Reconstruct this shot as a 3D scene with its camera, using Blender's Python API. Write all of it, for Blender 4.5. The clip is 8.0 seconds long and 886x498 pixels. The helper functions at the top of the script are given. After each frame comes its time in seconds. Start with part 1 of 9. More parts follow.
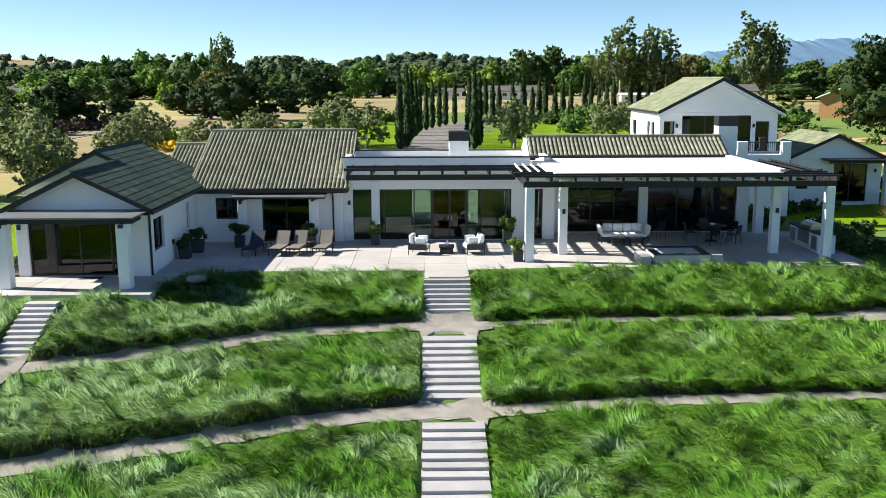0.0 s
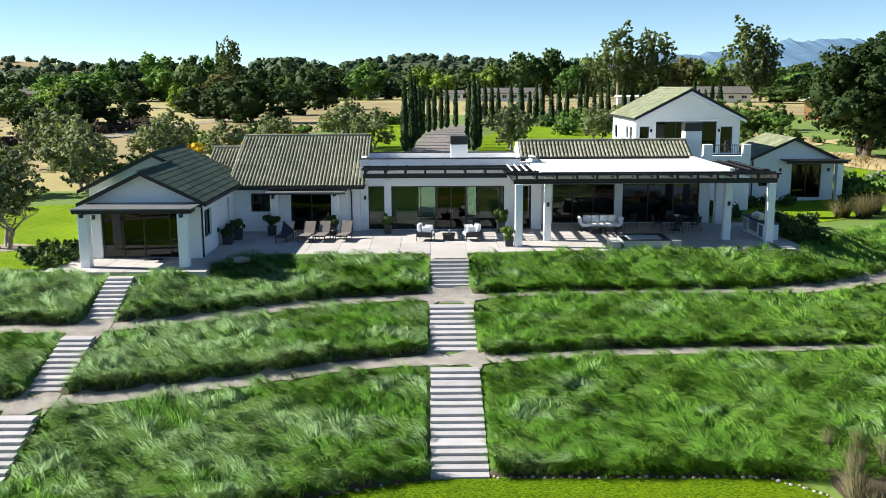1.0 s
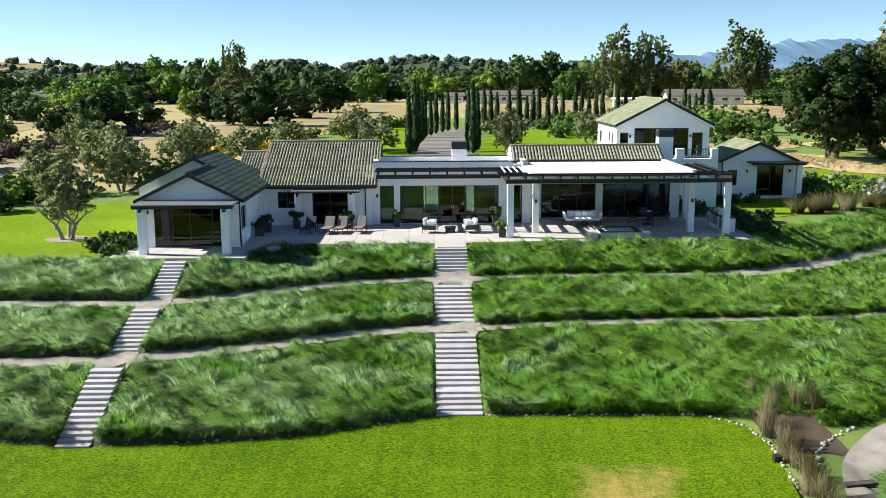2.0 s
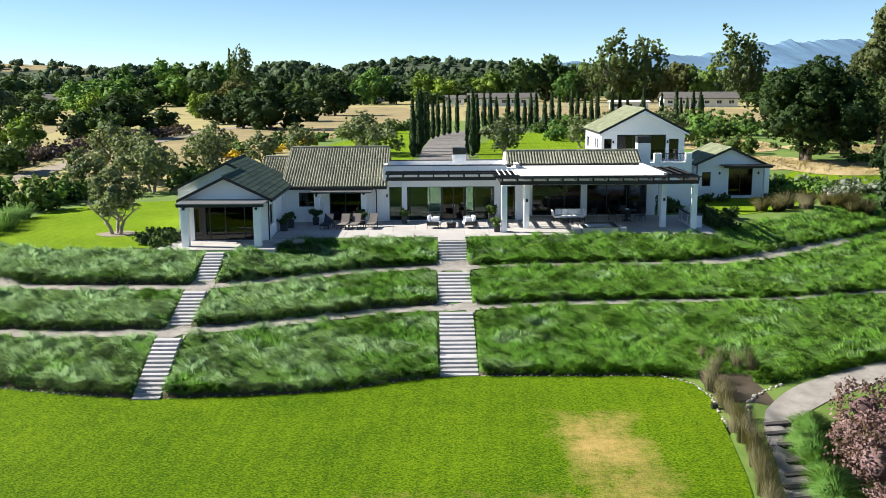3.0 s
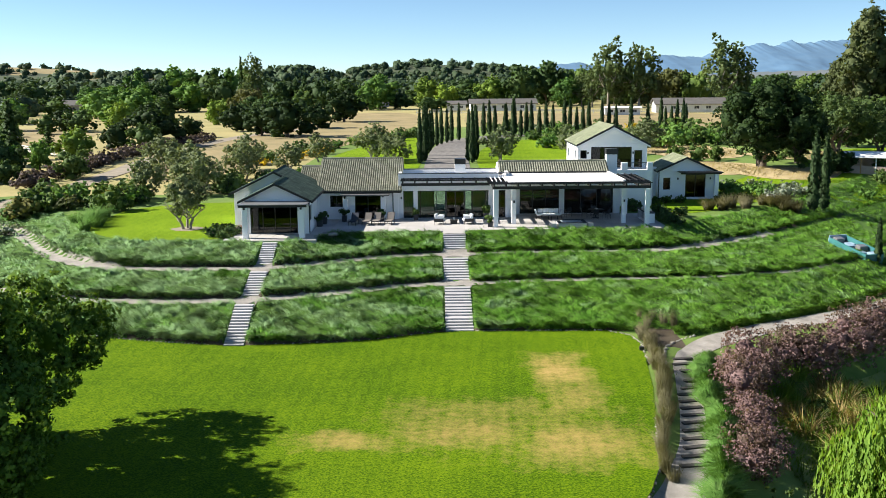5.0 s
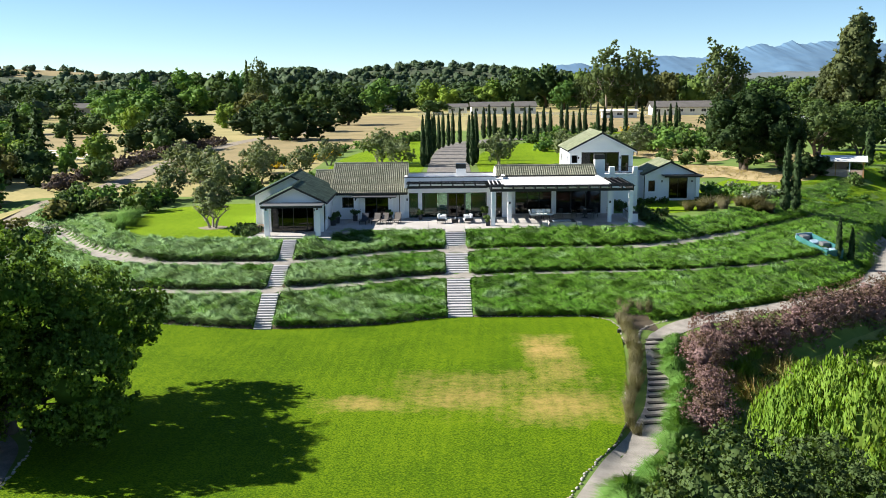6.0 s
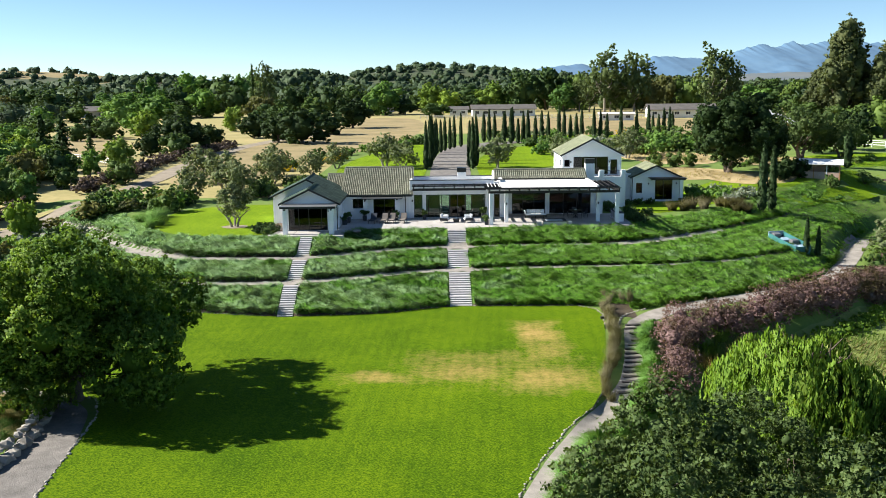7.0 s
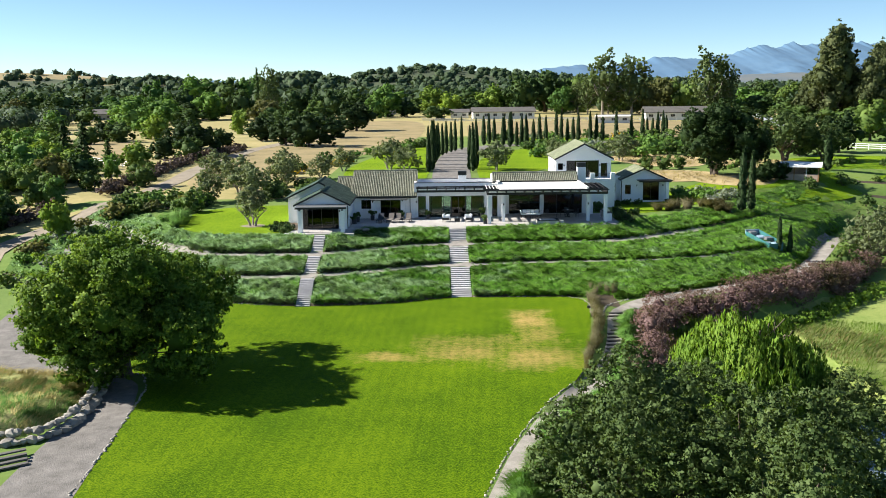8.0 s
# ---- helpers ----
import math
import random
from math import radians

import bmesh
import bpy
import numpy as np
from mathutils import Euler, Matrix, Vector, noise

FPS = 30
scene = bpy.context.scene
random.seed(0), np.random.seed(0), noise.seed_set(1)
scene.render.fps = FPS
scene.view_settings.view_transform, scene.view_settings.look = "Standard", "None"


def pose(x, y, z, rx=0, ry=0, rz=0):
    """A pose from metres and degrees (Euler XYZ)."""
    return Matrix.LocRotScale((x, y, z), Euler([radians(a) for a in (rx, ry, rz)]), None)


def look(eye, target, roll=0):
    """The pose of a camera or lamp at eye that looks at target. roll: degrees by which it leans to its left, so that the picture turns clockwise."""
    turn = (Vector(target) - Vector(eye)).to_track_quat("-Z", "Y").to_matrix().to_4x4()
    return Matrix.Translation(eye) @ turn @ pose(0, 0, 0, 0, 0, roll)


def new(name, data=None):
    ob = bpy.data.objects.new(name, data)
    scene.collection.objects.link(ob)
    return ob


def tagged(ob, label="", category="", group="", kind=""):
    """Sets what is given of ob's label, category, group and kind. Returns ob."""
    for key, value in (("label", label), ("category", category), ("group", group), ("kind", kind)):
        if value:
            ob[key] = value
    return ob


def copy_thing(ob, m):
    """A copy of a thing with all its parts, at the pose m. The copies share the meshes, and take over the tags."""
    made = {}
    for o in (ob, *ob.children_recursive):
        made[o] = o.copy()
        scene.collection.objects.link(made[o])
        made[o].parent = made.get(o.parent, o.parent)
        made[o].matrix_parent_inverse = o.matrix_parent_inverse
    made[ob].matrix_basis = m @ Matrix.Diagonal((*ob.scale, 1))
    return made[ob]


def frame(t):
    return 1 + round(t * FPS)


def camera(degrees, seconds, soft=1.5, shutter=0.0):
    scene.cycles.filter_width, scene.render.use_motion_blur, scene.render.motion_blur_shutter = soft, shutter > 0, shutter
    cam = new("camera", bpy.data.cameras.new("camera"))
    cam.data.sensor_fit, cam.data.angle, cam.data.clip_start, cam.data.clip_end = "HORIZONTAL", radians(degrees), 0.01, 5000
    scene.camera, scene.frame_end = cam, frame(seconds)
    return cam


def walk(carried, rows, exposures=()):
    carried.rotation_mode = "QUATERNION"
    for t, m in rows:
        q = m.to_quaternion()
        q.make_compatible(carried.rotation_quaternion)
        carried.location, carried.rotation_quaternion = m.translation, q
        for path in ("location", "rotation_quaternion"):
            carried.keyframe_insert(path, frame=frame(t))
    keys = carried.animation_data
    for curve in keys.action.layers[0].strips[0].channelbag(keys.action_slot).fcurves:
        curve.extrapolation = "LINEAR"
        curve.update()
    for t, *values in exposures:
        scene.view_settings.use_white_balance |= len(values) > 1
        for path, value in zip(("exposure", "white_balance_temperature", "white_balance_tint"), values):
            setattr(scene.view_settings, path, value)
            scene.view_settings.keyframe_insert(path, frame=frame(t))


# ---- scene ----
cam = camera(51.8, 8.0, 0.8)
PATH = [
    (0.0, (-0.580, 2.767, 7.308), (-0.5549, 4.7332, 6.9421), -0.17),
    (0.5, (-0.672, -0.681, 7.603), (-0.6485, 1.2857, 7.2378), -0.20),
    (1.0, (-0.760, -4.170, 7.935), (-0.7372, -2.2036, 7.5702), -0.23),
    (1.5, (-0.843, -7.697, 8.300), (-0.8216, -5.7308, 7.9358), -0.26),
    (2.0, (-0.923, -11.259, 8.695), (-0.9021, -9.2922, 8.3311), -0.29),
    (2.5, (-0.999, -14.851, 9.116), (-0.9793, -12.8839, 8.7528), -0.32),
    (3.0, (-1.072, -18.469, 9.560), (-1.0536, -16.5022, 9.1972), -0.34),
    (3.5, (-1.143, -22.110, 10.023), (-1.1256, -20.1432, 9.6609), -0.37),
    (4.0, (-1.211, -25.770, 10.502), (-1.1958, -23.8031, 10.1405), -0.40),
    (4.5, (-1.279, -29.445, 10.994), (-1.2647, -27.4782, 10.6325), -0.43),
    (5.0, (-1.346, -33.132, 11.494), (-1.3328, -31.1645, 11.1334), -0.46),
    (5.5, (-1.412, -36.826, 12.000), (-1.4006, -34.8583, 11.6396), -0.49),
    (6.0, (-1.479, -40.523, 12.507), (-1.4687, -38.5558, 12.1479), -0.51),
    (6.5, (-1.547, -44.221, 13.013), (-1.5376, -42.2532, 12.6545), -0.54),
    (7.0, (-1.615, -47.914, 13.514), (-1.6077, -45.9466, 13.1562), -0.57),
    (7.5, (-1.686, -51.600, 14.007), (-1.6796, -49.6322, 13.6494), -0.60),
    (8.0, (-1.759, -55.274, 14.487), (-1.7538, -53.3063, 14.1306), -0.63),
]
walk(cam, [(t, look(eye, target, roll)) for t, eye, target, roll in PATH])

# ---------------------------------------------------------------- light
SUN_ELEV, SUN_AZ = 34.5, 279.0      # degrees; the sun stands behind the house, to the west
world = bpy.data.worlds.new("sky_world")
scene.world = world
world.use_nodes = True
wn = world.node_tree
wn.nodes.clear()
sky = wn.nodes.new("ShaderNodeTexSky")
sky.sky_type = "NISHITA"
sky.sun_disc = False
sky.sun_elevation = radians(SUN_ELEV)
sky.sun_rotation = radians(SUN_AZ)
sky.altitude = 200
sky.air_density = 0.6
sky.dust_density = 0.0
sky.ozone_density = 3.0
bg = wn.nodes.new("ShaderNodeBackground")
bg.inputs["Strength"].default_value = 0.066
wo = wn.nodes.new("ShaderNodeOutputWorld")
tint = wn.nodes.new("ShaderNodeMix")
tint.data_type = "RGBA"
tint.blend_type = "MULTIPLY"
tint.inputs[0].default_value = 1.0
tint.inputs[7].default_value = (0.94, 1.01, 0.985, 1)
wn.links.new(sky.outputs[0], tint.inputs[6])
wn.links.new(tint.outputs[2], bg.inputs["Color"])
wn.links.new(bg.outputs[0], wo.inputs["Surface"])

sun_data = bpy.data.lights.new("sun", "SUN")
sun_data.energy = 5.0
sun_data.angle = radians(0.55)
sun_data.color = (1.0, 0.95, 0.86)
sun = new("sun", sun_data)
_a, _e = radians(SUN_AZ), radians(SUN_ELEV)
SUN_DIR = Vector((math.sin(_a) * math.cos(_e), math.cos(_a) * math.cos(_e), math.sin(_e)))
sun.matrix_world = look(SUN_DIR * 200, (0, 0, 0))
scene.view_settings.exposure = 1.2

# ---------------------------------------------------------------- materials


def nodes_of(name):
    m = bpy.data.materials.new(name)
    m.use_nodes = True
    nt = m.node_tree
    return m, nt, nt.nodes["Principled BSDF"]


def ramp_node(nt, stops):
    r = nt.nodes.new("ShaderNodeValToRGB")
    els = r.color_ramp.elements
    while len(els) < len(stops):
        els.new(0.5)
    for e, (p, c) in zip(els, stops):
        e.position = p
        e.color = (*c, 1)
    return r


def noise_node(nt, scale, detail=4, rough=0.55, coords=None, stretch=None):
    n = nt.nodes.new("ShaderNodeTexNoise")
    n.inputs["Scale"].default_value = scale
    n.inputs["Detail"].default_value = detail
    n.inputs["Roughness"].default_value = rough
    if coords is None:
        coords = nt.nodes.new("ShaderNodeNewGeometry").outputs["Position"]
    if stretch:
        mp = nt.nodes.new("ShaderNodeMapping")
        mp.inputs["Scale"].default_value = stretch
        nt.links.new(coords, mp.inputs["Vector"])
        coords = mp.outputs[0]
    nt.links.new(coords, n.inputs["Vector"])
    return n


def mix_node(nt, a, b, fac, mode="MIX"):
    m = nt.nodes.new("ShaderNodeMix")
    m.data_type = "RGBA"
    m.blend_type = mode
    for sock, val in ((m.inputs[6], a), (m.inputs[7], b), (m.inputs[0], fac)):
        if isinstance(val, (int, float)):
            sock.default_value = val
        elif isinstance(val, tuple):
            sock.default_value = (*val, 1)
        else:
            nt.links.new(val, sock)
    return m.outputs[2]


def bump_node(nt, height, strength, distance=0.02):
    b = nt.nodes.new("ShaderNodeBump")
    b.inputs["Strength"].default_value = strength
    b.inputs["Distance"].default_value = distance
    nt.links.new(height, b.inputs["Height"])
    return b.outputs[0]


def surface(name, c1, c2, scale=1.0, fine=20.0, rough=0.8, bump=0.3, bump_dist=0.01, metal=0.0, island=0.0, objrand=0.0, stretch=None, spec=0.3):
    """A two-scale noisy surface between two colours, with fine relief."""
    m, nt, p = nodes_of(name)
    n1 = noise_node(nt, scale, 5, 0.6, stretch=stretch)
    n2 = noise_node(nt, fine, 4, 0.6, stretch=stretch)
    r = ramp_node(nt, [(0.3, c1), (0.7, c2)])
    mm = nt.nodes.new("ShaderNodeMath")
    mm.operation = "MULTIPLY_ADD"
    mm.inputs[1].default_value = 0.35
    nt.links.new(n2.outputs[0], mm.inputs[0])
    m2 = nt.nodes.new("ShaderNodeMath")
    m2.operation = "MULTIPLY_ADD"
    m2.inputs[1].default_value = 0.65
    nt.links.new(n1.outputs[0], m2.inputs[0])
    m2.inputs[2].default_value = 0.0
    nt.links.new(m2.outputs[0], mm.inputs[2])
    nt.links.new(mm.outputs[0], r.inputs[0])
    col = r.outputs[0]
    if island or objrand:
        src = nt.nodes.new("ShaderNodeNewGeometry").outputs["Random Per Island"] if island else nt.nodes.new("ShaderNodeObjectInfo").outputs["Random"]
        amt = island or objrand
        rr = ramp_node(nt, [(0.0, (1 - amt,) * 3), (1.0, (1 + amt * 0.6,) * 3)])
        nt.links.new(src, rr.inputs[0])
        col = mix_node(nt, col, rr.outputs[0], 1.0, "MULTIPLY")
    nt.links.new(col, p.inputs["Base Color"])
    p.inputs["Roughness"].default_value = rough
    p.inputs["Metallic"].default_value = metal
    p.inputs["Specular IOR Level"].default_value = spec
    if bump:
        nt.links.new(bump_node(nt, n2.outputs[0], bump, bump_dist), p.inputs["Normal"])
    return m


def leaf_material(name, dark, mid, light, scale=0.35, gloss=0.65, translucent=0.35, patch=None, patch_cut=0.58, each=False):
    """Leaves: colour by island and by a slow noise; some light passes through."""
    m, nt, p = nodes_of(name)
    geo = nt.nodes.new("ShaderNodeNewGeometry")
    r = ramp_node(nt, [(0.0, dark), (0.5, mid), (1.0, light)])
    n = noise_node(nt, scale, 3, 0.5)
    add = nt.nodes.new("ShaderNodeMath")
    add.operation = "MULTIPLY_ADD"
    add.inputs[1].default_value = 0.34
    nt.links.new(geo.outputs["Random Per Island"], add.inputs[0])
    sub = nt.nodes.new("ShaderNodeMath")
    sub.operation = "MULTIPLY_ADD"
    sub.inputs[1].default_value = 1.1
    sub.inputs[2].default_value = -0.22
    nt.links.new(n.outputs[0], sub.inputs[0])
    nt.links.new(sub.outputs[0], add.inputs[2])
    nt.links.new(add.outputs[0], r.inputs[0])
    col = r.outputs[0]
    if patch:
        pn = noise_node(nt, 0.22, 4, 0.65)
        pr = ramp_node(nt, [(patch_cut - 0.06, (0, 0, 0)), (patch_cut + 0.08, (1, 1, 1))])
        nt.links.new(pn.outputs[0], pr.inputs[0])
        col = mix_node(nt, col, patch, pr.outputs[0])
    if each:
        # no two trees have quite the same green
        oi = nt.nodes.new("ShaderNodeObjectInfo")
        tone = ramp_node(nt, [(0.0, (0.62, 0.70, 0.75)), (0.35, (0.95, 0.95, 1.0)), (0.7, (1.12, 1.10, 1.0)), (1.0, (1.3, 1.24, 1.05))])
        nt.links.new(oi.outputs["Random"], tone.inputs[0])
        col = mix_node(nt, col, tone.outputs[0], 1.0, "MULTIPLY")
    nt.links.new(col, p.inputs["Base Color"])
    p.inputs["Roughness"].default_value = gloss
    p.inputs["Specular IOR Level"].default_value = 0.12
    tr = nt.nodes.new("ShaderNodeBsdfTranslucent")
    bright = mix_node(nt, col, (1.0, 1.0, 0.5), 1.0, "MULTIPLY")
    nt.links.new(bright, tr.inputs["Color"])
    ms = nt.nodes.new("ShaderNodeMixShader")
    ms.inputs[0].default_value = translucent
    nt.links.new(p.outputs[0], ms.inputs[1])
    nt.links.new(tr.outputs[0], ms.inputs[2])
    nt.links.new(ms.outputs[0], nt.nodes["Material Output"].inputs["Surface"])
    return m


def glass_material(name, tint, rough=0.0, ior=1.5):
    m, nt, p = nodes_of(name)
    nt.nodes.remove(p)
    tb = nt.nodes.new("ShaderNodeBsdfTransparent")
    tb.inputs["Color"].default_value = (*tint, 1)
    gl = nt.nodes.new("ShaderNodeBsdfGlossy")
    gl.inputs["Roughness"].default_value = rough
    gl.inputs["Color"].default_value = (1, 1, 1, 1)
    fr = nt.nodes.new("ShaderNodeFresnel")
    fr.inputs["IOR"].default_value = ior
    ms = nt.nodes.new("ShaderNodeMixShader")
    nt.links.new(fr.outputs[0], ms.inputs[0])
    nt.links.new(tb.outputs[0], ms.inputs[1])
    nt.links.new(gl.outputs[0], ms.inputs[2])
    nt.links.new(ms.outputs[0], nt.nodes["Material Output"].inputs["Surface"])
    return m


STUCCO = surface("white_stucco", (0.84, 0.85, 0.86), (0.90, 0.905, 0.91), 0.7, 45, 0.9, 0.25, 0.006)
ROOFWHITE = surface("white_membrane", (0.55, 0.53, 0.50), (0.68, 0.66, 0.63), 0.5, 12, 0.8, 0.1, 0.004)
DARKWOOD = surface("black_stained_timber", (0.012, 0.012, 0.013), (0.03, 0.028, 0.026), 2.0, 30, 0.55, 0.3, 0.004, spec=0.4)
BLACKMETAL = surface("black_metal", (0.012, 0.012, 0.013), (0.022, 0.022, 0.024), 3.0, 60, 0.4, 0.05, 0.002, spec=0.5)
METALROOF = surface("grey_metal_sheet", (0.16, 0.16, 0.165), (0.26, 0.26, 0.26), 1.2, 25, 0.45, 0.1, 0.003, metal=0.4, spec=0.5)
BARREL = surface("mossy_clay_tile", (0.13, 0.14, 0.10), (0.29, 0.285, 0.215), 1.1, 9, 0.85, 0.5, 0.01, island=0.22)
HILLGREEN = surface("far_wooded_hill", (0.035, 0.055, 0.030), (0.085, 0.10, 0.048), 0.02, 0.2, 0.95, 0.6, 0.3)
BANKGRASS = surface("bank_turf", (0.17, 0.23, 0.05), (0.42, 0.38, 0.16), 0.4, 5, 0.95, 0.8, 0.06)
DIRT = surface("dusty_track", (0.19, 0.16, 0.12), (0.34, 0.29, 0.22), 0.5, 9, 0.95, 0.7, 0.03)
BANKDRY = surface("dry_tussock_ground", (0.34, 0.26, 0.12), (0.55, 0.43, 0.23), 0.5, 6, 0.95, 0.8, 0.06)
PINKWALL = surface("pale_pink_plaster", (0.42, 0.29, 0.22), (0.55, 0.41, 0.33), 1.2, 20, 0.9, 0.2, 0.004)
BLUEBLOCK = surface("pale_blue_block", (0.20, 0.30, 0.40), (0.32, 0.43, 0.52), 1.5, 14, 0.6, 0.2, 0.006)
STEPBAND = surface("dark_step_band", (0.035, 0.032, 0.03), (0.085, 0.077, 0.07), 2.0, 18, 0.9, 0.6, 0.01, stretch=(0.4, 3, 1))
PONDSIDE = surface("rough_pondside_grass", (0.13, 0.21, 0.035), (0.31, 0.34, 0.10), 0.25, 3.5, 0.95, 0.8, 0.06)
# pans darker than the covers: dark gaps between ribs put into the colour
PANTILE = surface("dark_pan_tile", (0.045, 0.055, 0.03), (0.11, 0.115, 0.07), 1.1, 9, 0.9, 0.5, 0.01, island=0.22)
FLATTILE = surface("dark_slate_tile", (0.030, 0.056, 0.042), (0.072, 0.106, 0.078), 1.2, 14, 0.85, 0.35, 0.006, objrand=0.3, spec=0.15)
FLATTILE_J = surface("dark_slate_tile_joined", (0.030, 0.056, 0.042), (0.072, 0.106, 0.078), 1.2, 14, 0.85, 0.35, 0.006, island=0.3, spec=0.15)
MOSSTILE = surface("moss_green_tile", (0.12, 0.145, 0.08), (0.26, 0.27, 0.17), 0.9, 10, 0.85, 0.5, 0.01, island=0.25)
PAVING = surface("pale_limestone_paving", (0.395, 0.37, 0.35), (0.505, 0.48, 0.455), 0.8, 22, 0.75, 0.15, 0.004, objrand=0.12)
STEPSTONE = surface("pale_step_stone", (0.34, 0.33, 0.335), (0.47, 0.455, 0.46), 1.6, 30, 0.8, 0.3, 0.006, objrand=0.15)
GRAVEL = surface("decomposed_granite", (0.20, 0.182, 0.16), (0.42, 0.385, 0.34), 1.3, 22, 0.95, 1.0, 0.04)
ASPHALT = surface("worn_grey_drive", (0.10, 0.093, 0.085), (0.27, 0.25, 0.23), 1.1, 16, 0.95, 0.9, 0.04)
SOIL = surface("dark_earth", (0.045, 0.035, 0.024), (0.10, 0.078, 0.05), 1.1, 18, 0.95, 0.8, 0.03)
ROCK = surface("pale_field_stone", (0.19, 0.175, 0.15), (0.42, 0.39, 0.34), 1.5, 14, 0.9, 0.7, 0.03, objrand=0.25)
CONCRETE = surface("board_concrete", (0.42, 0.41, 0.39), (0.54, 0.53, 0.51), 1.2, 26, 0.85, 0.25, 0.005)
BARK = surface("grey_brown_bark", (0.05, 0.04, 0.03), (0.15, 0.12, 0.09), 2.5, 18, 0.95, 0.9, 0.03, stretch=(1, 1, 0.25))
PALEBARK = surface("pale_bark", (0.18, 0.155, 0.12), (0.36, 0.32, 0.27), 2.5, 14, 0.9, 0.7, 0.02, stretch=(1, 1, 0.3))
CUSHION = surface("white_cushion_cloth", (0.76, 0.77, 0.79), (0.84, 0.85, 0.86), 2.0, 60, 0.95, 0.2, 0.004)
SLING = surface("taupe_sling_cloth", (0.135, 0.118, 0.105), (0.20, 0.178, 0.16), 2.0, 90, 0.9, 0.2, 0.003)
NAVY = surface("dark_blue_cloth", (0.03, 0.035, 0.05), (0.05, 0.058, 0.075), 2.0, 80, 0.9, 0.2, 0.003)
POT = surface("charcoal_planter", (0.035, 0.037, 0.04), (0.06, 0.062, 0.066), 3.0, 30, 0.7, 0.2, 0.004)
STEEL = surface("brushed_steel", (0.45, 0.45, 0.46), (0.60, 0.60, 0.61), 2.0, 60, 0.28, 0.05, 0.001, metal=1.0)
TEAL = surface("teal_liner", (0.03, 0.13, 0.13), (0.055, 0.20, 0.20), 1.5, 12, 0.5, 0.2, 0.01)
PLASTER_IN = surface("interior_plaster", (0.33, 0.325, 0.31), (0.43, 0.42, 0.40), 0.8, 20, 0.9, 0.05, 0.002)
FLOOR_IN = surface("interior_oak_floor", (0.10, 0.07, 0.045), (0.17, 0.12, 0.08), 1.0, 12, 0.5, 0.1, 0.002, stretch=(1, 6, 1))
CURTAIN = surface("linen_curtain", (0.42, 0.42, 0.40), (0.56, 0.56, 0.54), 3.0, 40, 0.9, 0.2, 0.004)
TIMBERTAN = surface("warm_timber_cladding", (0.33, 0.17, 0.07), (0.48, 0.27, 0.12), 1.0, 12, 0.7, 0.3, 0.005, stretch=(6, 6, 0.6))
FENCEWHITE = surface("white_fence_paint", (0.70, 0.70, 0.68), (0.80, 0.80, 0.78), 1.5, 20, 0.8, 0.1, 0.003)
GREYROOF = surface("grey_shingle", (0.085, 0.08, 0.075), (0.15, 0.14, 0.13), 0.5, 8, 0.9, 0.4, 0.02)
DRYGRASS = surface("dry_field_grass", (0.17, 0.145, 0.065), (0.36, 0.275, 0.135), 0.11, 1.3, 0.95, 0.6, 0.05)
OLIVEFIELD = surface("faded_field_grass", (0.22, 0.21, 0.075), (0.42, 0.34, 0.15), 0.08, 1.4, 0.95, 0.6, 0.05)
GLASS = glass_material("window_glass", (0.50, 0.66, 0.58), 0.0, 1.5)
CLEARGLASS = glass_material("clear_rear_glass", (0.88, 0.90, 0.88), 0.0, 1.4)
DARKGLASS = glass_material("tinted_window_glass", (0.13, 0.165, 0.16), 0.0, 1.5)

LEAF_OAK = leaf_material("oak_leaf", (0.026, 0.054, 0.018), (0.060, 0.108, 0.032), (0.115, 0.18, 0.058), 0.3, each=True)
LEAF_DARKOAK = leaf_material("dark_oak_leaf", (0.013, 0.029, 0.010), (0.030, 0.058, 0.018), (0.062, 0.10, 0.032), 0.3)
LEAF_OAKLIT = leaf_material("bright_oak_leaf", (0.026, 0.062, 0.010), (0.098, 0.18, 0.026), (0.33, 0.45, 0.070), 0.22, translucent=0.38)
LEAF_GREEN = leaf_material("fresh_green_leaf", (0.052, 0.115, 0.022), (0.115, 0.225, 0.046), (0.205, 0.33, 0.085), 0.25, each=True)
LEAF_LIME = leaf_material("new_yellow_green_leaf", (0.10, 0.17, 0.022), (0.20, 0.30, 0.045), (0.31, 0.41, 0.085), 0.25, each=True)
LEAF_PINE = leaf_material("olive_brown_needle", (0.050, 0.070, 0.026), (0.095, 0.118, 0.048), (0.165, 0.185, 0.078), 0.25)
LEAF_OLIVE = leaf_material("olive_leaf", (0.088, 0.118, 0.055), (0.17, 0.21, 0.10), (0.285, 0.325, 0.175), 0.5)
LEAF_CYP = leaf_material("cypress_leaf", (0.012, 0.028, 0.01), (0.03, 0.058, 0.018), (0.062, 0.1, 0.032), 0.6, translucent=0.15)
LEAF_EUC = leaf_material("eucalyptus_leaf", (0.065, 0.1, 0.038), (0.13, 0.18, 0.068), (0.215, 0.275, 0.11), 0.2)
LEAF_BUSH = leaf_material("shrub_leaf", (0.04, 0.08, 0.018), (0.1, 0.165, 0.042), (0.2, 0.27, 0.085), 0.35, each=True)
LEAF_SCRUB = leaf_material("scrub_oak_leaf", (0.034, 0.062, 0.020), (0.090, 0.140, 0.045), (0.170, 0.225, 0.084), 0.5)
LEAF_BROWN = leaf_material("russet_leaf", (0.065, 0.075, 0.02), (0.14, 0.145, 0.045), (0.23, 0.23, 0.08), 0.3, each=True)
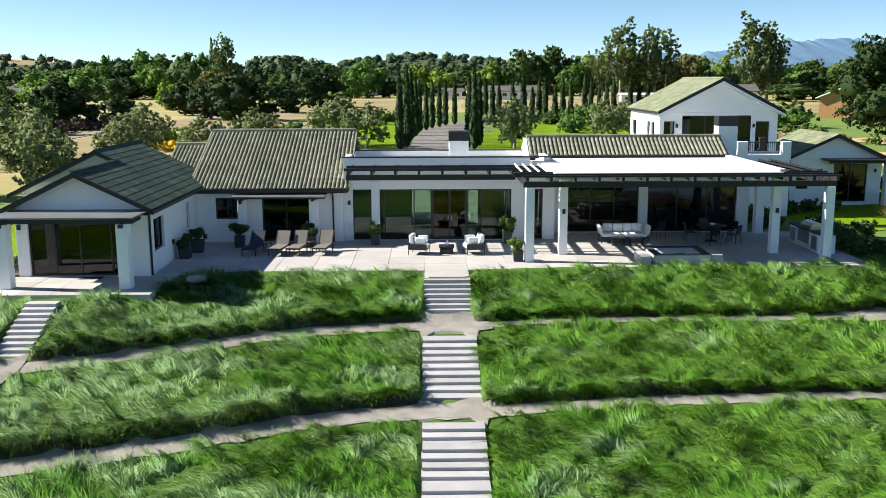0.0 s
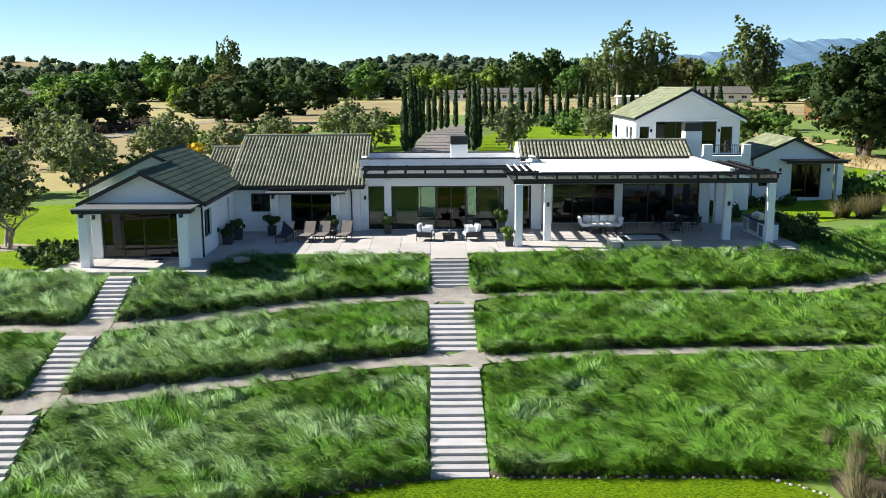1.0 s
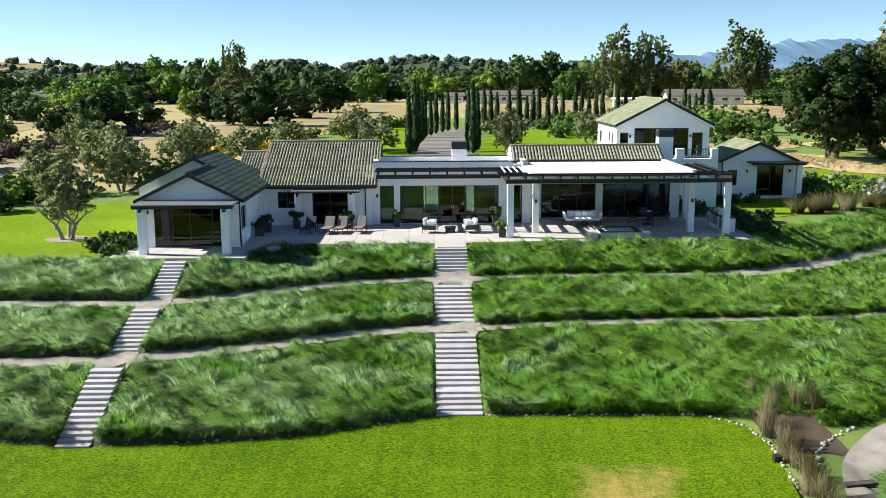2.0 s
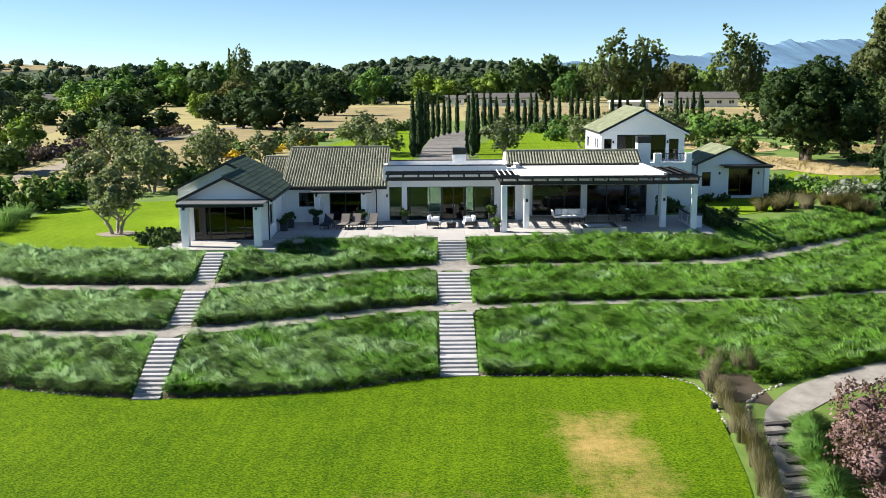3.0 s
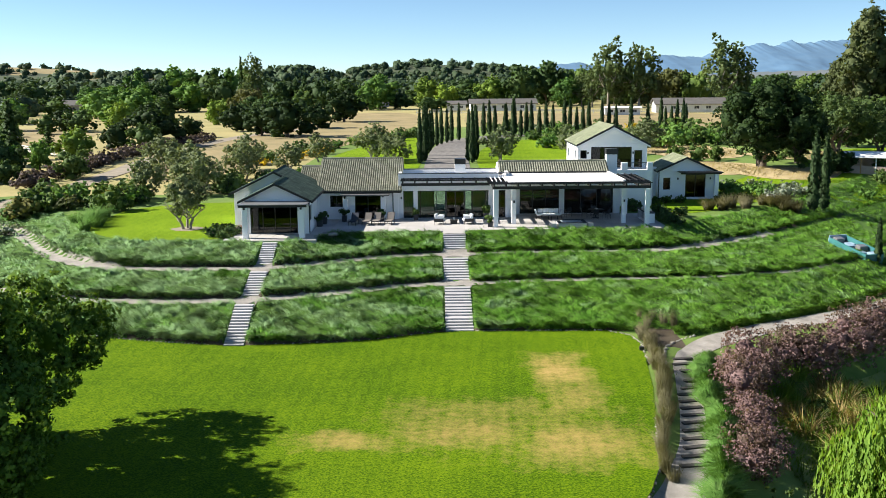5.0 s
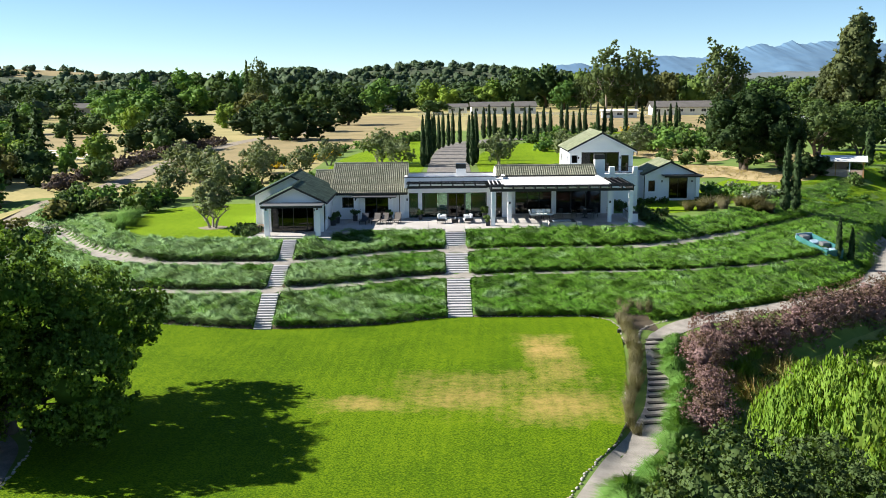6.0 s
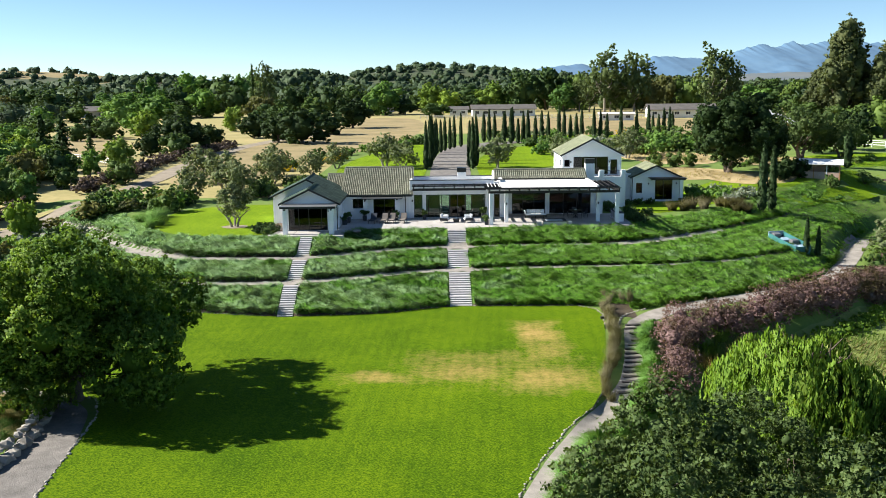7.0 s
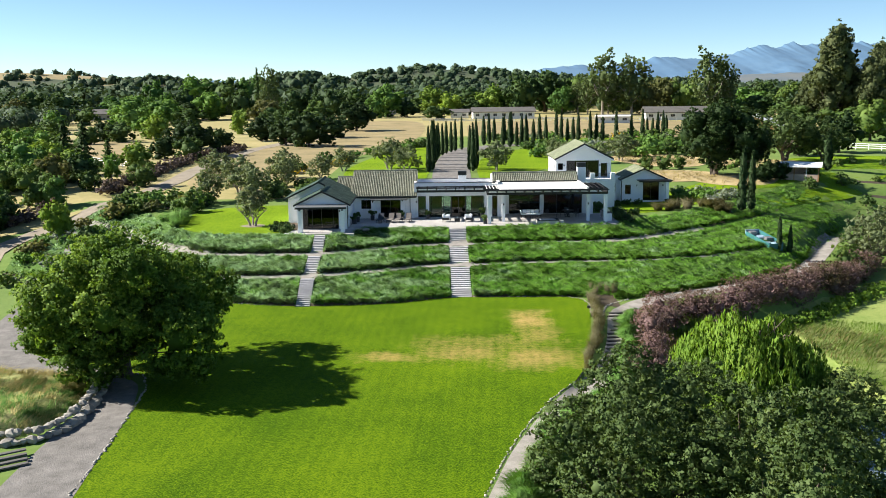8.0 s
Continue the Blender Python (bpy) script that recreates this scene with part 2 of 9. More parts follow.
LEAF_WILLOW = leaf_material("willow_leaf", (0.085, 0.165, 0.020), (0.18, 0.31, 0.040), (0.32, 0.46, 0.085), 0.4, translucent=0.45)
LEAF_HEDGE = leaf_material("bronze_pink_leaf", (0.082, 0.054, 0.050), (0.235, 0.15, 0.145), (0.48, 0.325, 0.325), 0.9, patch=(0.10, 0.08, 0.04))
LEAF_HEDGEDARK = leaf_material("dark_bronze_leaf", (0.05, 0.042, 0.036), (0.115, 0.088, 0.08), (0.21, 0.165, 0.15), 0.9)
LEAF_REED = leaf_material("brown_reed", (0.10, 0.10, 0.05), (0.19, 0.178, 0.10), (0.31, 0.275, 0.165), 0.8)
LEAF_SPRING = leaf_material("lush_tuft_grass", (0.062, 0.155, 0.028), (0.13, 0.275, 0.055), (0.25, 0.40, 0.12), 0.8)
LEAF_GOLD = leaf_material("golden_grass", (0.28, 0.20, 0.07), (0.46, 0.35, 0.15), (0.62, 0.50, 0.26), 0.4)
LEAF_YELLOW = leaf_material("yellow_blossom", (0.42, 0.28, 0.02), (0.60, 0.42, 0.03), (0.75, 0.58, 0.06), 0.8)
LEAF_SILVER = leaf_material("silver_shrub_leaf", (0.12, 0.15, 0.10), (0.23, 0.27, 0.20), (0.38, 0.42, 0.33), 0.6)
LEAF_MOUND = leaf_material("pale_mound_grass", (0.36, 0.30, 0.11), (0.52, 0.44, 0.20), (0.66, 0.58, 0.32), 0.4, translucent=0.5)
# bluer than the near leaves: some far haze is put into the colour
FARWOOD = leaf_material("far_wood_leaf", (0.026, 0.050, 0.030), (0.056, 0.090, 0.045), (0.100, 0.142, 0.066), 0.03, translucent=0.2)


def meadow_material():
    """Long grass: deep green with pale silvery seed heads in drifts, paler towards the west."""
    m, nt, p = nodes_of("long_meadow_grass")
    geo = nt.nodes.new("ShaderNodeNewGeometry")
    r = ramp_node(nt, [(0.0, (0.039, 0.124, 0.014)), (0.45, (0.116, 0.284, 0.031)), (1.0, (0.262, 0.48, 0.080))])
    n = noise_node(nt, 0.7, 4, 0.6)
    a = nt.nodes.new("ShaderNodeMath")
    a.operation = "MULTIPLY_ADD"
    a.inputs[1].default_value = 0.18
    nt.links.new(geo.outputs["Random Per Island"], a.inputs[0])
    b = nt.nodes.new("ShaderNodeMath")
    b.operation = "MULTIPLY_ADD"
    b.inputs[1].default_value = 1.3
    b.inputs[2].default_value = -0.32
    nt.links.new(n.outputs[0], b.inputs[0])
    nt.links.new(b.outputs[0], a.inputs[2])
    sx = nt.nodes.new("ShaderNodeSeparateXYZ")
    nt.links.new(geo.outputs["Position"], sx.inputs[0])
    east = nt.nodes.new("ShaderNodeMapRange")
    east.inputs[1].default_value = -4.0
    east.inputs[2].default_value = 14.0
    east.inputs[3].default_value = 0.0
    east.inputs[4].default_value = 0.30
    nt.links.new(sx.outputs[0], east.inputs[0])
    e = nt.nodes.new("ShaderNodeMath")
    e.operation = "ADD"
    nt.links.new(a.outputs[0], e.inputs[0])
    nt.links.new(east.outputs[0], e.inputs[1])
    nt.links.new(e.outputs[0], r.inputs[0])
    # drifts of pale seed heads
    pn = noise_node(nt, 0.55, 6, 0.7, stretch=(0.6, 1.3, 1))
    west = nt.nodes.new("ShaderNodeMapRange")
    west.inputs[1].default_value = 6.0
    west.inputs[2].default_value = -16.0
    west.inputs[3].default_value = -0.10
    west.inputs[4].default_value = 0.08
    nt.links.new(sx.outputs[0], west.inputs[0])
    s = nt.nodes.new("ShaderNodeMath")
    s.operation = "ADD"
    nt.links.new(pn.outputs[0], s.inputs[0])
    nt.links.new(west.outputs[0], s.inputs[1])
    pr = ramp_node(nt, [(0.45, (0, 0, 0)), (0.54, (0.95, 0.95, 0.95))])
    nt.links.new(s.outputs[0], pr.inputs[0])
    col = mix_node(nt, r.outputs[0], (0.32, 0.475, 0.245), pr.outputs[0])
    nt.links.new(col, p.inputs["Base Color"])
    p.inputs["Roughness"].default_value = 0.7
    p.inputs["Specular IOR Level"].default_value = 0.1
    tr = nt.nodes.new("ShaderNodeBsdfTranslucent")
    nt.links.new(mix_node(nt, col, (0.9, 1.0, 0.5), 1.0, "MULTIPLY"), tr.inputs["Color"])
    ms = nt.nodes.new("ShaderNodeMixShader")
    ms.inputs[0].default_value = 0.5
    nt.links.new(p.outputs[0], ms.inputs[1])
    nt.links.new(tr.outputs[0], ms.inputs[2])
    nt.links.new(ms.outputs[0], nt.nodes["Material Output"].inputs["Surface"])
    return m


def lawn_material(name, dry):
    """Mown lawn with faint mower stripes, mottling and (dry=True) scorched patches near the hill's foot."""
    m, nt, p = nodes_of(name)
    geo = nt.nodes.new("ShaderNodeNewGeometry")
    n1 = noise_node(nt, 0.16, 5, 0.6)
    n2 = noise_node(nt, 13.0, 6, 0.8, stretch=(0.75, 1.2, 1))
    lo, mi, hi = ((0.026, 0.070, 0.003), (0.078, 0.147, 0.004), (0.163, 0.238, 0.007)) if dry else ((0.08, 0.145, 0.005), (0.145, 0.24, 0.01), (0.23, 0.33, 0.016))
    r = ramp_node(nt, [(0.42, lo), (0.5, mi), (0.58, hi)])
    a = nt.nodes.new("ShaderNodeMath")
    a.operation = "MULTIPLY_ADD"
    a.inputs[1].default_value = 0.84
    nt.links.new(n2.outputs[0], a.inputs[0])
    b = nt.nodes.new("ShaderNodeMath")
    b.operation = "MULTIPLY"
    b.inputs[1].default_value = 0.16
    nt.links.new(n1.outputs[0], b.inputs[0])
    nt.links.new(b.outputs[0], a.inputs[2])
    nt.links.new(a.outputs[0], r.inputs[0])
    w = nt.nodes.new("ShaderNodeTexWave")
    w.wave_type = "BANDS"
    w.bands_direction = "X"
    w.wave_profile = "SIN"
    w.inputs["Scale"].default_value = 0.4
    w.inputs["Distortion"].default_value = 0.35
    w.inputs["Detail"].default_value = 0
    mp = nt.nodes.new("ShaderNodeMapping")
    mp.inputs["Rotation"].default_value = (0, 0, radians(4))
    nt.links.new(geo.outputs["Position"], mp.inputs["Vector"])
    nt.links.new(mp.outputs[0], w.inputs["Vector"])
    stripe = ramp_node(nt, [(0.0, (0.94, 0.955, 0.94) if dry else (0.95, 0.96, 0.95)), (0.5, (1.0, 1.0, 1.0)), (1.0, (1.05, 1.04, 1.02) if dry else (1.02, 1.02, 1.0))])
    nt.links.new(w.outputs[0], stripe.inputs[0])
    col = mix_node(nt, r.outputs[0], stripe.outputs[0], 1.0, "MULTIPLY")
    # fine lines across, left by the cutting bar
    w2 = nt.nodes.new("ShaderNodeTexWave")
    w2.wave_type = "BANDS"
    w2.bands_direction = "Y"
    w2.inputs["Scale"].default_value = 0.55
    w2.inputs["Distortion"].default_value = 9.0
    w2.inputs["Detail"].default_value = 3
    w2.inputs["Detail Scale"].default_value = 1.6
    nt.links.new(mp.outputs[0], w2.inputs["Vector"])
    line = ramp_node(nt, [(0.0, (0.96, 0.97, 0.96)), (0.35, (1.01, 1.01, 1.0)), (1.0, (1.04, 1.03, 1.0))])
    nt.links.new(w2.outputs[0], line.inputs[0])
    col = mix_node(nt, col, line.outputs[0], 1.0, "MULTIPLY")
    if dry:
        # scorched turf: soft ellipses broken up by noise
        acc = None
        wob = noise_node(nt, 0.5, 5, 0.7)
        off = nt.nodes.new("ShaderNodeVectorMath")
        off.operation = "MULTIPLY_ADD"
        off.inputs[1].default_value = (3.2, 3.2, 0)
        off.inputs[2].default_value = (-1.6, -1.6, 0)
        nt.links.new(wob.outputs["Color"], off.inputs[0])
        moved = nt.nodes.new("ShaderNodeVectorMath")
        moved.operation = "ADD"
        nt.links.new(geo.outputs["Position"], moved.inputs[0])
        nt.links.new(off.outputs[0], moved.inputs[1])
        for cx, cy, rx, ry, top in ((5.0, 13.0, 1.9, 3.4, 1.34), (5.2, 8.6, 2.4, 3.8, 1.02), (4.6, 3.0, 3.8, 3.4, 1.12), (-0.4, 4.4, 4.6, 2.8, 1.05), (-5.4, 3.6, 3.4, 1.6, 1.05), (0.5, 7.0, 7.5, 3.4, 0.86), (3.0, 4.6, 8.0, 6.5, 0.78)):
            mpx = nt.nodes.new("ShaderNodeMapping")
            mpx.inputs["Location"].default_value = (-cx / rx, -cy / ry, 0)
            mpx.inputs["Scale"].default_value = (1 / rx, 1 / ry, 0)
            nt.links.new(moved.outputs[0], mpx.inputs["Vector"])
            ab = nt.nodes.new("ShaderNodeVectorMath")
            ab.operation = "ABSOLUTE"
            nt.links.new(mpx.outputs[0], ab.inputs[0])
            sp = nt.nodes.new("ShaderNodeSeparateXYZ")
            nt.links.new(ab.outputs[0], sp.inputs[0])
            ln = nt.nodes.new("ShaderNodeMath")
            ln.operation = "SMOOTH_MAX"
            ln.inputs[2].default_value = 0.4
            nt.links.new(sp.outputs[0], ln.inputs[0])
            nt.links.new(sp.outputs[1], ln.inputs[1])
            mr = nt.nodes.new("ShaderNodeMapRange")
            mr.inputs[1].default_value = 1.6
            mr.inputs[2].default_value = 0.25
            mr.inputs[3].default_value = 0.0
            mr.inputs[4].default_value = top
            nt.links.new(ln.outputs["Value"], mr.inputs[0])
            if acc is None:
                acc = mr.outputs[0]
            else:
                mx = nt.nodes.new("ShaderNodeMath")
                mx.operation = "MAXIMUM"
                nt.links.new(acc, mx.inputs[0])
                nt.links.new(mr.outputs[0], mx.inputs[1])
                acc = mx.outputs[0]
        pn = noise_node(nt, 1.3, 9, 0.82, stretch=(1.3, 0.9, 1))
        st = nt.nodes.new("ShaderNodeMath")
        st.operation = "MULTIPLY_ADD"
        st.inputs[1].default_value = 0.04
        nt.links.new(w.outputs[0], st.inputs[0])
        nt.links.new(pn.outputs[0], st.inputs[2])
        st2 = nt.nodes.new("ShaderNodeMath")
        st2.operation = "MULTIPLY_ADD"
        st2.inputs[1].default_value = 0.05
        nt.links.new(w2.outputs[0], st2.inputs[0])
        nt.links.new(st.outputs[0], st2.inputs[2])
        mm = nt.nodes.new("ShaderNodeMath")
        mm.operation = "MULTIPLY"
        nt.links.new(acc, mm.inputs[0])
        nt.links.new(st2.outputs[0], mm.inputs[1])
        pr = ramp_node(nt, [(0.34, (0, 0, 0)), (0.60, (0.48, 0.48, 0.48)), (0.88, (0.95, 0.95, 0.95))])
        nt.links.new(mm.outputs[0], pr.inputs[0])
        col = mix_node(nt, col, (0.46, 0.31, 0.11), pr.outputs[0])
    nt.links.new(col, p.inputs["Base Color"])
    p.inputs["Roughness"].default_value = 0.9
    p.inputs["Specular IOR Level"].default_value = 0.04
    n3 = noise_node(nt, 30.0, 4, 0.7)
    nt.links.new(bump_node(nt, n3.outputs[0], 0.9, 0.04), p.inputs["Normal"])
    return m


MEADOW = meadow_material()
LAWN = lawn_material("mown_lawn", True)
LAWN2 = lawn_material("upper_lawn_turf", False)
GROUNDMAT = surface("rough_green_ground", (0.075, 0.145, 0.020), (0.17, 0.235, 0.05), 0.12, 2.2, 0.95, 0.8, 0.05)
MEADOWSOIL = surface("grassy_soil", (0.040, 0.092, 0.010), (0.085, 0.17, 0.02), 0.8, 8, 0.95, 0.9, 0.05)
SPACOVER = surface("pale_spa_cover", (0.42, 0.48, 0.52), (0.52, 0.58, 0.61), 1.0, 14, 0.5, 0.1, 0.004)
WATER = surface("spa_water", (0.20, 0.27, 0.28), (0.26, 0.33, 0.34), 1.0, 6, 0.04, 0.1, 0.01, spec=0.6)

# ---------------------------------------------------------------- mesh helpers


class Build:
    """Collects vertices and faces of one mesh."""

    def __init__(self):
        self.v, self.f = [], []

    def poly(self, pts):
        n = len(self.v)
        self.v.extend([tuple(p) for p in pts])
        self.f.append(tuple(range(n, n + len(pts))))

    def box(self, x0, x1, y0, y1, z0, z1):
        n = len(self.v)
        self.v.extend([(x0, y0, z0), (x1, y0, z0), (x1, y1, z0), (x0, y1, z0), (x0, y0, z1), (x1, y0, z1), (x1, y1, z1), (x0, y1, z1)])
        self.f.extend([tuple(n + i for i in q) for q in ((0, 3, 2, 1), (4, 5, 6, 7), (0, 1, 5, 4), (1, 2, 6, 5), (2, 3, 7, 6), (3, 0, 4, 7))])
        return self

    def obox(self, m, sx, sy, sz):
        """A box of that size round the origin of the pose m."""
        n = len(self.v)
        for x, y, z in ((-1, -1, -1), (1, -1, -1), (1, 1, -1), (-1, 1, -1), (-1, -1, 1), (1, -1, 1), (1, 1, 1), (-1, 1, 1)):
            self.v.append(tuple(m @ Vector((x * sx / 2, y * sy / 2, z * sz / 2))))
        self.f.extend([tuple(n + i for i in q) for q in ((0, 3, 2, 1), (4, 5, 6, 7), (0, 1, 5, 4), (1, 2, 6, 5), (2, 3, 7, 6), (3, 0, 4, 7))])
        return self

    def prism(self, outline, along, a0, a1):
        """A closed outline of (u, w) pushed along x or y: u is the other level axis, w is z."""
        def at(u, w, a):
            return (a, u, w) if along == "x" else (u, a, w)
        n, k = len(self.v), len(outline)
        self.v.extend([at(u, w, a0) for u, w in outline] + [at(u, w, a1) for u, w in outline])
        self.f.append(tuple(range(n, n + k)))
        self.f.append(tuple(range(n + 2 * k - 1, n + k - 1, -1)))
        for i in range(k):
            j = (i + 1) % k
            self.f.append((n + i, n + k + i, n + k + j, n + j))
        return self

    def tube(self, pts, radii, sides=8, cap=True):
        """A tapered tube along points."""
        n0 = len(self.v)
        pts = [Vector(p) for p in pts]
        for i, p in enumerate(pts):
            d = (pts[min(i + 1, len(pts) - 1)] - pts[max(i - 1, 0)])
            d = d.normalized() if d.length > 1e-6 else Vector((0, 0, 1))
            a = d.cross(Vector((0.31, 0.95, 0.1))).normalized()
            b = d.cross(a)
            for s in range(sides):
                t = 2 * math.pi * s / sides
                self.v.append(tuple(p + (a * math.cos(t) + b * math.sin(t)) * radii[i]))
        for i in range(len(pts) - 1):
            for s in range(sides):
                s2 = (s + 1) % sides
                q = n0 + i * sides
                self.f.append((q + s, q + s2, q + sides + s2, q + sides + s))
        if cap:
            self.f.append(tuple(n0 + s for s in range(sides)))
            q = n0 + (len(pts) - 1) * sides
            self.f.append(tuple(q + s for s in reversed(range(sides))))
        return self

    def lathe(self, profile, cx=0, cy=0, cz=0, sides=16):
        """Turn a profile of (radius, z) round the upright through (cx, cy)."""
        n0 = len(self.v)
        for r, z in profile:
            for s in range(sides):
                t = 2 * math.pi * s / sides
                self.v.append((cx + r * math.cos(t), cy + r * math.sin(t), cz + z))
        for i in range(len(profile) - 1):
            for s in range(sides):
                s2 = (s + 1) % sides
                q = n0 + i * sides
                self.f.append((q + s, q + s2, q + sides + s2, q + sides + s))
        self.f.append(tuple(n0 + s for s in reversed(range(sides))))
        q = n0 + (len(profile) - 1) * sides
        self.f.append(tuple(q + s for s in range(sides)))
        return self

    def mesh(self, name, mat, smooth=False):
        me = bpy.data.meshes.new(name)
        me.from_pydata(self.v, [], self.f)
        me.validate()
        bm = bmesh.new()
        bm.from_mesh(me)
        bmesh.ops.recalc_face_normals(bm, faces=bm.faces)
        bm.to_mesh(me)
        bm.free()
        me.materials.append(mat)
        if smooth:
            me.polygons.foreach_set("use_smooth", [True] * len(me.polygons))
        return me


def raw_mesh(name, verts, faces, mat, smooth=False, normals=None):
    """A mesh from arrays in which all faces have the same number of corners."""
    verts, faces = np.asarray(verts, dtype=np.float32), np.asarray(faces, dtype=np.int32)
    me = bpy.data.meshes.new(name)
    nv, nf, k = len(verts), len(faces), faces.shape[1]
    me.vertices.add(nv)
    me.vertices.foreach_set("co", verts.ravel())
    me.loops.add(nf * k)
    me.loops.foreach_set("vertex_index", faces.ravel())
    me.polygons.add(nf)
    me.polygons.foreach_set("loop_start", np.arange(0, nf * k, k, dtype=np.int32))
    me.polygons.foreach_set("loop_total", np.full(nf, k, dtype=np.int32))
    if smooth:
        me.polygons.foreach_set("use_smooth", np.ones(nf, dtype=bool))
    me.update(calc_edges=True)
    me.materials.append(mat)
    if normals is not None:
        me.polygons.foreach_set("use_smooth", np.ones(nf, dtype=bool))
        me.normals_split_custom_set_from_vertices(np.asarray(normals, dtype=np.float32).tolist())
    return me


def thing(name, label, category, at=(0, 0, 0), group="", kind=""):
    ob = new(name)
    ob.location = at
    ob.empty_display_size = 0.2
    return tagged(ob, label, category, group, kind)


def part(name, data, mat=None, parent=None, label="", smooth=False, bevel=0.0):
    """Links a Build or a mesh as one object under a thing or a part."""
    me = data.mesh(name, mat, smooth) if isinstance(data, Build) else data
    ob = new(name, me)
    if parent is not None:
        ob.parent = parent
    if label:
        ob["label"] = label
    if bevel:
        mod = ob.modifiers.new("bevel", "BEVEL")
        mod.width, mod.segments, mod.limit_method = bevel, 2, "ANGLE"
    return ob


def solo(name, data, mat, label, category, kind="", group="", smooth=False, bevel=0.0):
    ob = part(name, data, mat, None, "", smooth, bevel)
    return tagged(ob, label, category, group, kind)

# ---------------------------------------------------------------- the lie of the land
FOOT_X = (-60, -40, -30, -25, -23, -19.4, -16.7, -13.3, -9.95, -7.1, -4.8, -2.85, -0.9, 0.8, 4.7, 9.5, 12, 14, 17.6, 21.5, 26, 32.3, 36.4, 42.7, 60)
FOOT_Y = (40, 30, 24.5, 21.7, 20.8, 19.5, 18.8, 18.1, 18.4, 18.6, 19.2, 20.1, 20.7, 20.8, 20.7, 20.6, 19.4, 19.5, 21.3, 23.4, 25.9, 31.3, 37.4, 48.6, 70)
LOW_X = (-60, -40, -30, -25.7, -22, -18.9, -16.3, -14.1, -12.8, -9.9, -7, -4.3, -2, 0, 2.8, 5.8, 12, 16.5, 19.8, 23.8, 30, 36, 42.7, 60)
LOW_Y = (46, 33, 26.5, 24, 23.4, 23, 23.1, 23.15, 23.4, 24.3, 25.4, 26.8, 27.4, 27.5, 27.8, 28.3, 28.6, 28.8, 29.4, 30.3, 34, 41, 51, 74)
UP_X = (-60, -45, -35.8, -32.4, -29.3, -26.5, -24.1, -21.5, -18.2, -15.2, -13.2, -10.9, -7.7, -5, -2, 0, 3.3, 6.6, 10, 13.3, 15.7, 18.4, 21.3, 25.4, 30.5, 36, 45, 60)
UP_Y = (62, 52, 43, 37.3, 33.4, 30.8, 29.4, 28.8, 28.7, 28.6, 28.6, 29.6, 31.2, 32.6, 33.2, 33.2, 33.8, 34, 34, 34.1, 34.3, 35.4, 37.5, 40.5, 44.8, 50, 60, 80)
CREST_X = (-60, -38, -33, -30, -27, -24, -21, -17, -14.5, -11.5, -10.2, -9, -7, -1.2, -0.8, 0.8, 1.2, 7, 12, 16.5, 18, 20, 24, 28, 33, 40, 60)
CREST_Y = (70, 54, 44, 39.5, 35.6, 33.8, 33.4, 33.6, 32.6, 33.2, 35.6, 37.0, 37.2, 37.2, 36.0, 36.0, 37.3, 37.8, 37.9, 38.1, 39.2, 41.5, 45, 48.5, 53, 62, 85)
LAWN_Z = -3.5
BANK_Y = (-24, -17.7, -12.6, -4.4, 1, 6, 10, 14)
BANK_X = (-1.4, 0.0, 1.5, 4.6, 6.8, 8.4, 9.3, 11.5)


def smooth_step(a, b, x):
    t = np.clip((x - a) / (b - a), 0, 1)
    return t * t * (3 - 2 * t)


def wave(x, y, s, seed=0.0):
    """A cheap smooth random field of about -1 to 1."""
    return (np.sin(x / s + 1.7 * np.sin(y / (s * 1.3) + seed) + seed) + np.sin(y / s * 1.1 - 1.3 * np.sin(x / (s * 0.8) - seed * 2) + 2.1 * seed)) / 2


def upper_half_width(x):
    return np.where(x < -24, 0.75, np.where(x < 1, 0.50, np.where(x < 14, 0.26, 0.60)))


def lower_half_width(x):
    return np.where(x < 1, 0.52, np.where(x < 12, 0.36, 0.22))


def cut_bank(y, lip, top, rise):
    """Turf stands up from the path in a low cut bank and runs out level with the slope above."""
    up = smooth_step(lip, lip + 0.22, y)
    out = np.clip((y - lip - 0.22) / np.maximum(top - 0.5 - lip - 0.22, 0.3), 0, 1)
    return rise * up * (1 - out)


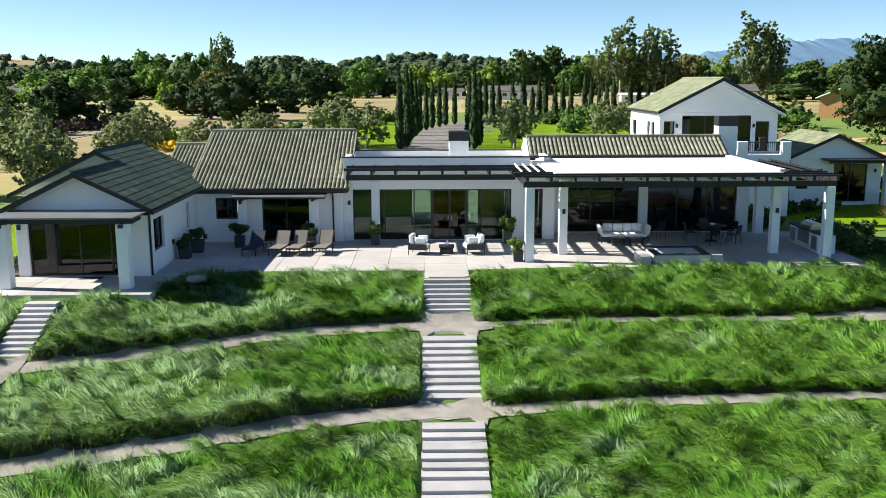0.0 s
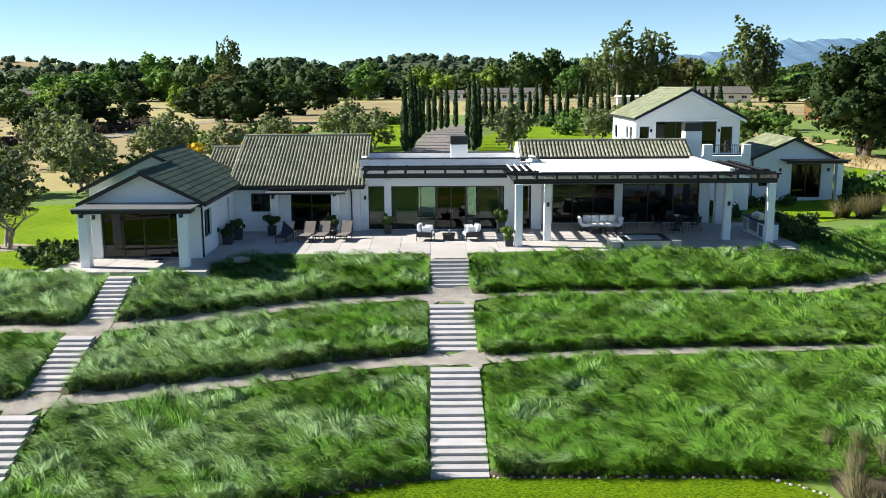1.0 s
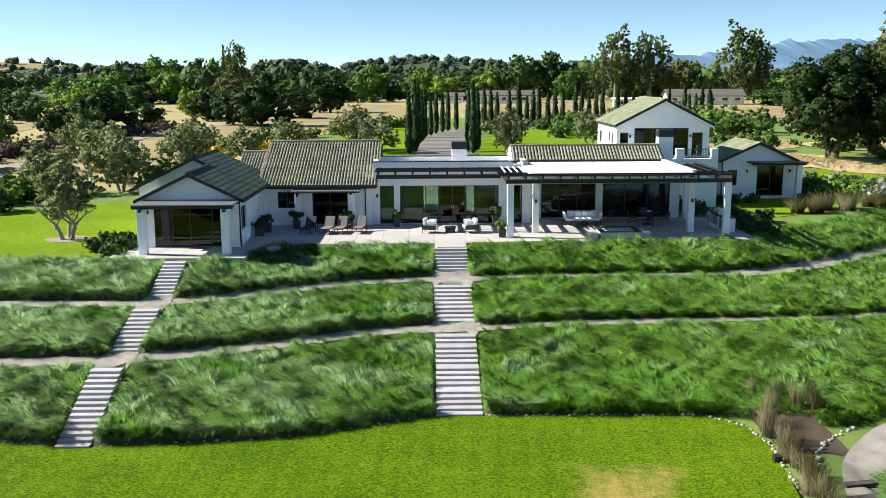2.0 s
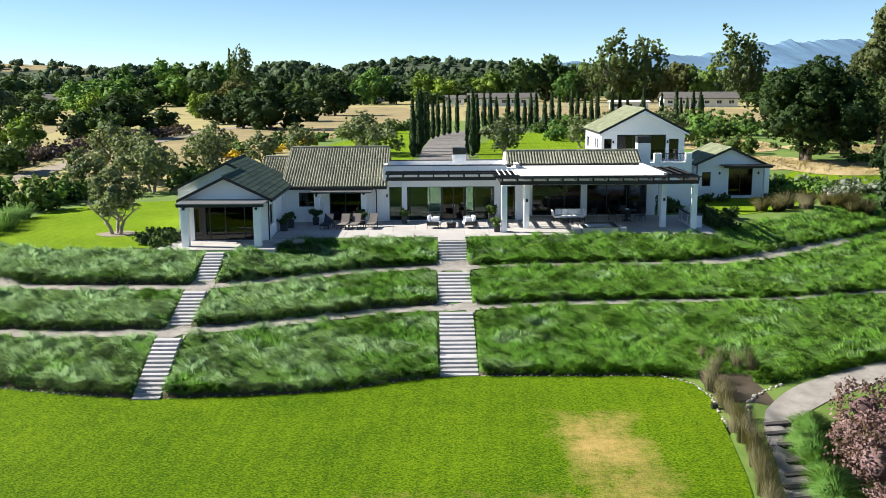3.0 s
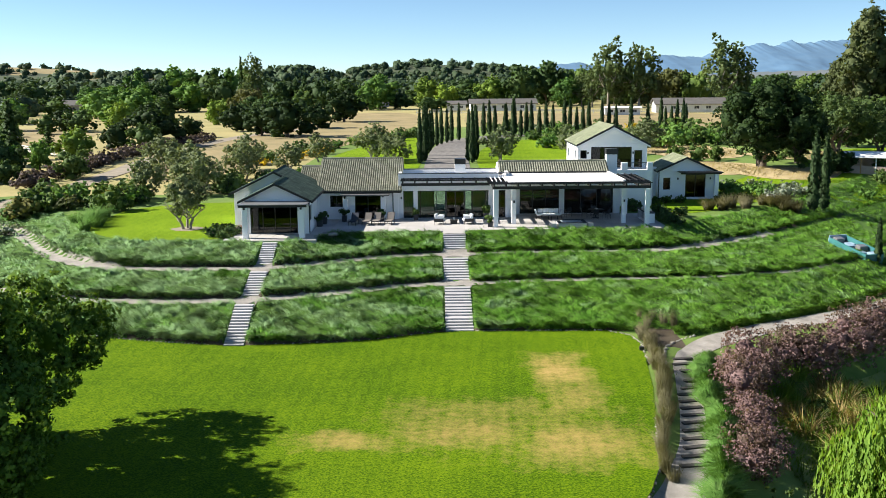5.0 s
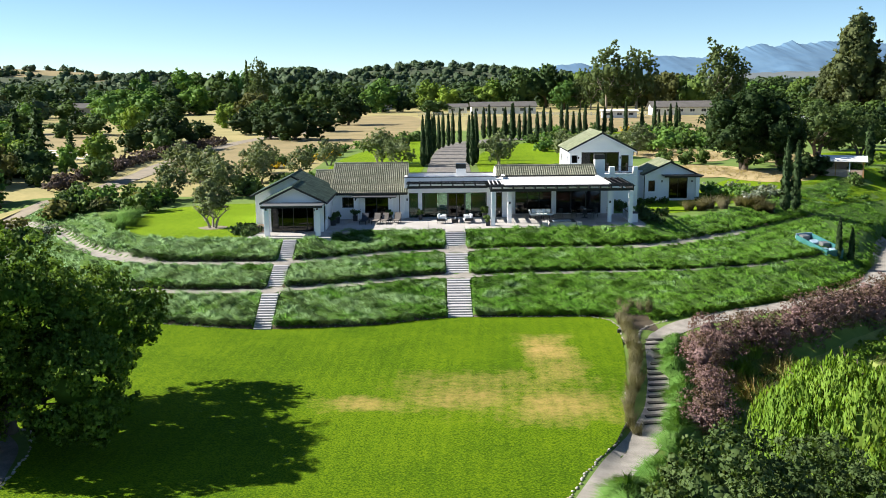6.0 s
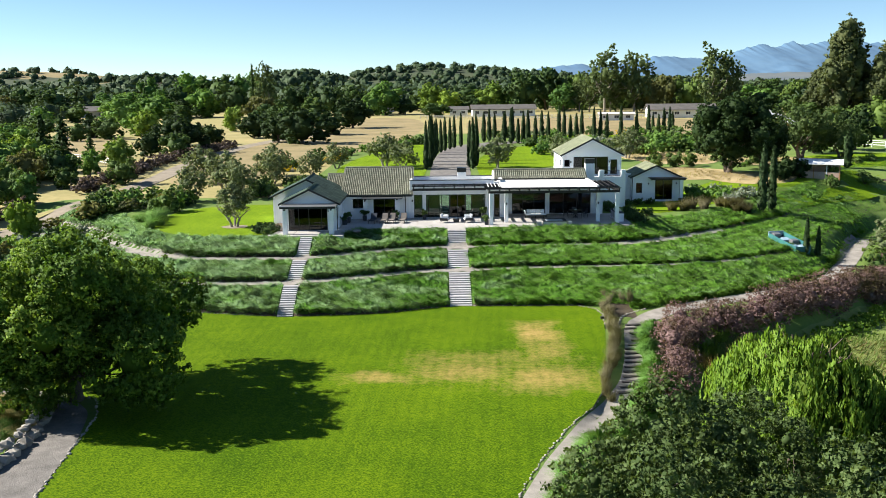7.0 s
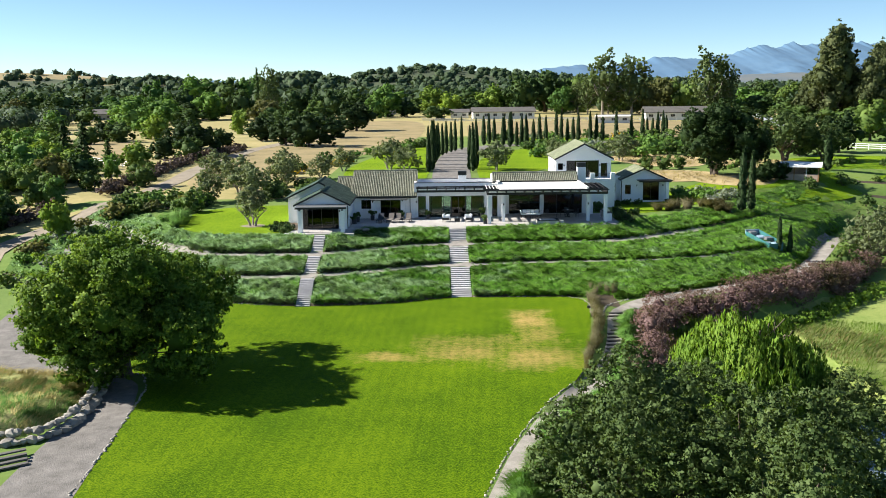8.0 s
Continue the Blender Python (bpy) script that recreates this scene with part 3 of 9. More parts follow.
def height(x, y):
    x, y = np.asarray(x, dtype=float), np.asarray(y, dtype=float)
    f = np.interp(x, FOOT_X, FOOT_Y)
    p2 = np.maximum(np.interp(x, LOW_X, LOW_Y), f + 1.6)
    p1 = np.maximum(np.interp(x, UP_X, UP_Y), p2 + 2.0)
    c = np.maximum(np.interp(x, CREST_X, CREST_Y), p1 + 1.2)
    b = 0.6

    def lerp(a0, a1, z0, z1):
        return z0 + (z1 - z0) * np.clip((y - a0) / (a1 - a0), 0, 1)
    z = np.where(y < p2, lerp(f, p2 - b, LAWN_Z, -2.07),
                 np.where(y < p1, np.where(y < p2 + b, lerp(p2 - b, p2 + b, -2.07, -2.02), lerp(p2 + b, p1 - b, -2.02, -1.12)),
                          np.where(y < p1 + b, lerp(p1 - b, p1 + b, -1.12, -1.07), lerp(p1 + b, c, -1.07, 0.0))))
    bank = np.where(y < p2, cut_bank(y, f + 0.05, p2, 0.22),
                    np.where(y < p1, cut_bank(y, p2 + lower_half_width(x) + 0.06, p1, 0.24), cut_bank(y, p1 + upper_half_width(x) + 0.06, c, 0.24)))
    z = z + 0.8 * smooth_step(60, 80, y)
    # lower ground by the pond to the east, beyond the garden path
    z = z - 1.7 * smooth_step(2.6, 8.0, np.where(y < 14, x - np.interp(y, BANK_Y, BANK_X), (f - 3.4 - y) * 1.3)) * (x > -3) * smooth_step(-75, -30, y)
    z = z - 0.38 * smooth_step(0.5, 1.3, x - np.interp(y, BANK_Y, BANK_X)) * smooth_step(-7, -2, y) * (1 - smooth_step(14.5, 18.5, y)) * (x < 26)
    # a shallow bed under the house and its terrace
    z = z - 0.14 * ((x > -18.1) & (x < 26.2) & (y > np.interp(x, CREST_X, CREST_Y) + 0.45) & (y < 62))
    # stairs lie in shallow cuts
    wx = np.interp(y, (18, 22.2, 24.2, 27.5, 29.6, 32.5), (-13.2, -13.34, -13.36, -13.42, -13.46, -13.5))
    cut = ((np.abs(x) < 0.80) & (y > 20.9) & (y < 36.15)) | ((np.abs(x - wx) < 0.52) & (y > 18.3) & (y < 32.4))
    z = z - np.where(cut & (np.abs(y - p1) > 1.06) & (np.abs(y - p2) > 0.86), 0.28, 0.0)
    near_stairs = ((np.abs(x) < 0.95) & (y > 20) & (y < 37)) | ((np.abs(x - wx) < 0.62) & (y > 17.5) & (y < 33))
    z = z + np.where(near_stairs | (x > 40) | (x < -42), 0.0, bank * np.where(x > 1.2, 0.6, 1.0))
    # low swell far out
    far = smooth_step(250, 1200, np.hypot(x, y - 30))
    z = z + far * (2 + 3 * wave(x, y, 160, 0.4))
    return z


def axis(pieces):
    out = []
    for a, b, n in pieces:
        out.extend(np.linspace(a, b, n, endpoint=False))
    return np.array(out + [pieces[-1][1]])


gx = axis([(-4500, -800, 8), (-800, -200, 14), (-200, -46, 20), (-46, -15, 50), (-15, -11.5, 20), (-11.5, -1.2, 26), (-1.2, 1.2, 14), (1.2, 20, 48), (20, 50, 55), (50, 200, 20), (200, 800, 14), (800, 4500, 8)])
gy = axis([(-400, -60, 8), (-60, -18, 15), (-18, 17, 50), (17, 40, 150), (40, 56, 32), (56, 120, 60), (120, 300, 30), (300, 1500, 30), (1500, 4800, 8)])
X, Y = np.meshgrid(gx, gy)
Z = height(X, Y)
nx, ny = len(gx), len(gy)
idx = np.arange(nx * ny).reshape(ny, nx)
quads = np.stack([idx[:-1, :-1], idx[:-1, 1:], idx[1:, 1:], idx[1:, :-1]], -1).reshape(-1, 4)
gm = raw_mesh("ground", np.stack([X, Y, Z], -1).reshape(-1, 3), quads, GROUNDMAT, True)
gm.materials.append(MEADOWSOIL)
gm.materials.append(OLIVEFIELD)
gm.materials.append(SOIL)
cxs, cys = X[:-1, :-1].ravel(), Y[:-1, :-1].ravel()
fy = np.interp(cxs, FOOT_X, FOOT_Y)
onhill = (cys > fy - 0.3) & (cys < np.interp(cxs, CREST_X, CREST_Y) + 0.3) & (cxs > -45) & (cxs < 48)
p2s, p1s = np.interp(cxs, LOW_X, LOW_Y) + lower_half_width(cxs), np.interp(cxs, UP_X, UP_Y) + upper_half_width(cxs)
# strips of dark earth on the cut banks, also standing in for shade there
earthy = ((cys > p2s - 0.05) & (cys < p2s + 0.16)) | ((cys > p1s - 0.05) & (cys < p1s + 0.16)) | ((cys > fy - 0.1) & (cys < fy + 0.12) & (cxs < 10))
earthy |= (cxs > 10.3) & (cxs < 12.8) & (cys > 16.8) & (cys < fy + 0.6)
mi = np.where((onhill | (cxs > 10.3)) & earthy, 3, np.where(onhill, 1, np.where((cys > 180) | ((cxs < -19) & (cys > 62)), 2, 0))).astype(np.int32)
gm.polygons.foreach_set("material_index", mi)
solo("ground", gm, None, "gently rolling green earth with a terraced slope", "ground", "structure")


def ribbon(name, line, widths, mat, label, lift=0.02, step=0.35, cross=5, rag=0.0, thick=0.0):
    """A strip that follows a line over the ground."""
    pts = [Vector((*p, 0)) for p in line]
    dense, wid = [], []
    for i in range(len(pts) - 1):
        n = max(1, int((pts[i + 1] - pts[i]).length / step))
        for k in range(n):
            dense.append(pts[i].lerp(pts[i + 1], k / n))
            wid.append(widths[i] + (widths[i + 1] - widths[i]) * k / n)
    dense.append(pts[-1])
    wid.append(widths[-1])
    # round off the corners of the line
    for _ in range(6):
        dense = [dense[0]] + [(dense[i - 1] + dense[i] * 2 + dense[i + 1]) / 4 for i in range(1, len(dense) - 1)] + [dense[-1]]
    vs, fs = [], []
    for i, p in enumerate(dense):
        d = (dense[min(i + 1, len(dense) - 1)] - dense[max(i - 1, 0)]).normalized()
        nrm = Vector((-d.y, d.x, 0))
        for k in range(cross):
            u = k / (cross - 1) * 2 - 1
            r = rag * math.sin(i * 1.9 + k * 2.3) * math.sin(i * 0.63) if abs(u) > 0.9 else 0
            q = p + nrm * (u * (wid[i] / 2 + r))
            vs.append((q.x, q.y, float(height(q.x, q.y)) + lift))
    for i in range(len(dense) - 1):
        for k in range(cross - 1):
            a = i * cross + k
            fs.append((a, a + 1, a + cross + 1, a + cross))
    me = raw_mesh(name, vs, fs, mat, True)
    return solo(name, me, None, label, "path", "structure")


def sheet(name, outline, mat, label, category, z=None, lift=0.02, cell=2.0):
    """A level or draped sheet inside an outline."""
    bm = bmesh.new()
    vs = [bm.verts.new((x, y, 0)) for x, y in outline]
    bm.faces.new(vs)
    xs = [p[0] for p in outline]
    ys = [p[1] for p in outline]
    if z is None:
        for a in np.arange(min(xs), max(xs), cell):
            bmesh.ops.bisect_plane(bm, geom=bm.verts[:] + bm.edges[:] + bm.faces[:], plane_co=(a, 0, 0), plane_no=(1, 0, 0))
        for a in np.arange(min(ys), max(ys), cell):
            bmesh.ops.bisect_plane(bm, geom=bm.verts[:] + bm.edges[:] + bm.faces[:], plane_co=(0, a, 0), plane_no=(0, 1, 0))
    for v in bm.verts:
        v.co.z = (float(height(v.co.x, v.co.y)) if z is None else z) + lift
    bmesh.ops.triangulate(bm, faces=bm.faces[:])
    bmesh.ops.recalc_face_normals(bm, faces=bm.faces[:])
    me = bpy.data.meshes.new(name)
    bm.to_mesh(me)
    bm.free()
    if me.polygons and me.polygons[0].normal.z < 0:
        me.flip_normals()
    me.materials.append(mat)
    return solo(name, me, None, label, category, "structure")


def soft(points, n=5):
    """A closed outline with its corners rounded (corner cutting)."""
    pts = [Vector(p) for p in points]
    for _ in range(n):
        out = []
        for i, p in enumerate(pts):
            q = pts[(i + 1) % len(pts)]
            out += [p.lerp(q, 0.25), p.lerp(q, 0.75)]
        pts = out
    return [tuple(p) for p in pts]


# lower lawn: its far edge follows the foot of the slope
edge = [(x, float(np.interp(x, FOOT_X, FOOT_Y)) - 0.05) for x in np.arange(-27, 9.3, 0.6)]
lawn_east = [(9.7, 20.3), (10.2, 19.5), (10.4, 17.8), (9.9, 14), (9.3, 10), (8.5, 6), (7.5, 1), (6.5, -1.6), (4.8, -4.6), (3.0, -8.5), (1.5, -12.6), (0.0, -17.7), (-1.4, -24)]
lawn_west = [(-17.5, -24), (-18.5, -17.2), (-18.8, -11.2), (-19.4, -5), (-19.7, -2.2), (-20.6, 0.2), (-22.8, 1.5), (-24.7, 1.95), (-26.9, 2.9), (-29.4, 4.9), (-31.4, 7.8), (-32.4, 10), (-33.6, 16), (-34, 22), (-31, 24.3), (-29, 23.4)]
sheet("lawn", edge + lawn_east + lawn_west, LAWN, "mown bright green lawn with scorched dry patches", "lawn", LAWN_Z, 0.02)
sheet("upper_lawn", soft([(-30, 46), (-30.6, 42), (-28.8, 38.2), (-25.2, 34.4), (-21, 33.9), (-17.4, 34.2), (-16.6, 36.5), (-18.5, 41), (-18.6, 55.5), (-22, 56), (-27.5, 54.2), (-30.2, 50.5)], 3), LAWN2, "bright mown lawn round an olive tree", "lawn", 0.0, 0.03)

sheet("bare_soil", [(-21.4 + 1.25 * math.cos(k * 0.52) * (1 + 0.12 * math.sin(k * 2.3)), 39.4 + 1.15 * math.sin(k * 0.52)) for k in range(12)], DIRT, "ring of bare earth round the olive tree", "soil", 0.0, 0.05, 0.5)

# gravel paths on the benches of the slope
xs = np.arange(-44, 27, 1.5)
ribbon("gravel_path_upper", [(x, float(np.interp(x, UP_X, UP_Y))) for x in xs], [1.5 if x < -24 else 0.95 if x < 1 else 0.5 if x < 14 else 1.15 for x in xs], GRAVEL, "narrow pale gravel path across the grassy slope", 0.03, rag=0.12)
xs = np.arange(-40, 29, 1.5)
ribbon("gravel_path_lower", [(x, float(np.interp(x, LOW_X, LOW_Y))) for x in xs], [1.0 if x < 1 else 0.7 if x < 12 else 0.45 for x in xs], GRAVEL, "narrow pale gravel path across the grassy slope", 0.03, rag=0.12)
for nm, x, w in (("landing_upper", 0.0, 2.5), ("landing_lower", 0.0, 2.6)):
    X_, Y_ = (UP_X, UP_Y) if nm == "landing_upper" else (LOW_X, LOW_Y)
    yc = float(np.interp(x, X_, Y_))
    dy = 1.1 if nm == "landing_upper" else 0.9
    sheet("gravel_" + nm, [(-0.92, yc - dy), (0.92, yc - dy), (1.0, yc - 0.5), (1.5, yc - 0.3), (1.5, yc + 0.25), (1.0, yc + 0.5), (0.88, yc + dy), (-0.88, yc + dy), (-1.0, yc + 0.55), (-1.5, yc + 0.35), (-1.5, yc - 0.35), (-1.0, yc - 0.6)], GRAVEL, "coarse pale gravel landing between stairs", "path", None, 0.045, 0.5)
for y0, y1, x in ((22.1, 24.3, -13.35), (27.42, 29.7, -13.44)):
    sheet("gravel_landing", [(x - 0.56, y0), (x + 0.56, y0), (x + 0.72, (y0 + y1) / 2), (x + 0.56, y1), (x - 0.56, y1), (x - 0.72, (y0 + y1) / 2)], GRAVEL, "pale gravel landing between narrow stairs", "path", None, 0.05, 0.4)
# garden path east of the lawn, and the track round the west
ribbon("gravel_garden_path", [(44, 49), (41.8, 45.6), (38.5, 39.5), (36, 35), (32.4, 29.2), (28, 25.6), (23, 22.9), (18.5, 20.6), (15.2, 18.5), (12.9, 16.4), (11.75, 13.6), (11.1, 10), (10.5, 7.2), (9.6, 3.5), (8.2, -0.4), (6.0, -4.4), (3.75, -8.8), (2.05, -13), (0.6, -18), (-0.8, -24)], [2.2, 2.2, 2.0, 1.8, 1.7, 1.7, 1.8, 1.9, 1.8, 1.3, 1.15, 1.15, 1.15, 1.3, 1.7, 1.5, 1.2, 1.0, 0.9, 0.9], GRAVEL, "pale gravel garden path curving beside a hedge", 0.03)
ribbon("gravel_track", [(-18.8, -30), (-20.0, -20), (-20.5, -12), (-20.8, -6), (-21.6, -2.2), (-23.2, -0.2), (-25.4, 0.8), (-28.2, 2.4), (-31.2, 4.2), (-34, 9.0), (-35.5, 16), (-36.5, 24), (-38, 34), (-41, 44), (-46, 52)], [4.2, 4.0, 3.4, 2.9, 2.8, 2.5, 2.5, 2.6, 3.2, 3.0, 2.4, 2.4, 2.4, 2.6, 2.6], ASPHALT, "pale grey compacted gravel track beside the lawn", 0.028)

# ---------------------------------------------------------------- garden stairs


def stair_flight(name, cx0, cx1, width, y0, y1, z0, z1, n, label, long_every=0):
    """n slabs from the low end (cx0, y0, z0) up to (cx1, y1, z1)."""
    st = thing(name, label, "stairs", (cx0, y0, z0), "garden stair flights", "structure")
    runs = [1.7 if long_every and i and i % long_every == 0 else 1.0 for i in range(n)]
    tot = sum(runs)
    slab = {}
    pos = 0.0
    for i in range(n):
        u0, u1 = pos / tot, (pos + runs[i]) / tot
        pos += runs[i]
        run = (y1 - y0) * (u1 - u0)
        key = round(run, 3)
        if key not in slab:
            b = Build()
            t = 0.16
            b.v = []
            b.prism([(0, -t), (run + 0.12, -t), (run + 0.12, -0.008), (run + 0.112, 0), (0.012, 0), (0, -0.012)], "x", -width / 2, width / 2)
            slab[key] = b.mesh("step", STEPSTONE)
        z = z0 + (z1 - z0) * (i + 1) / n
        ob = part("step", slab[key], None, st)
        ob.location = ((cx1 - cx0) * (u0 + u1) / 2 + 0.012 * math.sin(i * 2.7), y0 + (y1 - y0) * u0 - y0, z - z0)
        ob.rotation_euler = (0, 0, 0.006 * math.sin(i * 4.1))
    return st


stair_flight("garden_stairs", 0.0, 0.0, 1.72, 20.7, 26.65, -3.52, -2.05, 15, "wide pale stone garden stairs with low risers", 4)
stair_flight("garden_stairs", 0.0, 0.0, 1.78, 28.4, 32.1, -2.02, -1.12, 9, "wide pale stone garden stairs between gravel landings")
stair_flight("garden_stairs", 0.0, 0.0, 1.72, 34.3, 36.1, -1.09, -0.02, 8, "wide pale stone garden stairs up to the terrace")
stair_flight("garden_stairs", -13.2, -13.34, 1.16, 18.0, 22.15, -3.52, -2.02, 14, "narrow pale stone garden stairs through long grass")
stair_flight("garden_stairs", -13.36, -13.42, 1.13, 24.2, 27.5, -2.0, -1.05, 10, "narrow pale stone garden stairs through long grass")
stair_flight("garden_stairs", -13.46, -13.5, 1.05, 29.6, 32.5, -1.04, 0.06, 10, "narrow pale stone garden stairs up to the wing's terrace")
# low steps of the garden path; dark slabs stand in for bands of shade
gp = thing("garden_path_steps", "low pale gravel steps with dark bands for shade", "steps", (0, 0, 0), kind="structure")
for i in range(15):
    y = 14.6 - 0.94 * i
    x = float(np.interp(y, [-0.4, 3.5, 7.2, 10, 13.2, 14.6], [8.3, 9.6, 10.5, 11.05, 11.6, 12.0]))
    z = float(height(x, y))
    b = Build().obox(pose(x, y, z + 0.02, 0, 0, 10 + 3 * math.sin(i * 2.2)), 1.08, 0.27, 0.15)
    part("timber_sleeper", b, STEPBAND, gp)

# ---------------------------------------------------------------- terrace
patio = thing("patio", "pale limestone paved terrace along the house", "patio", (0, 0, 0), kind="structure")
base = Build()
for x0, x1, y0, y1 in ((-17.3, -10.35, 33.7, 36.77), (-11.2, -0.85, 37.5, 44.4), (-0.85, 0.85, 36.3, 44.4), (0.85, 4.0, 37.6, 44.4), (4.0, 17.0, 37.95, 46.4)):
    base.box(x0, x1, y0, y1, -0.35, -0.03)
base.box(-11.2, -10.3, 36.8, 37.5, -0.35, -0.03)
part("patio_base", base, CONCRETE, patio)
slabs = {}


def slab_field(x0, x1, y0, y1, w, d):
    nxs, nys = max(1, round((x1 - x0) / w)), max(1, round((y1 - y0) / d))
    w, d = (x1 - x0) / nxs, (y1 - y0) / nys
    key = (round(w, 3), round(d, 3))
    if key not in slabs:
        g, c = 0.006, 0.006
        b = Build()
        lo = [(-w / 2 + g, -d / 2 + g), (w / 2 - g, -d / 2 + g), (w / 2 - g, d / 2 - g), (-w / 2 + g, d / 2 - g)]
        hi = [(-w / 2 + g + c, -d / 2 + g + c), (w / 2 - g - c, -d / 2 + g + c), (w / 2 - g - c, d / 2 - g - c), (-w / 2 + g + c, d / 2 - g - c)]
        b.v = [(x, y, -0.03) for x, y in lo] + [(x, y, -c) for x, y in lo] + [(x, y, 0.0) for x, y in hi]
        for r in (0, 4):
            for i in range(4):
                j = (i + 1) % 4
                b.f.append((r + i, r + j, r + 4 + j, r + 4 + i))
        b.f.append((8, 9, 10, 11))
        slabs[key] = b.mesh("paving_slab", PAVING)
    for i in range(nxs):
        for j in range(nys):
            ob = part("paving_slab", slabs[key], None, patio)
            ob.location = (x0 + w * (i + 0.5), y0 + d * (j + 0.5), 0.0015 * math.sin(i * 3.3 + j * 5.1))


slab_field(-17.3, -10.35, 33.7, 36.75, 1.2, 1.0)
slab_field(-11.15, -0.85, 37.5, 44.3, 1.5, 1.3)
slab_field(-0.85, 0.85, 36.1, 44.3, 1.7, 1.35)
slab_field(0.85, 4.0, 37.6, 44.3, 1.6, 1.35)
slab_field(4.0, 17.0, 37.95, 46.2, 1.5, 1.4)

# ---------------------------------------------------------------- edging stones at the foot of the slope


def lump(seed, mat, name, n=2):
    """An uneven stone about one metre across."""
    bm = bmesh.new()
    bmesh.ops.create_icosphere(bm, subdivisions=n, radius=0.5)
    for v in bm.verts:
        q = v.co * 1.6 + Vector((seed * 3.1, seed * 1.7, seed))
        v.co *= 1 + 0.32 * noise.noise(q) + 0.12 * noise.noise(q * 3)
        v.co.z *= 0.72
        for ax in (0, 1):
            v.co[ax] = max(-0.42, min(0.42, v.co[ax]))
    me = bpy.data.meshes.new(name)
    bm.to_mesh(me)
    bm.free()
    me.materials.append(mat)
    return me


stones = [lump(i, ROCK, "stone", 1) for i in range(4)]


def stone_row(name, line, gap, size, label):
    """Small stones set in a row, one mesh."""
    rng = random.Random(len(line))
    vs, fs = [], []
    pts = [Vector(p) for p in line]
    for i in range(len(pts) - 1):
        n = max(1, int((pts[i + 1] - pts[i]).length / gap))
        for k in range(n):
            if rng.random() < 0.05:
                continue
            p = pts[i].lerp(pts[i + 1], (k + rng.random() * 0.5) / n)
            me = rng.choice(stones)
            s = size * rng.uniform(0.6, 1.35)
            m = pose(p.x + rng.uniform(-.06, .06), p.y + rng.uniform(-.06, .06), float(height(p.x, p.y)) + s * 0.15, 0, 0, rng.uniform(0, 360))
            n0 = len(vs)
            vs.extend([tuple(m @ (v.co * s)) for v in me.vertices])
            fs.extend([tuple(n0 + q for q in f.vertices) for f in me.polygons])
    return solo(name, raw_mesh(name, vs, fs, ROCK_J), None, label, "stones", "stuff")


ROCK_J = surface("pale_edging_stone", (0.25, 0.23, 0.20), (0.46, 0.43, 0.38), 1.5, 14, 0.9, 0.6, 0.02, island=0.35)
stone_row("edging_stones", [(x, float(np.interp(x, FOOT_X, FOOT_Y)) - 0.02) for x in np.arange(0.9, 9.4, 0.5)] + [(10.1, 19.6), (10.45, 17.8), (10.0, 14)], 0.17, 0.15, "row of small pale stones edging the lawn")
stone_row("edging_stones", [(x, float(np.interp(x, FOOT_X, FOOT_Y)) - 0.02) for x in np.arange(-26, -14, 0.5)], 0.2, 0.14, "row of small pale stones edging the lawn")
stone_row("edging_stones", [(x, float(np.interp(x, FOOT_X, FOOT_Y)) - 0.02) for x in np.arange(-12.5, -1, 0.5)], 0.3, 0.14, "sparse row of small pale stones edging the lawn")
stone_row("edging_stones", lawn_east[5:], 0.25, 0.15, "row of pale stones along the lawn's edge")
stone_row("edging_stones", lawn_west[:9], 0.22, 0.17, "row of pale stones between lawn and track")
stone_row("edging_stones", [(13.9, 19.2), (12.7, 18.3), (11.75, 17.0), (11.15, 15.4), (10.85, 13.8)], 0.2, 0.2, "row of pale stones edging the garden path")

# ---------------------------------------------------------------- the house
house = thing("house", "single-storey white stucco villa with tiled gable roofs", "house", (0, 0, 0))


def wall_into(b, along, near, far, a0, a1, z0, z1, holes=()):
    """A wall slab along x or y, between the planes near and far, with through openings (a0, a1, z0, z1)."""
    us = sorted({a0, a1, *[h[0] for h in holes], *[h[1] for h in holes]})
    ws = sorted({z0, z1, *[h[2] for h in holes], *[h[3] for h in holes]})

    def at(a, d, z):
        return (a, d, z) if along == "x" else (d, a, z)

    def solid(i, j):
        if not (0 <= i < len(us) - 1 and 0 <= j < len(ws) - 1):
            return False
        u, w = (us[i] + us[i + 1]) / 2, (ws[j] + ws[j + 1]) / 2
        return not any(h[0] < u < h[1] and h[2] < w < h[3] for h in holes)
    for i in range(len(us) - 1):
        for j in range(len(ws) - 1):
            if not solid(i, j):
                continue
            u0, u1, w0, w1 = us[i], us[i + 1], ws[j], ws[j + 1]
            for d in (near, far):
                b.poly([at(u0, d, w0), at(u1, d, w0), at(u1, d, w1), at(u0, d, w1)])
            if not solid(i - 1, j):
                b.poly([at(u0, near, w0), at(u0, far, w0), at(u0, far, w1), at(u0, near, w1)])
            if not solid(i + 1, j):
                b.poly([at(u1, near, w0), at(u1, far, w0), at(u1, far, w1), at(u1, near, w1)])
            if not solid(i, j - 1):
                b.poly([at(u0, near, w0), at(u1, near, w0), at(u1, far, w0), at(u0, far, w0)])
            if not solid(i, j + 1):
                b.poly([at(u0, near, w1), at(u1, near, w1), at(u1, far, w1), at(u0, far, w1)])
    return b


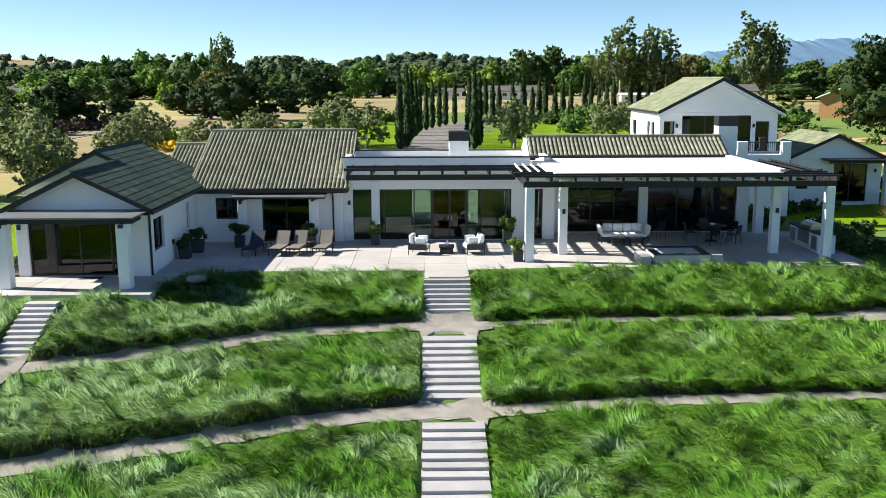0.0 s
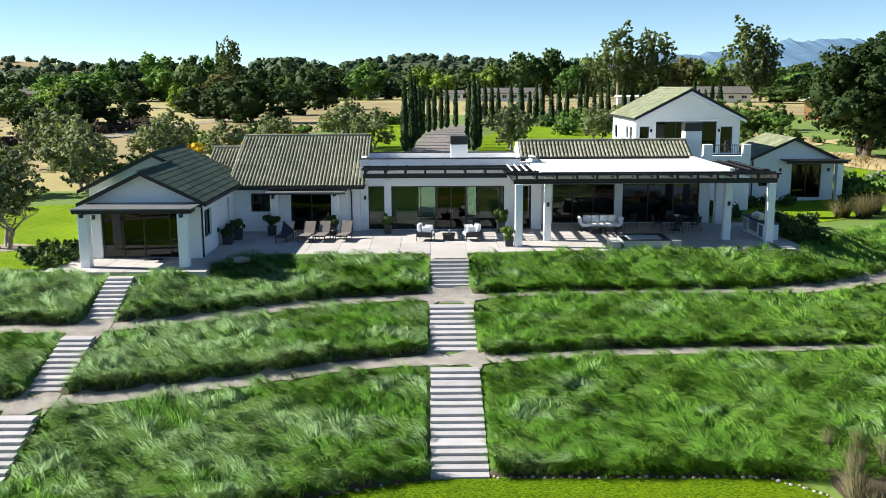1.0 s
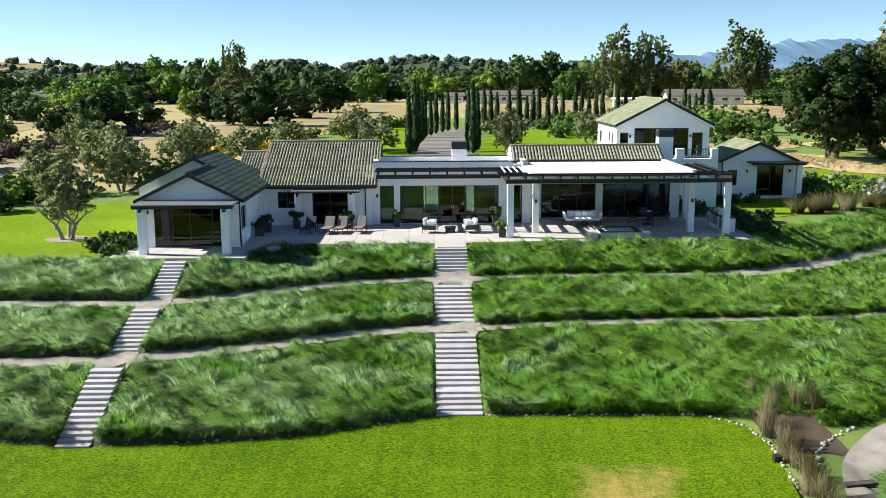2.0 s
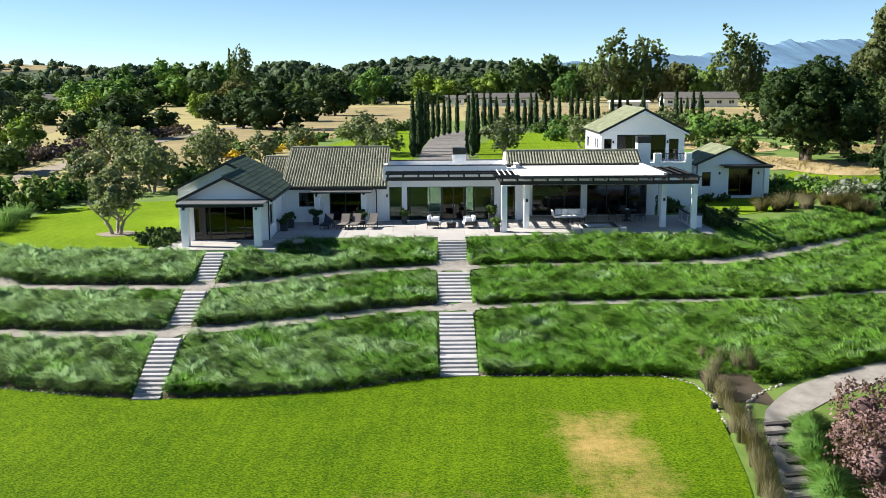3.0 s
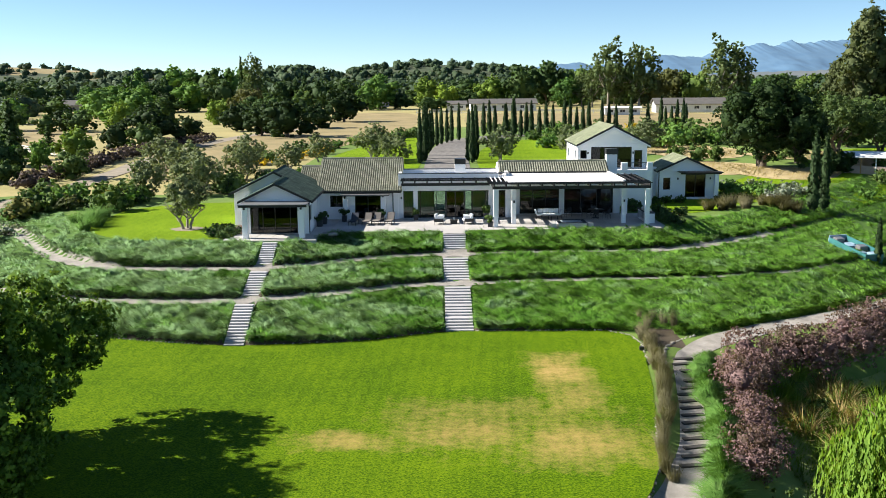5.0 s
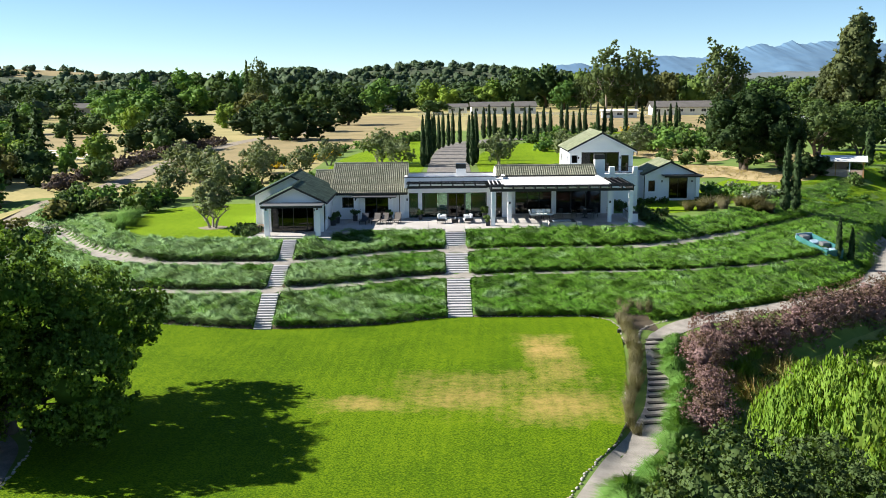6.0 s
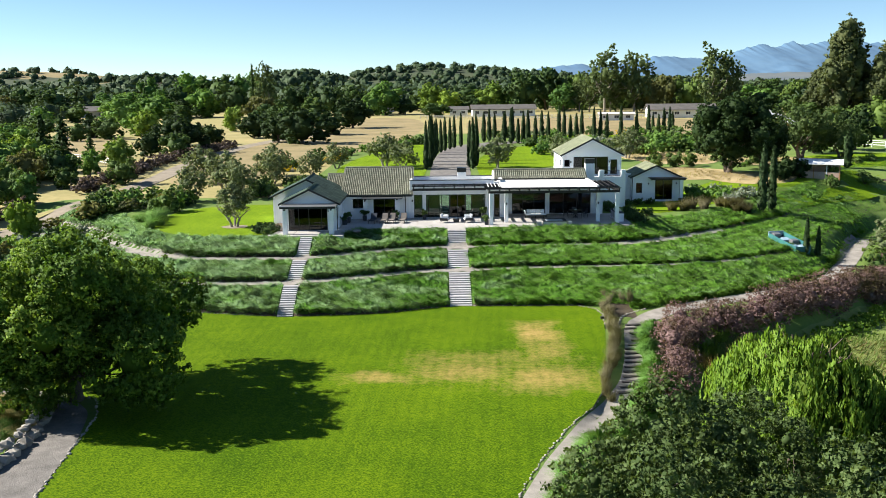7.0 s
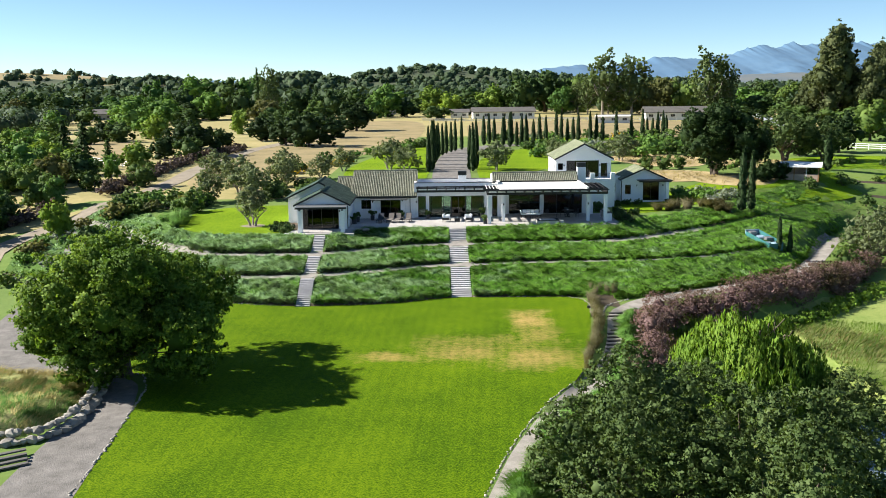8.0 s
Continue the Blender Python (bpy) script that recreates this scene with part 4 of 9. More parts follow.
def wall_part(name, along, near, far, a0, a1, z0, z1, holes=(), mat=None, parent=None, label=""):
    b = wall_into(Build(), along, near, far, a0, a1, z0, z1, holes)
    me = b.mesh(name, mat or STUCCO)
    bm = bmesh.new()
    bm.from_mesh(me)
    bmesh.ops.remove_doubles(bm, verts=bm.verts[:], dist=0.0005)
    bmesh.ops.recalc_face_normals(bm, faces=bm.faces[:])
    bm.to_mesh(me)
    bm.free()
    return part(name, me, None, parent or house, label, bevel=0.012)


def glazing(name, along, plane, a0, a1, z0, z1, bars=(), rails=(), fw=0.06, glass=None, depth=0.09, parent=None, label=""):
    """A framed window or glass door: frame with bars, and one pane to each field."""
    def box(b, u0, u1, d0, d1, w0, w1):
        if along == "x":
            b.box(u0, u1, d0, d1, w0, w1)
        else:
            b.box(d0, d1, u0, u1, w0, w1)
    b = Build()
    d0, d1 = plane - depth / 2, plane + depth / 2
    # the frame is one ring
    rim = [(a0, z0), (a1, z0), (a1, z1), (a0, z1)]
    hole = [(a0 + fw, z0 + fw), (a1 - fw, z0 + fw), (a1 - fw, z1 - fw), (a0 + fw, z1 - fw)]
    for d in (d0, d1):
        for u, w in rim + hole:
            b.v.append((u, d, w) if along == "x" else (d, u, w))
    for i in range(4):
        j = (i + 1) % 4
        b.f += [(i, j, 4 + j, 4 + i), (8 + j, 8 + i, 12 + i, 12 + j), (j, i, 8 + i, 8 + j), (4 + i, 4 + j, 12 + j, 12 + i)]
    win = part(name, b, BLACKMETAL, parent or house, label)
    cuts = [a0 + fw] + [c for u in bars for c in (u - fw / 2, u + fw / 2)] + [a1 - fw]
    for u in bars:
        mb = Build()
        box(mb, u - fw / 2, u + fw / 2, d0 + 0.005, d1 - 0.005, z0 + fw, z1 - fw)
        part("mullion", mb, BLACKMETAL, win)
    lev = [z0 + fw] + [c for w in rails for c in (w - fw / 3, w + fw / 3)] + [z1 - fw]
    for w in rails:
        for k in range(0, len(cuts), 2):
            mb = Build()
            box(mb, cuts[k], cuts[k + 1], d0 + 0.01, d1 - 0.01, w - fw / 3, w + fw / 3)
            part("rail", mb, BLACKMETAL, win)
    for k in range(0, len(cuts), 2):
        for q in range(0, len(lev), 2):
            pb = Build()
            box(pb, cuts[k] - 0.005, cuts[k + 1] + 0.005, plane - 0.006, plane + 0.006, lev[q] - 0.005, lev[q + 1] + 0.005)
            part("pane", pb, glass or DARKGLASS, win)
    return win


def barrel_mesh(name, x0, x1, ye, ze, yr, zr, ncol, ncourse, mat):
    """Clay barrel tiles on a slope from the eave (ye, ze) up to the ridge (yr, zr)."""
    pitch = (x1 - x0) / ncol
    L = math.hypot(yr - ye, zr - ze)
    sy, sz = (yr - ye) / L, (zr - ze) / L
    ny_, nz_ = -sz * (1 if sy > 0 else -1), abs(sy)
    arc = [math.pi * k / 4 for k in range(5)]
    vs, fs = [], []
    for c in range(ncol):
        cx = x0 + (c + 0.5) * pitch
        for q in range(ncourse):
            l0, l1 = L * q / ncourse - 0.03, L * (q + 1) / ncourse
            jx = 0.004 * math.sin(c * 5.3 + q * 7.9)
            n0 = len(vs)
            for l, rr, up in ((l0, pitch * 0.40, 0.022), (l1, pitch * 0.365, 0.008)):
                for t in arc:
                    dx, h = -math.cos(t) * rr, math.sin(t) * rr * 0.95 + up
                    vs.append((cx + dx + jx, ye + sy * l + ny_ * h, ze + sz * l + nz_ * h))
            for k in range(4):
                fs.append((n0 + k, n0 + k + 1, n0 + 6 + k, n0 + 5 + k))
            n1 = len(vs)   # butt end of the tile
            vs.append((cx + jx, ye + sy * l0 + ny_ * 0.02, ze + sz * l0 + nz_ * 0.02))
            for k in range(4):
                fs.append((n0 + k + 1, n0 + k, n1, n1))
            # pan beside the cover
            n2 = len(vs)
            for l, up in ((l0, 0.03), (l1, 0.0)):
                for dx, h in ((pitch * 0.3, 0.012), (pitch * 0.5, -0.012), (pitch * 0.7, 0.012)):
                    vs.append((cx + dx, ye + sy * l + ny_ * (h + up), ze + sz * l + nz_ * (h + up)))
            for k in range(2):
                fs.append((n2 + k, n2 + k + 1, n2 + 4 + k, n2 + 3 + k))
    b = Build()
    b.v = vs
    b.f = [f if f[2] != f[3] else f[:3] for f in fs]
    me = bpy.data.meshes.new(name)
    me.from_pydata(b.v, [], b.f)
    me.materials.append(mat)
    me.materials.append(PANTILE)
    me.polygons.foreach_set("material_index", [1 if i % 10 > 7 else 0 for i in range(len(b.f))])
    return me


def flat_tiles(name, u, v, o, w, d, keep, parent, mat, joined_mat=None):
    """Flat tiles on a plane: o + a*u + b*v, u along the eave, v up the slope. keep(a0, a1, b) trims a course."""
    u, v, o = Vector(u).normalized(), Vector(v).normalized(), Vector(o)
    n = u.cross(v)
    if n.z < 0:
        n = -n
    me = None
    if not joined_mat:
        bb = Build()
        bb.obox(pose(0, 0, 0), w - 0.003, d + 0.05, 0.022)
        me = bb.mesh("roof_tile", mat)
    joined = Build()
    row = 0
    while True:
        span = keep((row + 0.5) * d)
        if span is None:
            break
        a = span[0] + (0.0 if row % 2 == 0 else w / 2) * 0
        k = 0
        while a + w <= span[1] + 0.02 * w:
            p = o + u * (a + w / 2) + v * ((row + 0.5) * d) + n * (0.03 + 0.0012 * math.sin(row * 3.1 + k * 1.7))
            rot = Matrix((u, v, n)).transposed().to_4x4()
            tilt = pose(0, 0, 0, -1.4)
            m = Matrix.Translation(p) @ rot @ tilt
            if joined_mat:
                joined.obox(m, w - 0.012, d + 0.05, 0.022)
            else:
                ob = part("roof_tile", me, None, parent)
                ob.matrix_basis = m
            a += w
            k += 1
        row += 1
    if joined_mat:
        return tagged(part(name, joined, joined_mat, parent), kind="stuff")


# -- wing with the twin gables
RAKE = 0.485
wing_holes = [(-15.75, -12.1, 0.0, 2.3)]
wall_part("wall", "x", 36.77, 37.05, -16.2, -11.25, -0.2, 2.62, wing_holes)
wall_part("wall", "y", -11.55, -11.27, 37.052, 46.6, -0.2, 2.62, [(37.6, 38.95, 0.78, 2.04), (42.4, 42.85, 0.9, 2.04)])
wall_part("wall", "y", -16.2, -15.92, 37.052, 41.6, -0.2, 2.62)
wall_part("wall", "x", 41.6, 41.88, -18.0, -16.2, -0.2, 2.62)
wall_part("wall", "y", -18.0, -17.72, 41.882, 46.6, -0.2, 2.62)
wall_part("wall", "x", 46.6, 46.88, -18.0, -11.27, -0.2, 2.62)
for g_out, y0, y1 in (([(-16.2, 2.622), (-11.25, 2.622), (-11.25, 2.66), (-13.68, 2.66 + 2.43 * RAKE), (-13.8, 2.66 + 2.43 * RAKE), (-16.2, 2.66)], 36.772, 37.04), ([(-18.0, 2.622), (-13.0, 2.622), (-13.0, 3.6), (-14.62, 4.28), (-18.0, 2.66)], 41.602, 41.87), ([(-18.0, 2.622), (-11.28, 2.622), (-14.62, 4.28)], 46.602, 46.87)):
    part("gable", Build().prism(g_out, "y", y0, y1), STUCCO, house)
# roof decks: one plane to the east, two to the west
E0, Z0 = -10.93, 2.60
PK1, PK2 = -13.70, -14.62
ZP1, ZP2 = Z0 + (E0 - PK1) * RAKE, Z0 + (E0 - PK2) * RAKE
wr = part("roof", Build().prism([(E0, Z0), (PK1, ZP1), (PK1, ZP1 - 0.12), (E0, Z0 - 0.12)], "y", 36.25, 41.1), DARKWOOD, house, "dark slate-tiled wing roof")
deck = Build()
deck.prism([(E0, Z0), (PK2, ZP2), (PK2, ZP2 - 0.12), (E0, Z0 - 0.12)], "y", 41.1, 47.05)
deck.prism([(PK1, ZP1), (-16.55, ZP1 - (PK1 + 16.55) * RAKE), (-16.55, ZP1 - (PK1 + 16.55) * RAKE - 0.12), (PK1, ZP1 - 0.12)], "y", 36.25, 41.6)
deck.prism([(PK2, ZP2), (-18.35, ZP2 - (PK2 + 18.35) * RAKE), (-18.35, ZP2 - (PK2 + 18.35) * RAKE - 0.12), (PK2, ZP2 - 0.12)], "y", 41.1, 47.05)
part("roof_deck", deck, DARKWOOD, wr)
# barge boards along the front edges
for pk, zp, e, ze_, y in ((PK1, ZP1, E0, Z0, 36.22), (PK1, ZP1, -16.6, ZP1 - (PK1 + 16.6) * RAKE, 36.22), (PK2, ZP2, -18.4, ZP2 - (PK2 + 18.4) * RAKE, 41.07), (PK2, ZP2, PK1, ZP1, 41.07)):
    part("barge_board", Build().prism([(pk, zp + 0.05), (e, ze_ + 0.05), (e, ze_ - 0.13), (pk, zp - 0.13)], "y", y, y + 0.05), DARKWOOD, wr)
part("gutter", Build().box(E0 - 0.02, E0 + 0.09, 36.22, 43.9, Z0 - 0.17, Z0 - 0.03), BLACKMETAL, wr)
part("downpipe", Build().tube([(-11.2, 36.9, Z0 - 0.1), (-11.2, 36.9, 0.0)], [0.04, 0.04], 8), BLACKMETAL, house)
cs = math.hypot(1, RAKE)
flat_tiles("roof_tiles", (0, 1, 0), (-1, 0, RAKE), (E0, 0, Z0), 0.44, 0.36, lambda b: (36.28, 41.125) if b < (E0 - PK1) * cs else (41.13, 46.9) if b < (E0 - PK2) * cs else None, wr, FLATTILE)
flat_tiles("roof_tile_lower_back", (0, 1, 0), (-1, 0, RAKE), (E0, 0, Z0), 0.441, 0.36, lambda b: (41.13, 46.9) if b < (E0 - PK1) * cs else None, wr, FLATTILE)
flat_tiles("west_roof_tiles", (0, 1, 0), (1, 0, RAKE), (-16.55, 0, ZP1 - (PK1 + 16.55) * RAKE), 0.455, 0.36, lambda b: (36.3, 41.4) if b < (PK1 + 16.5) * cs else None, wr, None, FLATTILE_J)
flat_tiles("back_roof_tiles", (0, 1, 0), (1, 0, RAKE), (-18.35, 0, ZP2 - (PK2 + 18.35) * RAKE), 0.455, 0.36, lambda b: (41.15, 46.9) if b < (PK2 + 18.3) * cs else None, wr, None, FLATTILE_J)
rc = Build()
for pk, zp, y0, y1 in ((PK1, ZP1, 36.25, 41.15), (PK2, ZP2, 41.08, 47.05)):
    rc.prism([(pk - 0.16, zp - 0.03), (pk, zp + 0.09), (pk + 0.16, zp - 0.03)], "y", y0, y1)
part("ridge_cap", rc, FLATTILE_J, wr)
# entrance canopy on two columns
cano = part("canopy", Build().box(-16.25, -11.08, 34.62, 36.76, 2.50, 2.56), METALROOF, house, "flat grey metal porch canopy", bevel=0.01)
part("canopy_beam", Build().box(-16.22, -11.1, 34.66, 34.82, 2.34, 2.497).box(-16.22, -11.1, 36.5, 36.66, 2.36, 2.497), DARKWOOD, cano)
for x in (-15.75, -11.5):
    part("column", Build().box(x - 0.21, x + 0.21, 34.6, 35.02, 0.0, 2.32), STUCCO, house, bevel=0.015)
    part("bracket", Build().box(x - 0.07, x + 0.07, 34.45, 36.6, 2.20, 2.33), DARKWOOD, cano)
glazing("glass_door", "x", 36.92, -15.75, -12.1, 0.02, 2.3, (-14.8, -13.85, -12.68), (), 0.06)
glazing("window", "y", -11.42, 37.6, 38.95, 0.78, 2.04, (38.25,))
glazing("window", "y", -11.42, 42.4, 42.85, 0.9, 2.04)
part("door_mat", Build().box(-13.75, -12.95, 36.2, 36.62, 0.004, 0.02), NAVY, house)

# -- block with the barrel-tiled roof
wall_part("wall", "x", 44.1, 44.38, -11.26, -4.6, -0.2, 2.45, [(-10.4, -9.33, 1.06, 2.04), (-8.3, -6.1, 0.0, 2.0)])
wall_part("wall", "y", -4.88, -4.6, 44.382, 53.6, -0.2, 2.62)
wall_part("wall", "x", 53.6, 53.88, -13.4, -4.6, -0.2, 2.62)
br = part("roof", Build().prism([(43.75, 2.46), (49.0, 4.70), (53.55, 2.55), (53.55, 2.43), (49.0, 4.56), (43.75, 2.34)], "x", -11.5, -4.35), DARKWOOD, house, "mossy barrel-tiled gable roof")
part("gable", Build().prism([(44.4, 2.622), (53.85, 2.622), (49.0, 4.52)], "x", -4.86, -4.62), STUCCO, house)
part("roof_tiles", barrel_mesh("roof_tiles", -11.5, -4.35, 43.68, 2.46, 49.0, 4.74, 38, 13, BARREL), None, br)["kind"] = "stuff"
part("roof_tiles_back", barrel_mesh("roof_tiles_back", -11.5, -4.35, 53.62, 2.55, 49.0, 4.74, 38, 12, BARREL), None, br)["kind"] = "stuff"
rt = Build()
for i in range(19):
    x = -11.5 + i * 0.376
    rt.tube([(x, 49.0, 4.78), (x + 0.40, 49.0, 4.79)], [0.125, 0.105], 8)
part("ridge_tiles", rt, BARREL, br)["kind"] = "stuff"
part("fascia", Build().box(-11.25, -4.35, 43.66, 43.74, 2.28, 2.45), DARKWOOD, br)
part("gutter", Build().box(-11.2, -4.3, 43.55, 43.658, 2.34, 2.45), BLACKMETAL, br)
for xv in (-4.35, -11.58):
    part("verge", Build().prism([(43.72, 2.38), (49.0, 4.68), (49.0, 4.80), (43.72, 2.5)], "x", xv, xv + 0.075), BARREL, br)
part("downpipe", Build().tube([(-5.05, 43.6, 2.36), (-5.05, 43.7, 2.22), (-5.05, 44.04, 2.1), (-5.05, 44.04, 0.0)], [0.04] * 4, 8), BLACKMETAL, house)
# lower roof beyond
lr = part("roof", Build().prism([(45.4, 2.45), (49.0, 4.05), (52.6, 2.45), (52.6, 2.33), (49.0, 3.92), (45.4, 2.33)], "x", -13.4, -11.56), DARKWOOD, house, "small lower barrel-tiled roof")
part("roof_tiles", barrel_mesh("roof_tiles", -13.4, -11.56, 45.35, 2.45, 49.0, 4.08, 10, 9, BARREL), None, lr)["kind"] = "stuff"
part("ridge_tiles", Build().tube([(-13.4, 49, 4.12), (-11.56, 49, 4.12)], [0.12, 0.12], 8), BARREL, lr)
# door canopy on two piers
for x in (-9.05, -5.86):
    part("pier", Build().box(x - 0.2, x + 0.2, 43.3, 43.7, 0.0, 2.04), STUCCO, house, bevel=0.015)
dc = part("canopy", Build().box(-9.45, -5.3, 42.9, 44.09, 2.16, 2.23), METALROOF, house, "flat grey door canopy", bevel=0.008)
part("canopy_beam", Build().box(-9.4, -5.35, 43.42, 43.56, 2.05, 2.157), DARKWOOD, dc)
for x in (-9.05, -5.86):
    part("bracket", Build().box(x - 0.06, x + 0.06, 42.95, 44.05, 2.0, 2.1), DARKWOOD, dc)
glazing("window", "x", 44.2, -10.4, -9.33, 1.06, 2.04, (-9.86,))
glazing("glass_door", "x", 44.25, -8.3, -6.1, 0.02, 2.0, (-7.2,))
cur = Build()
for cx, n in ((-8.15, 5), (-6.3, 3)):
    outline = [(cx + i * 0.05, 44.5 + 0.025 * (-1) ** i) for i in range(n * 2)]
    for i in range(len(outline) - 1):
        (xa, ya), (xb, yb) = outline[i], outline[i + 1]
        cur.poly([(xa, ya, 0.03), (xb, yb, 0.03), (xb, yb, 1.95), (xa, ya, 1.95)])
part("curtain", cur, CURTAIN, house, "pale linen curtains")

# -- flat-roofed centre, open to front and back
wall_part("wall", "x", 44.4, 44.7, -4.598, 3.95, -0.2, 3.79, [(-4.18, -3.32, 0.0, 2.35), (-2.95, 3.1, 0.0, 2.35)])
wall_part("wall", "x", 48.6, 48.9, -4.598, 4.9, -0.2, 3.79, [(-1.62, -0.5, 0.0, 2.35), (1.0, 1.85, 0.0, 2.35)])
wall_part("wall", "y", 4.6, 4.9, 44.702, 48.598, -0.2, 3.79)
wall_part("wall", "y", -4.598, -4.35, 44.702, 48.598, 2.6, 3.79)
part("flat_roof", Build().box(-4.34, 4.59, 44.71, 48.59, 3.30, 3.46), ROOFWHITE, house, "pale flat roof behind a parapet")
part("coping", Build().box(-4.66, 4.95, 44.36, 44.74, 3.792, 3.84).box(-4.66, 4.95, 48.56, 48.94, 3.792, 3.84), BLACKMETAL, house)
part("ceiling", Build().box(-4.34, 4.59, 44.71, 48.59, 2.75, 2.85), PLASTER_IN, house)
wall_part("pier", "x", 44.22, 44.398, -3.32, -2.95, 0.0, 2.72)
glazing("window", "x", 44.5, -4.18, -3.32, 0.02, 2.35, (), (), 0.05, GLASS)
glazing("window", "x", 44.5, -2.95, -0.56, 0.02, 2.35, (-2.72, -1.37), (), 0.05, GLASS)
glazing("window", "x", 44.5, 1.08, 3.1, 0.02, 2.35, (1.72, 2.85), (), 0.05, GLASS)
glazing("entrance_door", "x", 44.5, -0.555, 1.075, 0.02, 2.35, (0.26,), (), 0.09, DARKGLASS)
# added dark panel, standing in for the unlit room behind the doors
part("room_screen", Build().box(-0.52, 0.98, 45.4, 45.5, 0.0, 2.75), NAVY, house)
glazing("glass_door", "x", 48.75, -1.62, -0.5, 0.02, 2.35, (), (), 0.06, CLEARGLASS)
glazing("glass_door", "x", 48.75, 1.0, 1.85, 0.02, 2.35, (), (), 0.06, CLEARGLASS)
part("door_handle", Build().box(0.2, 0.22, 44.36, 44.42, 0.95, 1.12).box(0.32, 0.34, 44.36, 44.42, 0.95, 1.12), STEEL, house)
ch = part("chimney", Build().box(0.28, 1.2, 46.2, 47.0, 3.45, 4.43), STUCCO, house, "white stucco chimney", bevel=0.015)
part("chimney_cap", Build().box(0.26, 1.22, 46.18, 47.02, 4.435, 4.88), BLACKMETAL, ch, "black metal chimney cap", bevel=0.01)


def pergola(name, x0, x1, yf, yb, zb, step, label, tails=0.35, two_bars=False):
    """Beam along x at yf, rafters back to yb, thin bars on top."""
    pg = part(name, Build().box(x0, x1, yf, yf + 0.16, zb, zb + 0.23), DARKWOOD, house, label, bevel=0.006)
    n = round((x1 - x0) / step)
    for i in range(n + 1):
        x = x0 + 0.12 + (x1 - x0 - 0.24) * i / n
        b = Build()
        b.prism([(yf - tails, zb + 0.30), (yf - tails + 0.09, zb + 0.233), (yb, zb + 0.233), (yb, zb + 0.43), (yf - tails, zb + 0.43)], "x", x - 0.05, x + 0.05)
        part("rafter", b, DARKWOOD, pg)
    if two_bars:
        for y in (yf - tails, yf + 0.9):
            part("top_bar", Build().box(x0 - 0.05, x1 + 0.05, y, y + 0.09, zb + 0.433, zb + 0.55), DARKWOOD, pg)
        return pg
    m = max(2, round((yb - yf + tails) / 0.5))
    for i in range(m):
        y = yf - tails + 0.04 + (yb - yf + tails - 0.12) * i / max(1, m - 1)
        part("top_bar", Build().box(x0 - 0.05, x1 + 0.05, y - 0.03, y + 0.04, zb + 0.433, zb + 0.51), DARKWOOD, pg)
    return pg


pergola("pergola", -4.25, 3.05, 41.9, 44.38, 3.04, 1.03, "black timber pergola over the terrace doors", two_bars=True)

# -- loggia with white flat roof, pergola edge and columns
for x, y in ((3.39, 39.2), (15.51, 39.2)):
    part("column", Build().box(x - 0.175, x + 0.175, y - 0.175, y + 0.175, 0, 3.02), STUCCO, house, bevel=0.015)
for x, y in ((4.97, 40.78), (13.95, 40.78)):
    part("column", Build().box(x - 0.175, x + 0.175, y - 0.175, y + 0.175, 0, 3.2), STUCCO, house, bevel=0.015)
wall_part("wall", "x", 44.41, 44.69, 3.952, 5.1, -0.2, 3.6, [(3.98, 4.55, 0.0, 2.35)])
glazing("window", "x", 44.5, 3.98, 4.55, 0.02, 2.35)
wall_part("wall", "y", 4.9, 5.1, 44.692, 46.298, -0.2, 3.2)
wall_part("wall", "x", 46.3, 46.6, 4.9, 14.75, -0.2, 3.4, [(5.95, 9.42, 0.0, 2.2), (9.86, 14.15, 0.0, 2.2)])
wall_part("wall", "y", 14.45, 14.75, 46.602, 52.0, -0.2, 3.2)
glazing("glass_door", "x", 46.45, 5.95, 9.42, 0.02, 2.2, (7.1, 8.25), (1.62,), 0.06)
glazing("glass_door", "x", 46.45, 9.86, 14.15, 0.02, 2.2, (11.3, 12.72), (), 0.06)
part("loggia_roof", Build().box(4.45, 13.75, 39.55, 47.2, 3.36, 3.56), ROOFWHITE, house, "bright white flat loggia roof", bevel=0.02)
part("roof_upstand", Build().box(13.6, 13.85, 39.6, 46.6, 3.562, 3.68), ROOFWHITE, house)
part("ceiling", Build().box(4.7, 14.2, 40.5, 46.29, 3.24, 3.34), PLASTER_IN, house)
lp = pergola("pergola", 3.12, 15.75, 39.1, 40.3, 3.03, 0.98, "black timber pergola edging the loggia")
for xa, xb in ((3.12, 4.4), (13.8, 15.72)):
    for i in range(8):
        y = 40.9 + i * 0.72
        if xa < 5 and y > 44.2:
            continue
        part("side_rafter", Build().box(xa - 0.25 if xa < 5 else xa, xb if xa < 5 else xb + 0.3, y - 0.05, y + 0.05, 3.27, 3.46), DARKWOOD, lp)
    part("side_beam", Build().box(xa + 0.05 if xa < 5 else xb - 0.25, xa + 0.2 if xa < 5 else xb - 0.1, 39.27, 44.2 if xa < 5 else 46.2, 3.05, 3.266), DARKWOOD, lp)
    for i in range(4):
        x = xa + 0.1 + i * (xb - xa - 0.2) / 3
        part("side_bar", Build().box(x - 0.03, x + 0.03, 40.75, 44.3 if xa < 5 else 46.2, 3.463, 3.53), FENCEWHITE if xa < 5 else DARKWOOD, lp)
part("column", Build().box(14.9, 15.3, 45.7, 46.1, 0, 3.04), STUCCO, house, bevel=0.015)
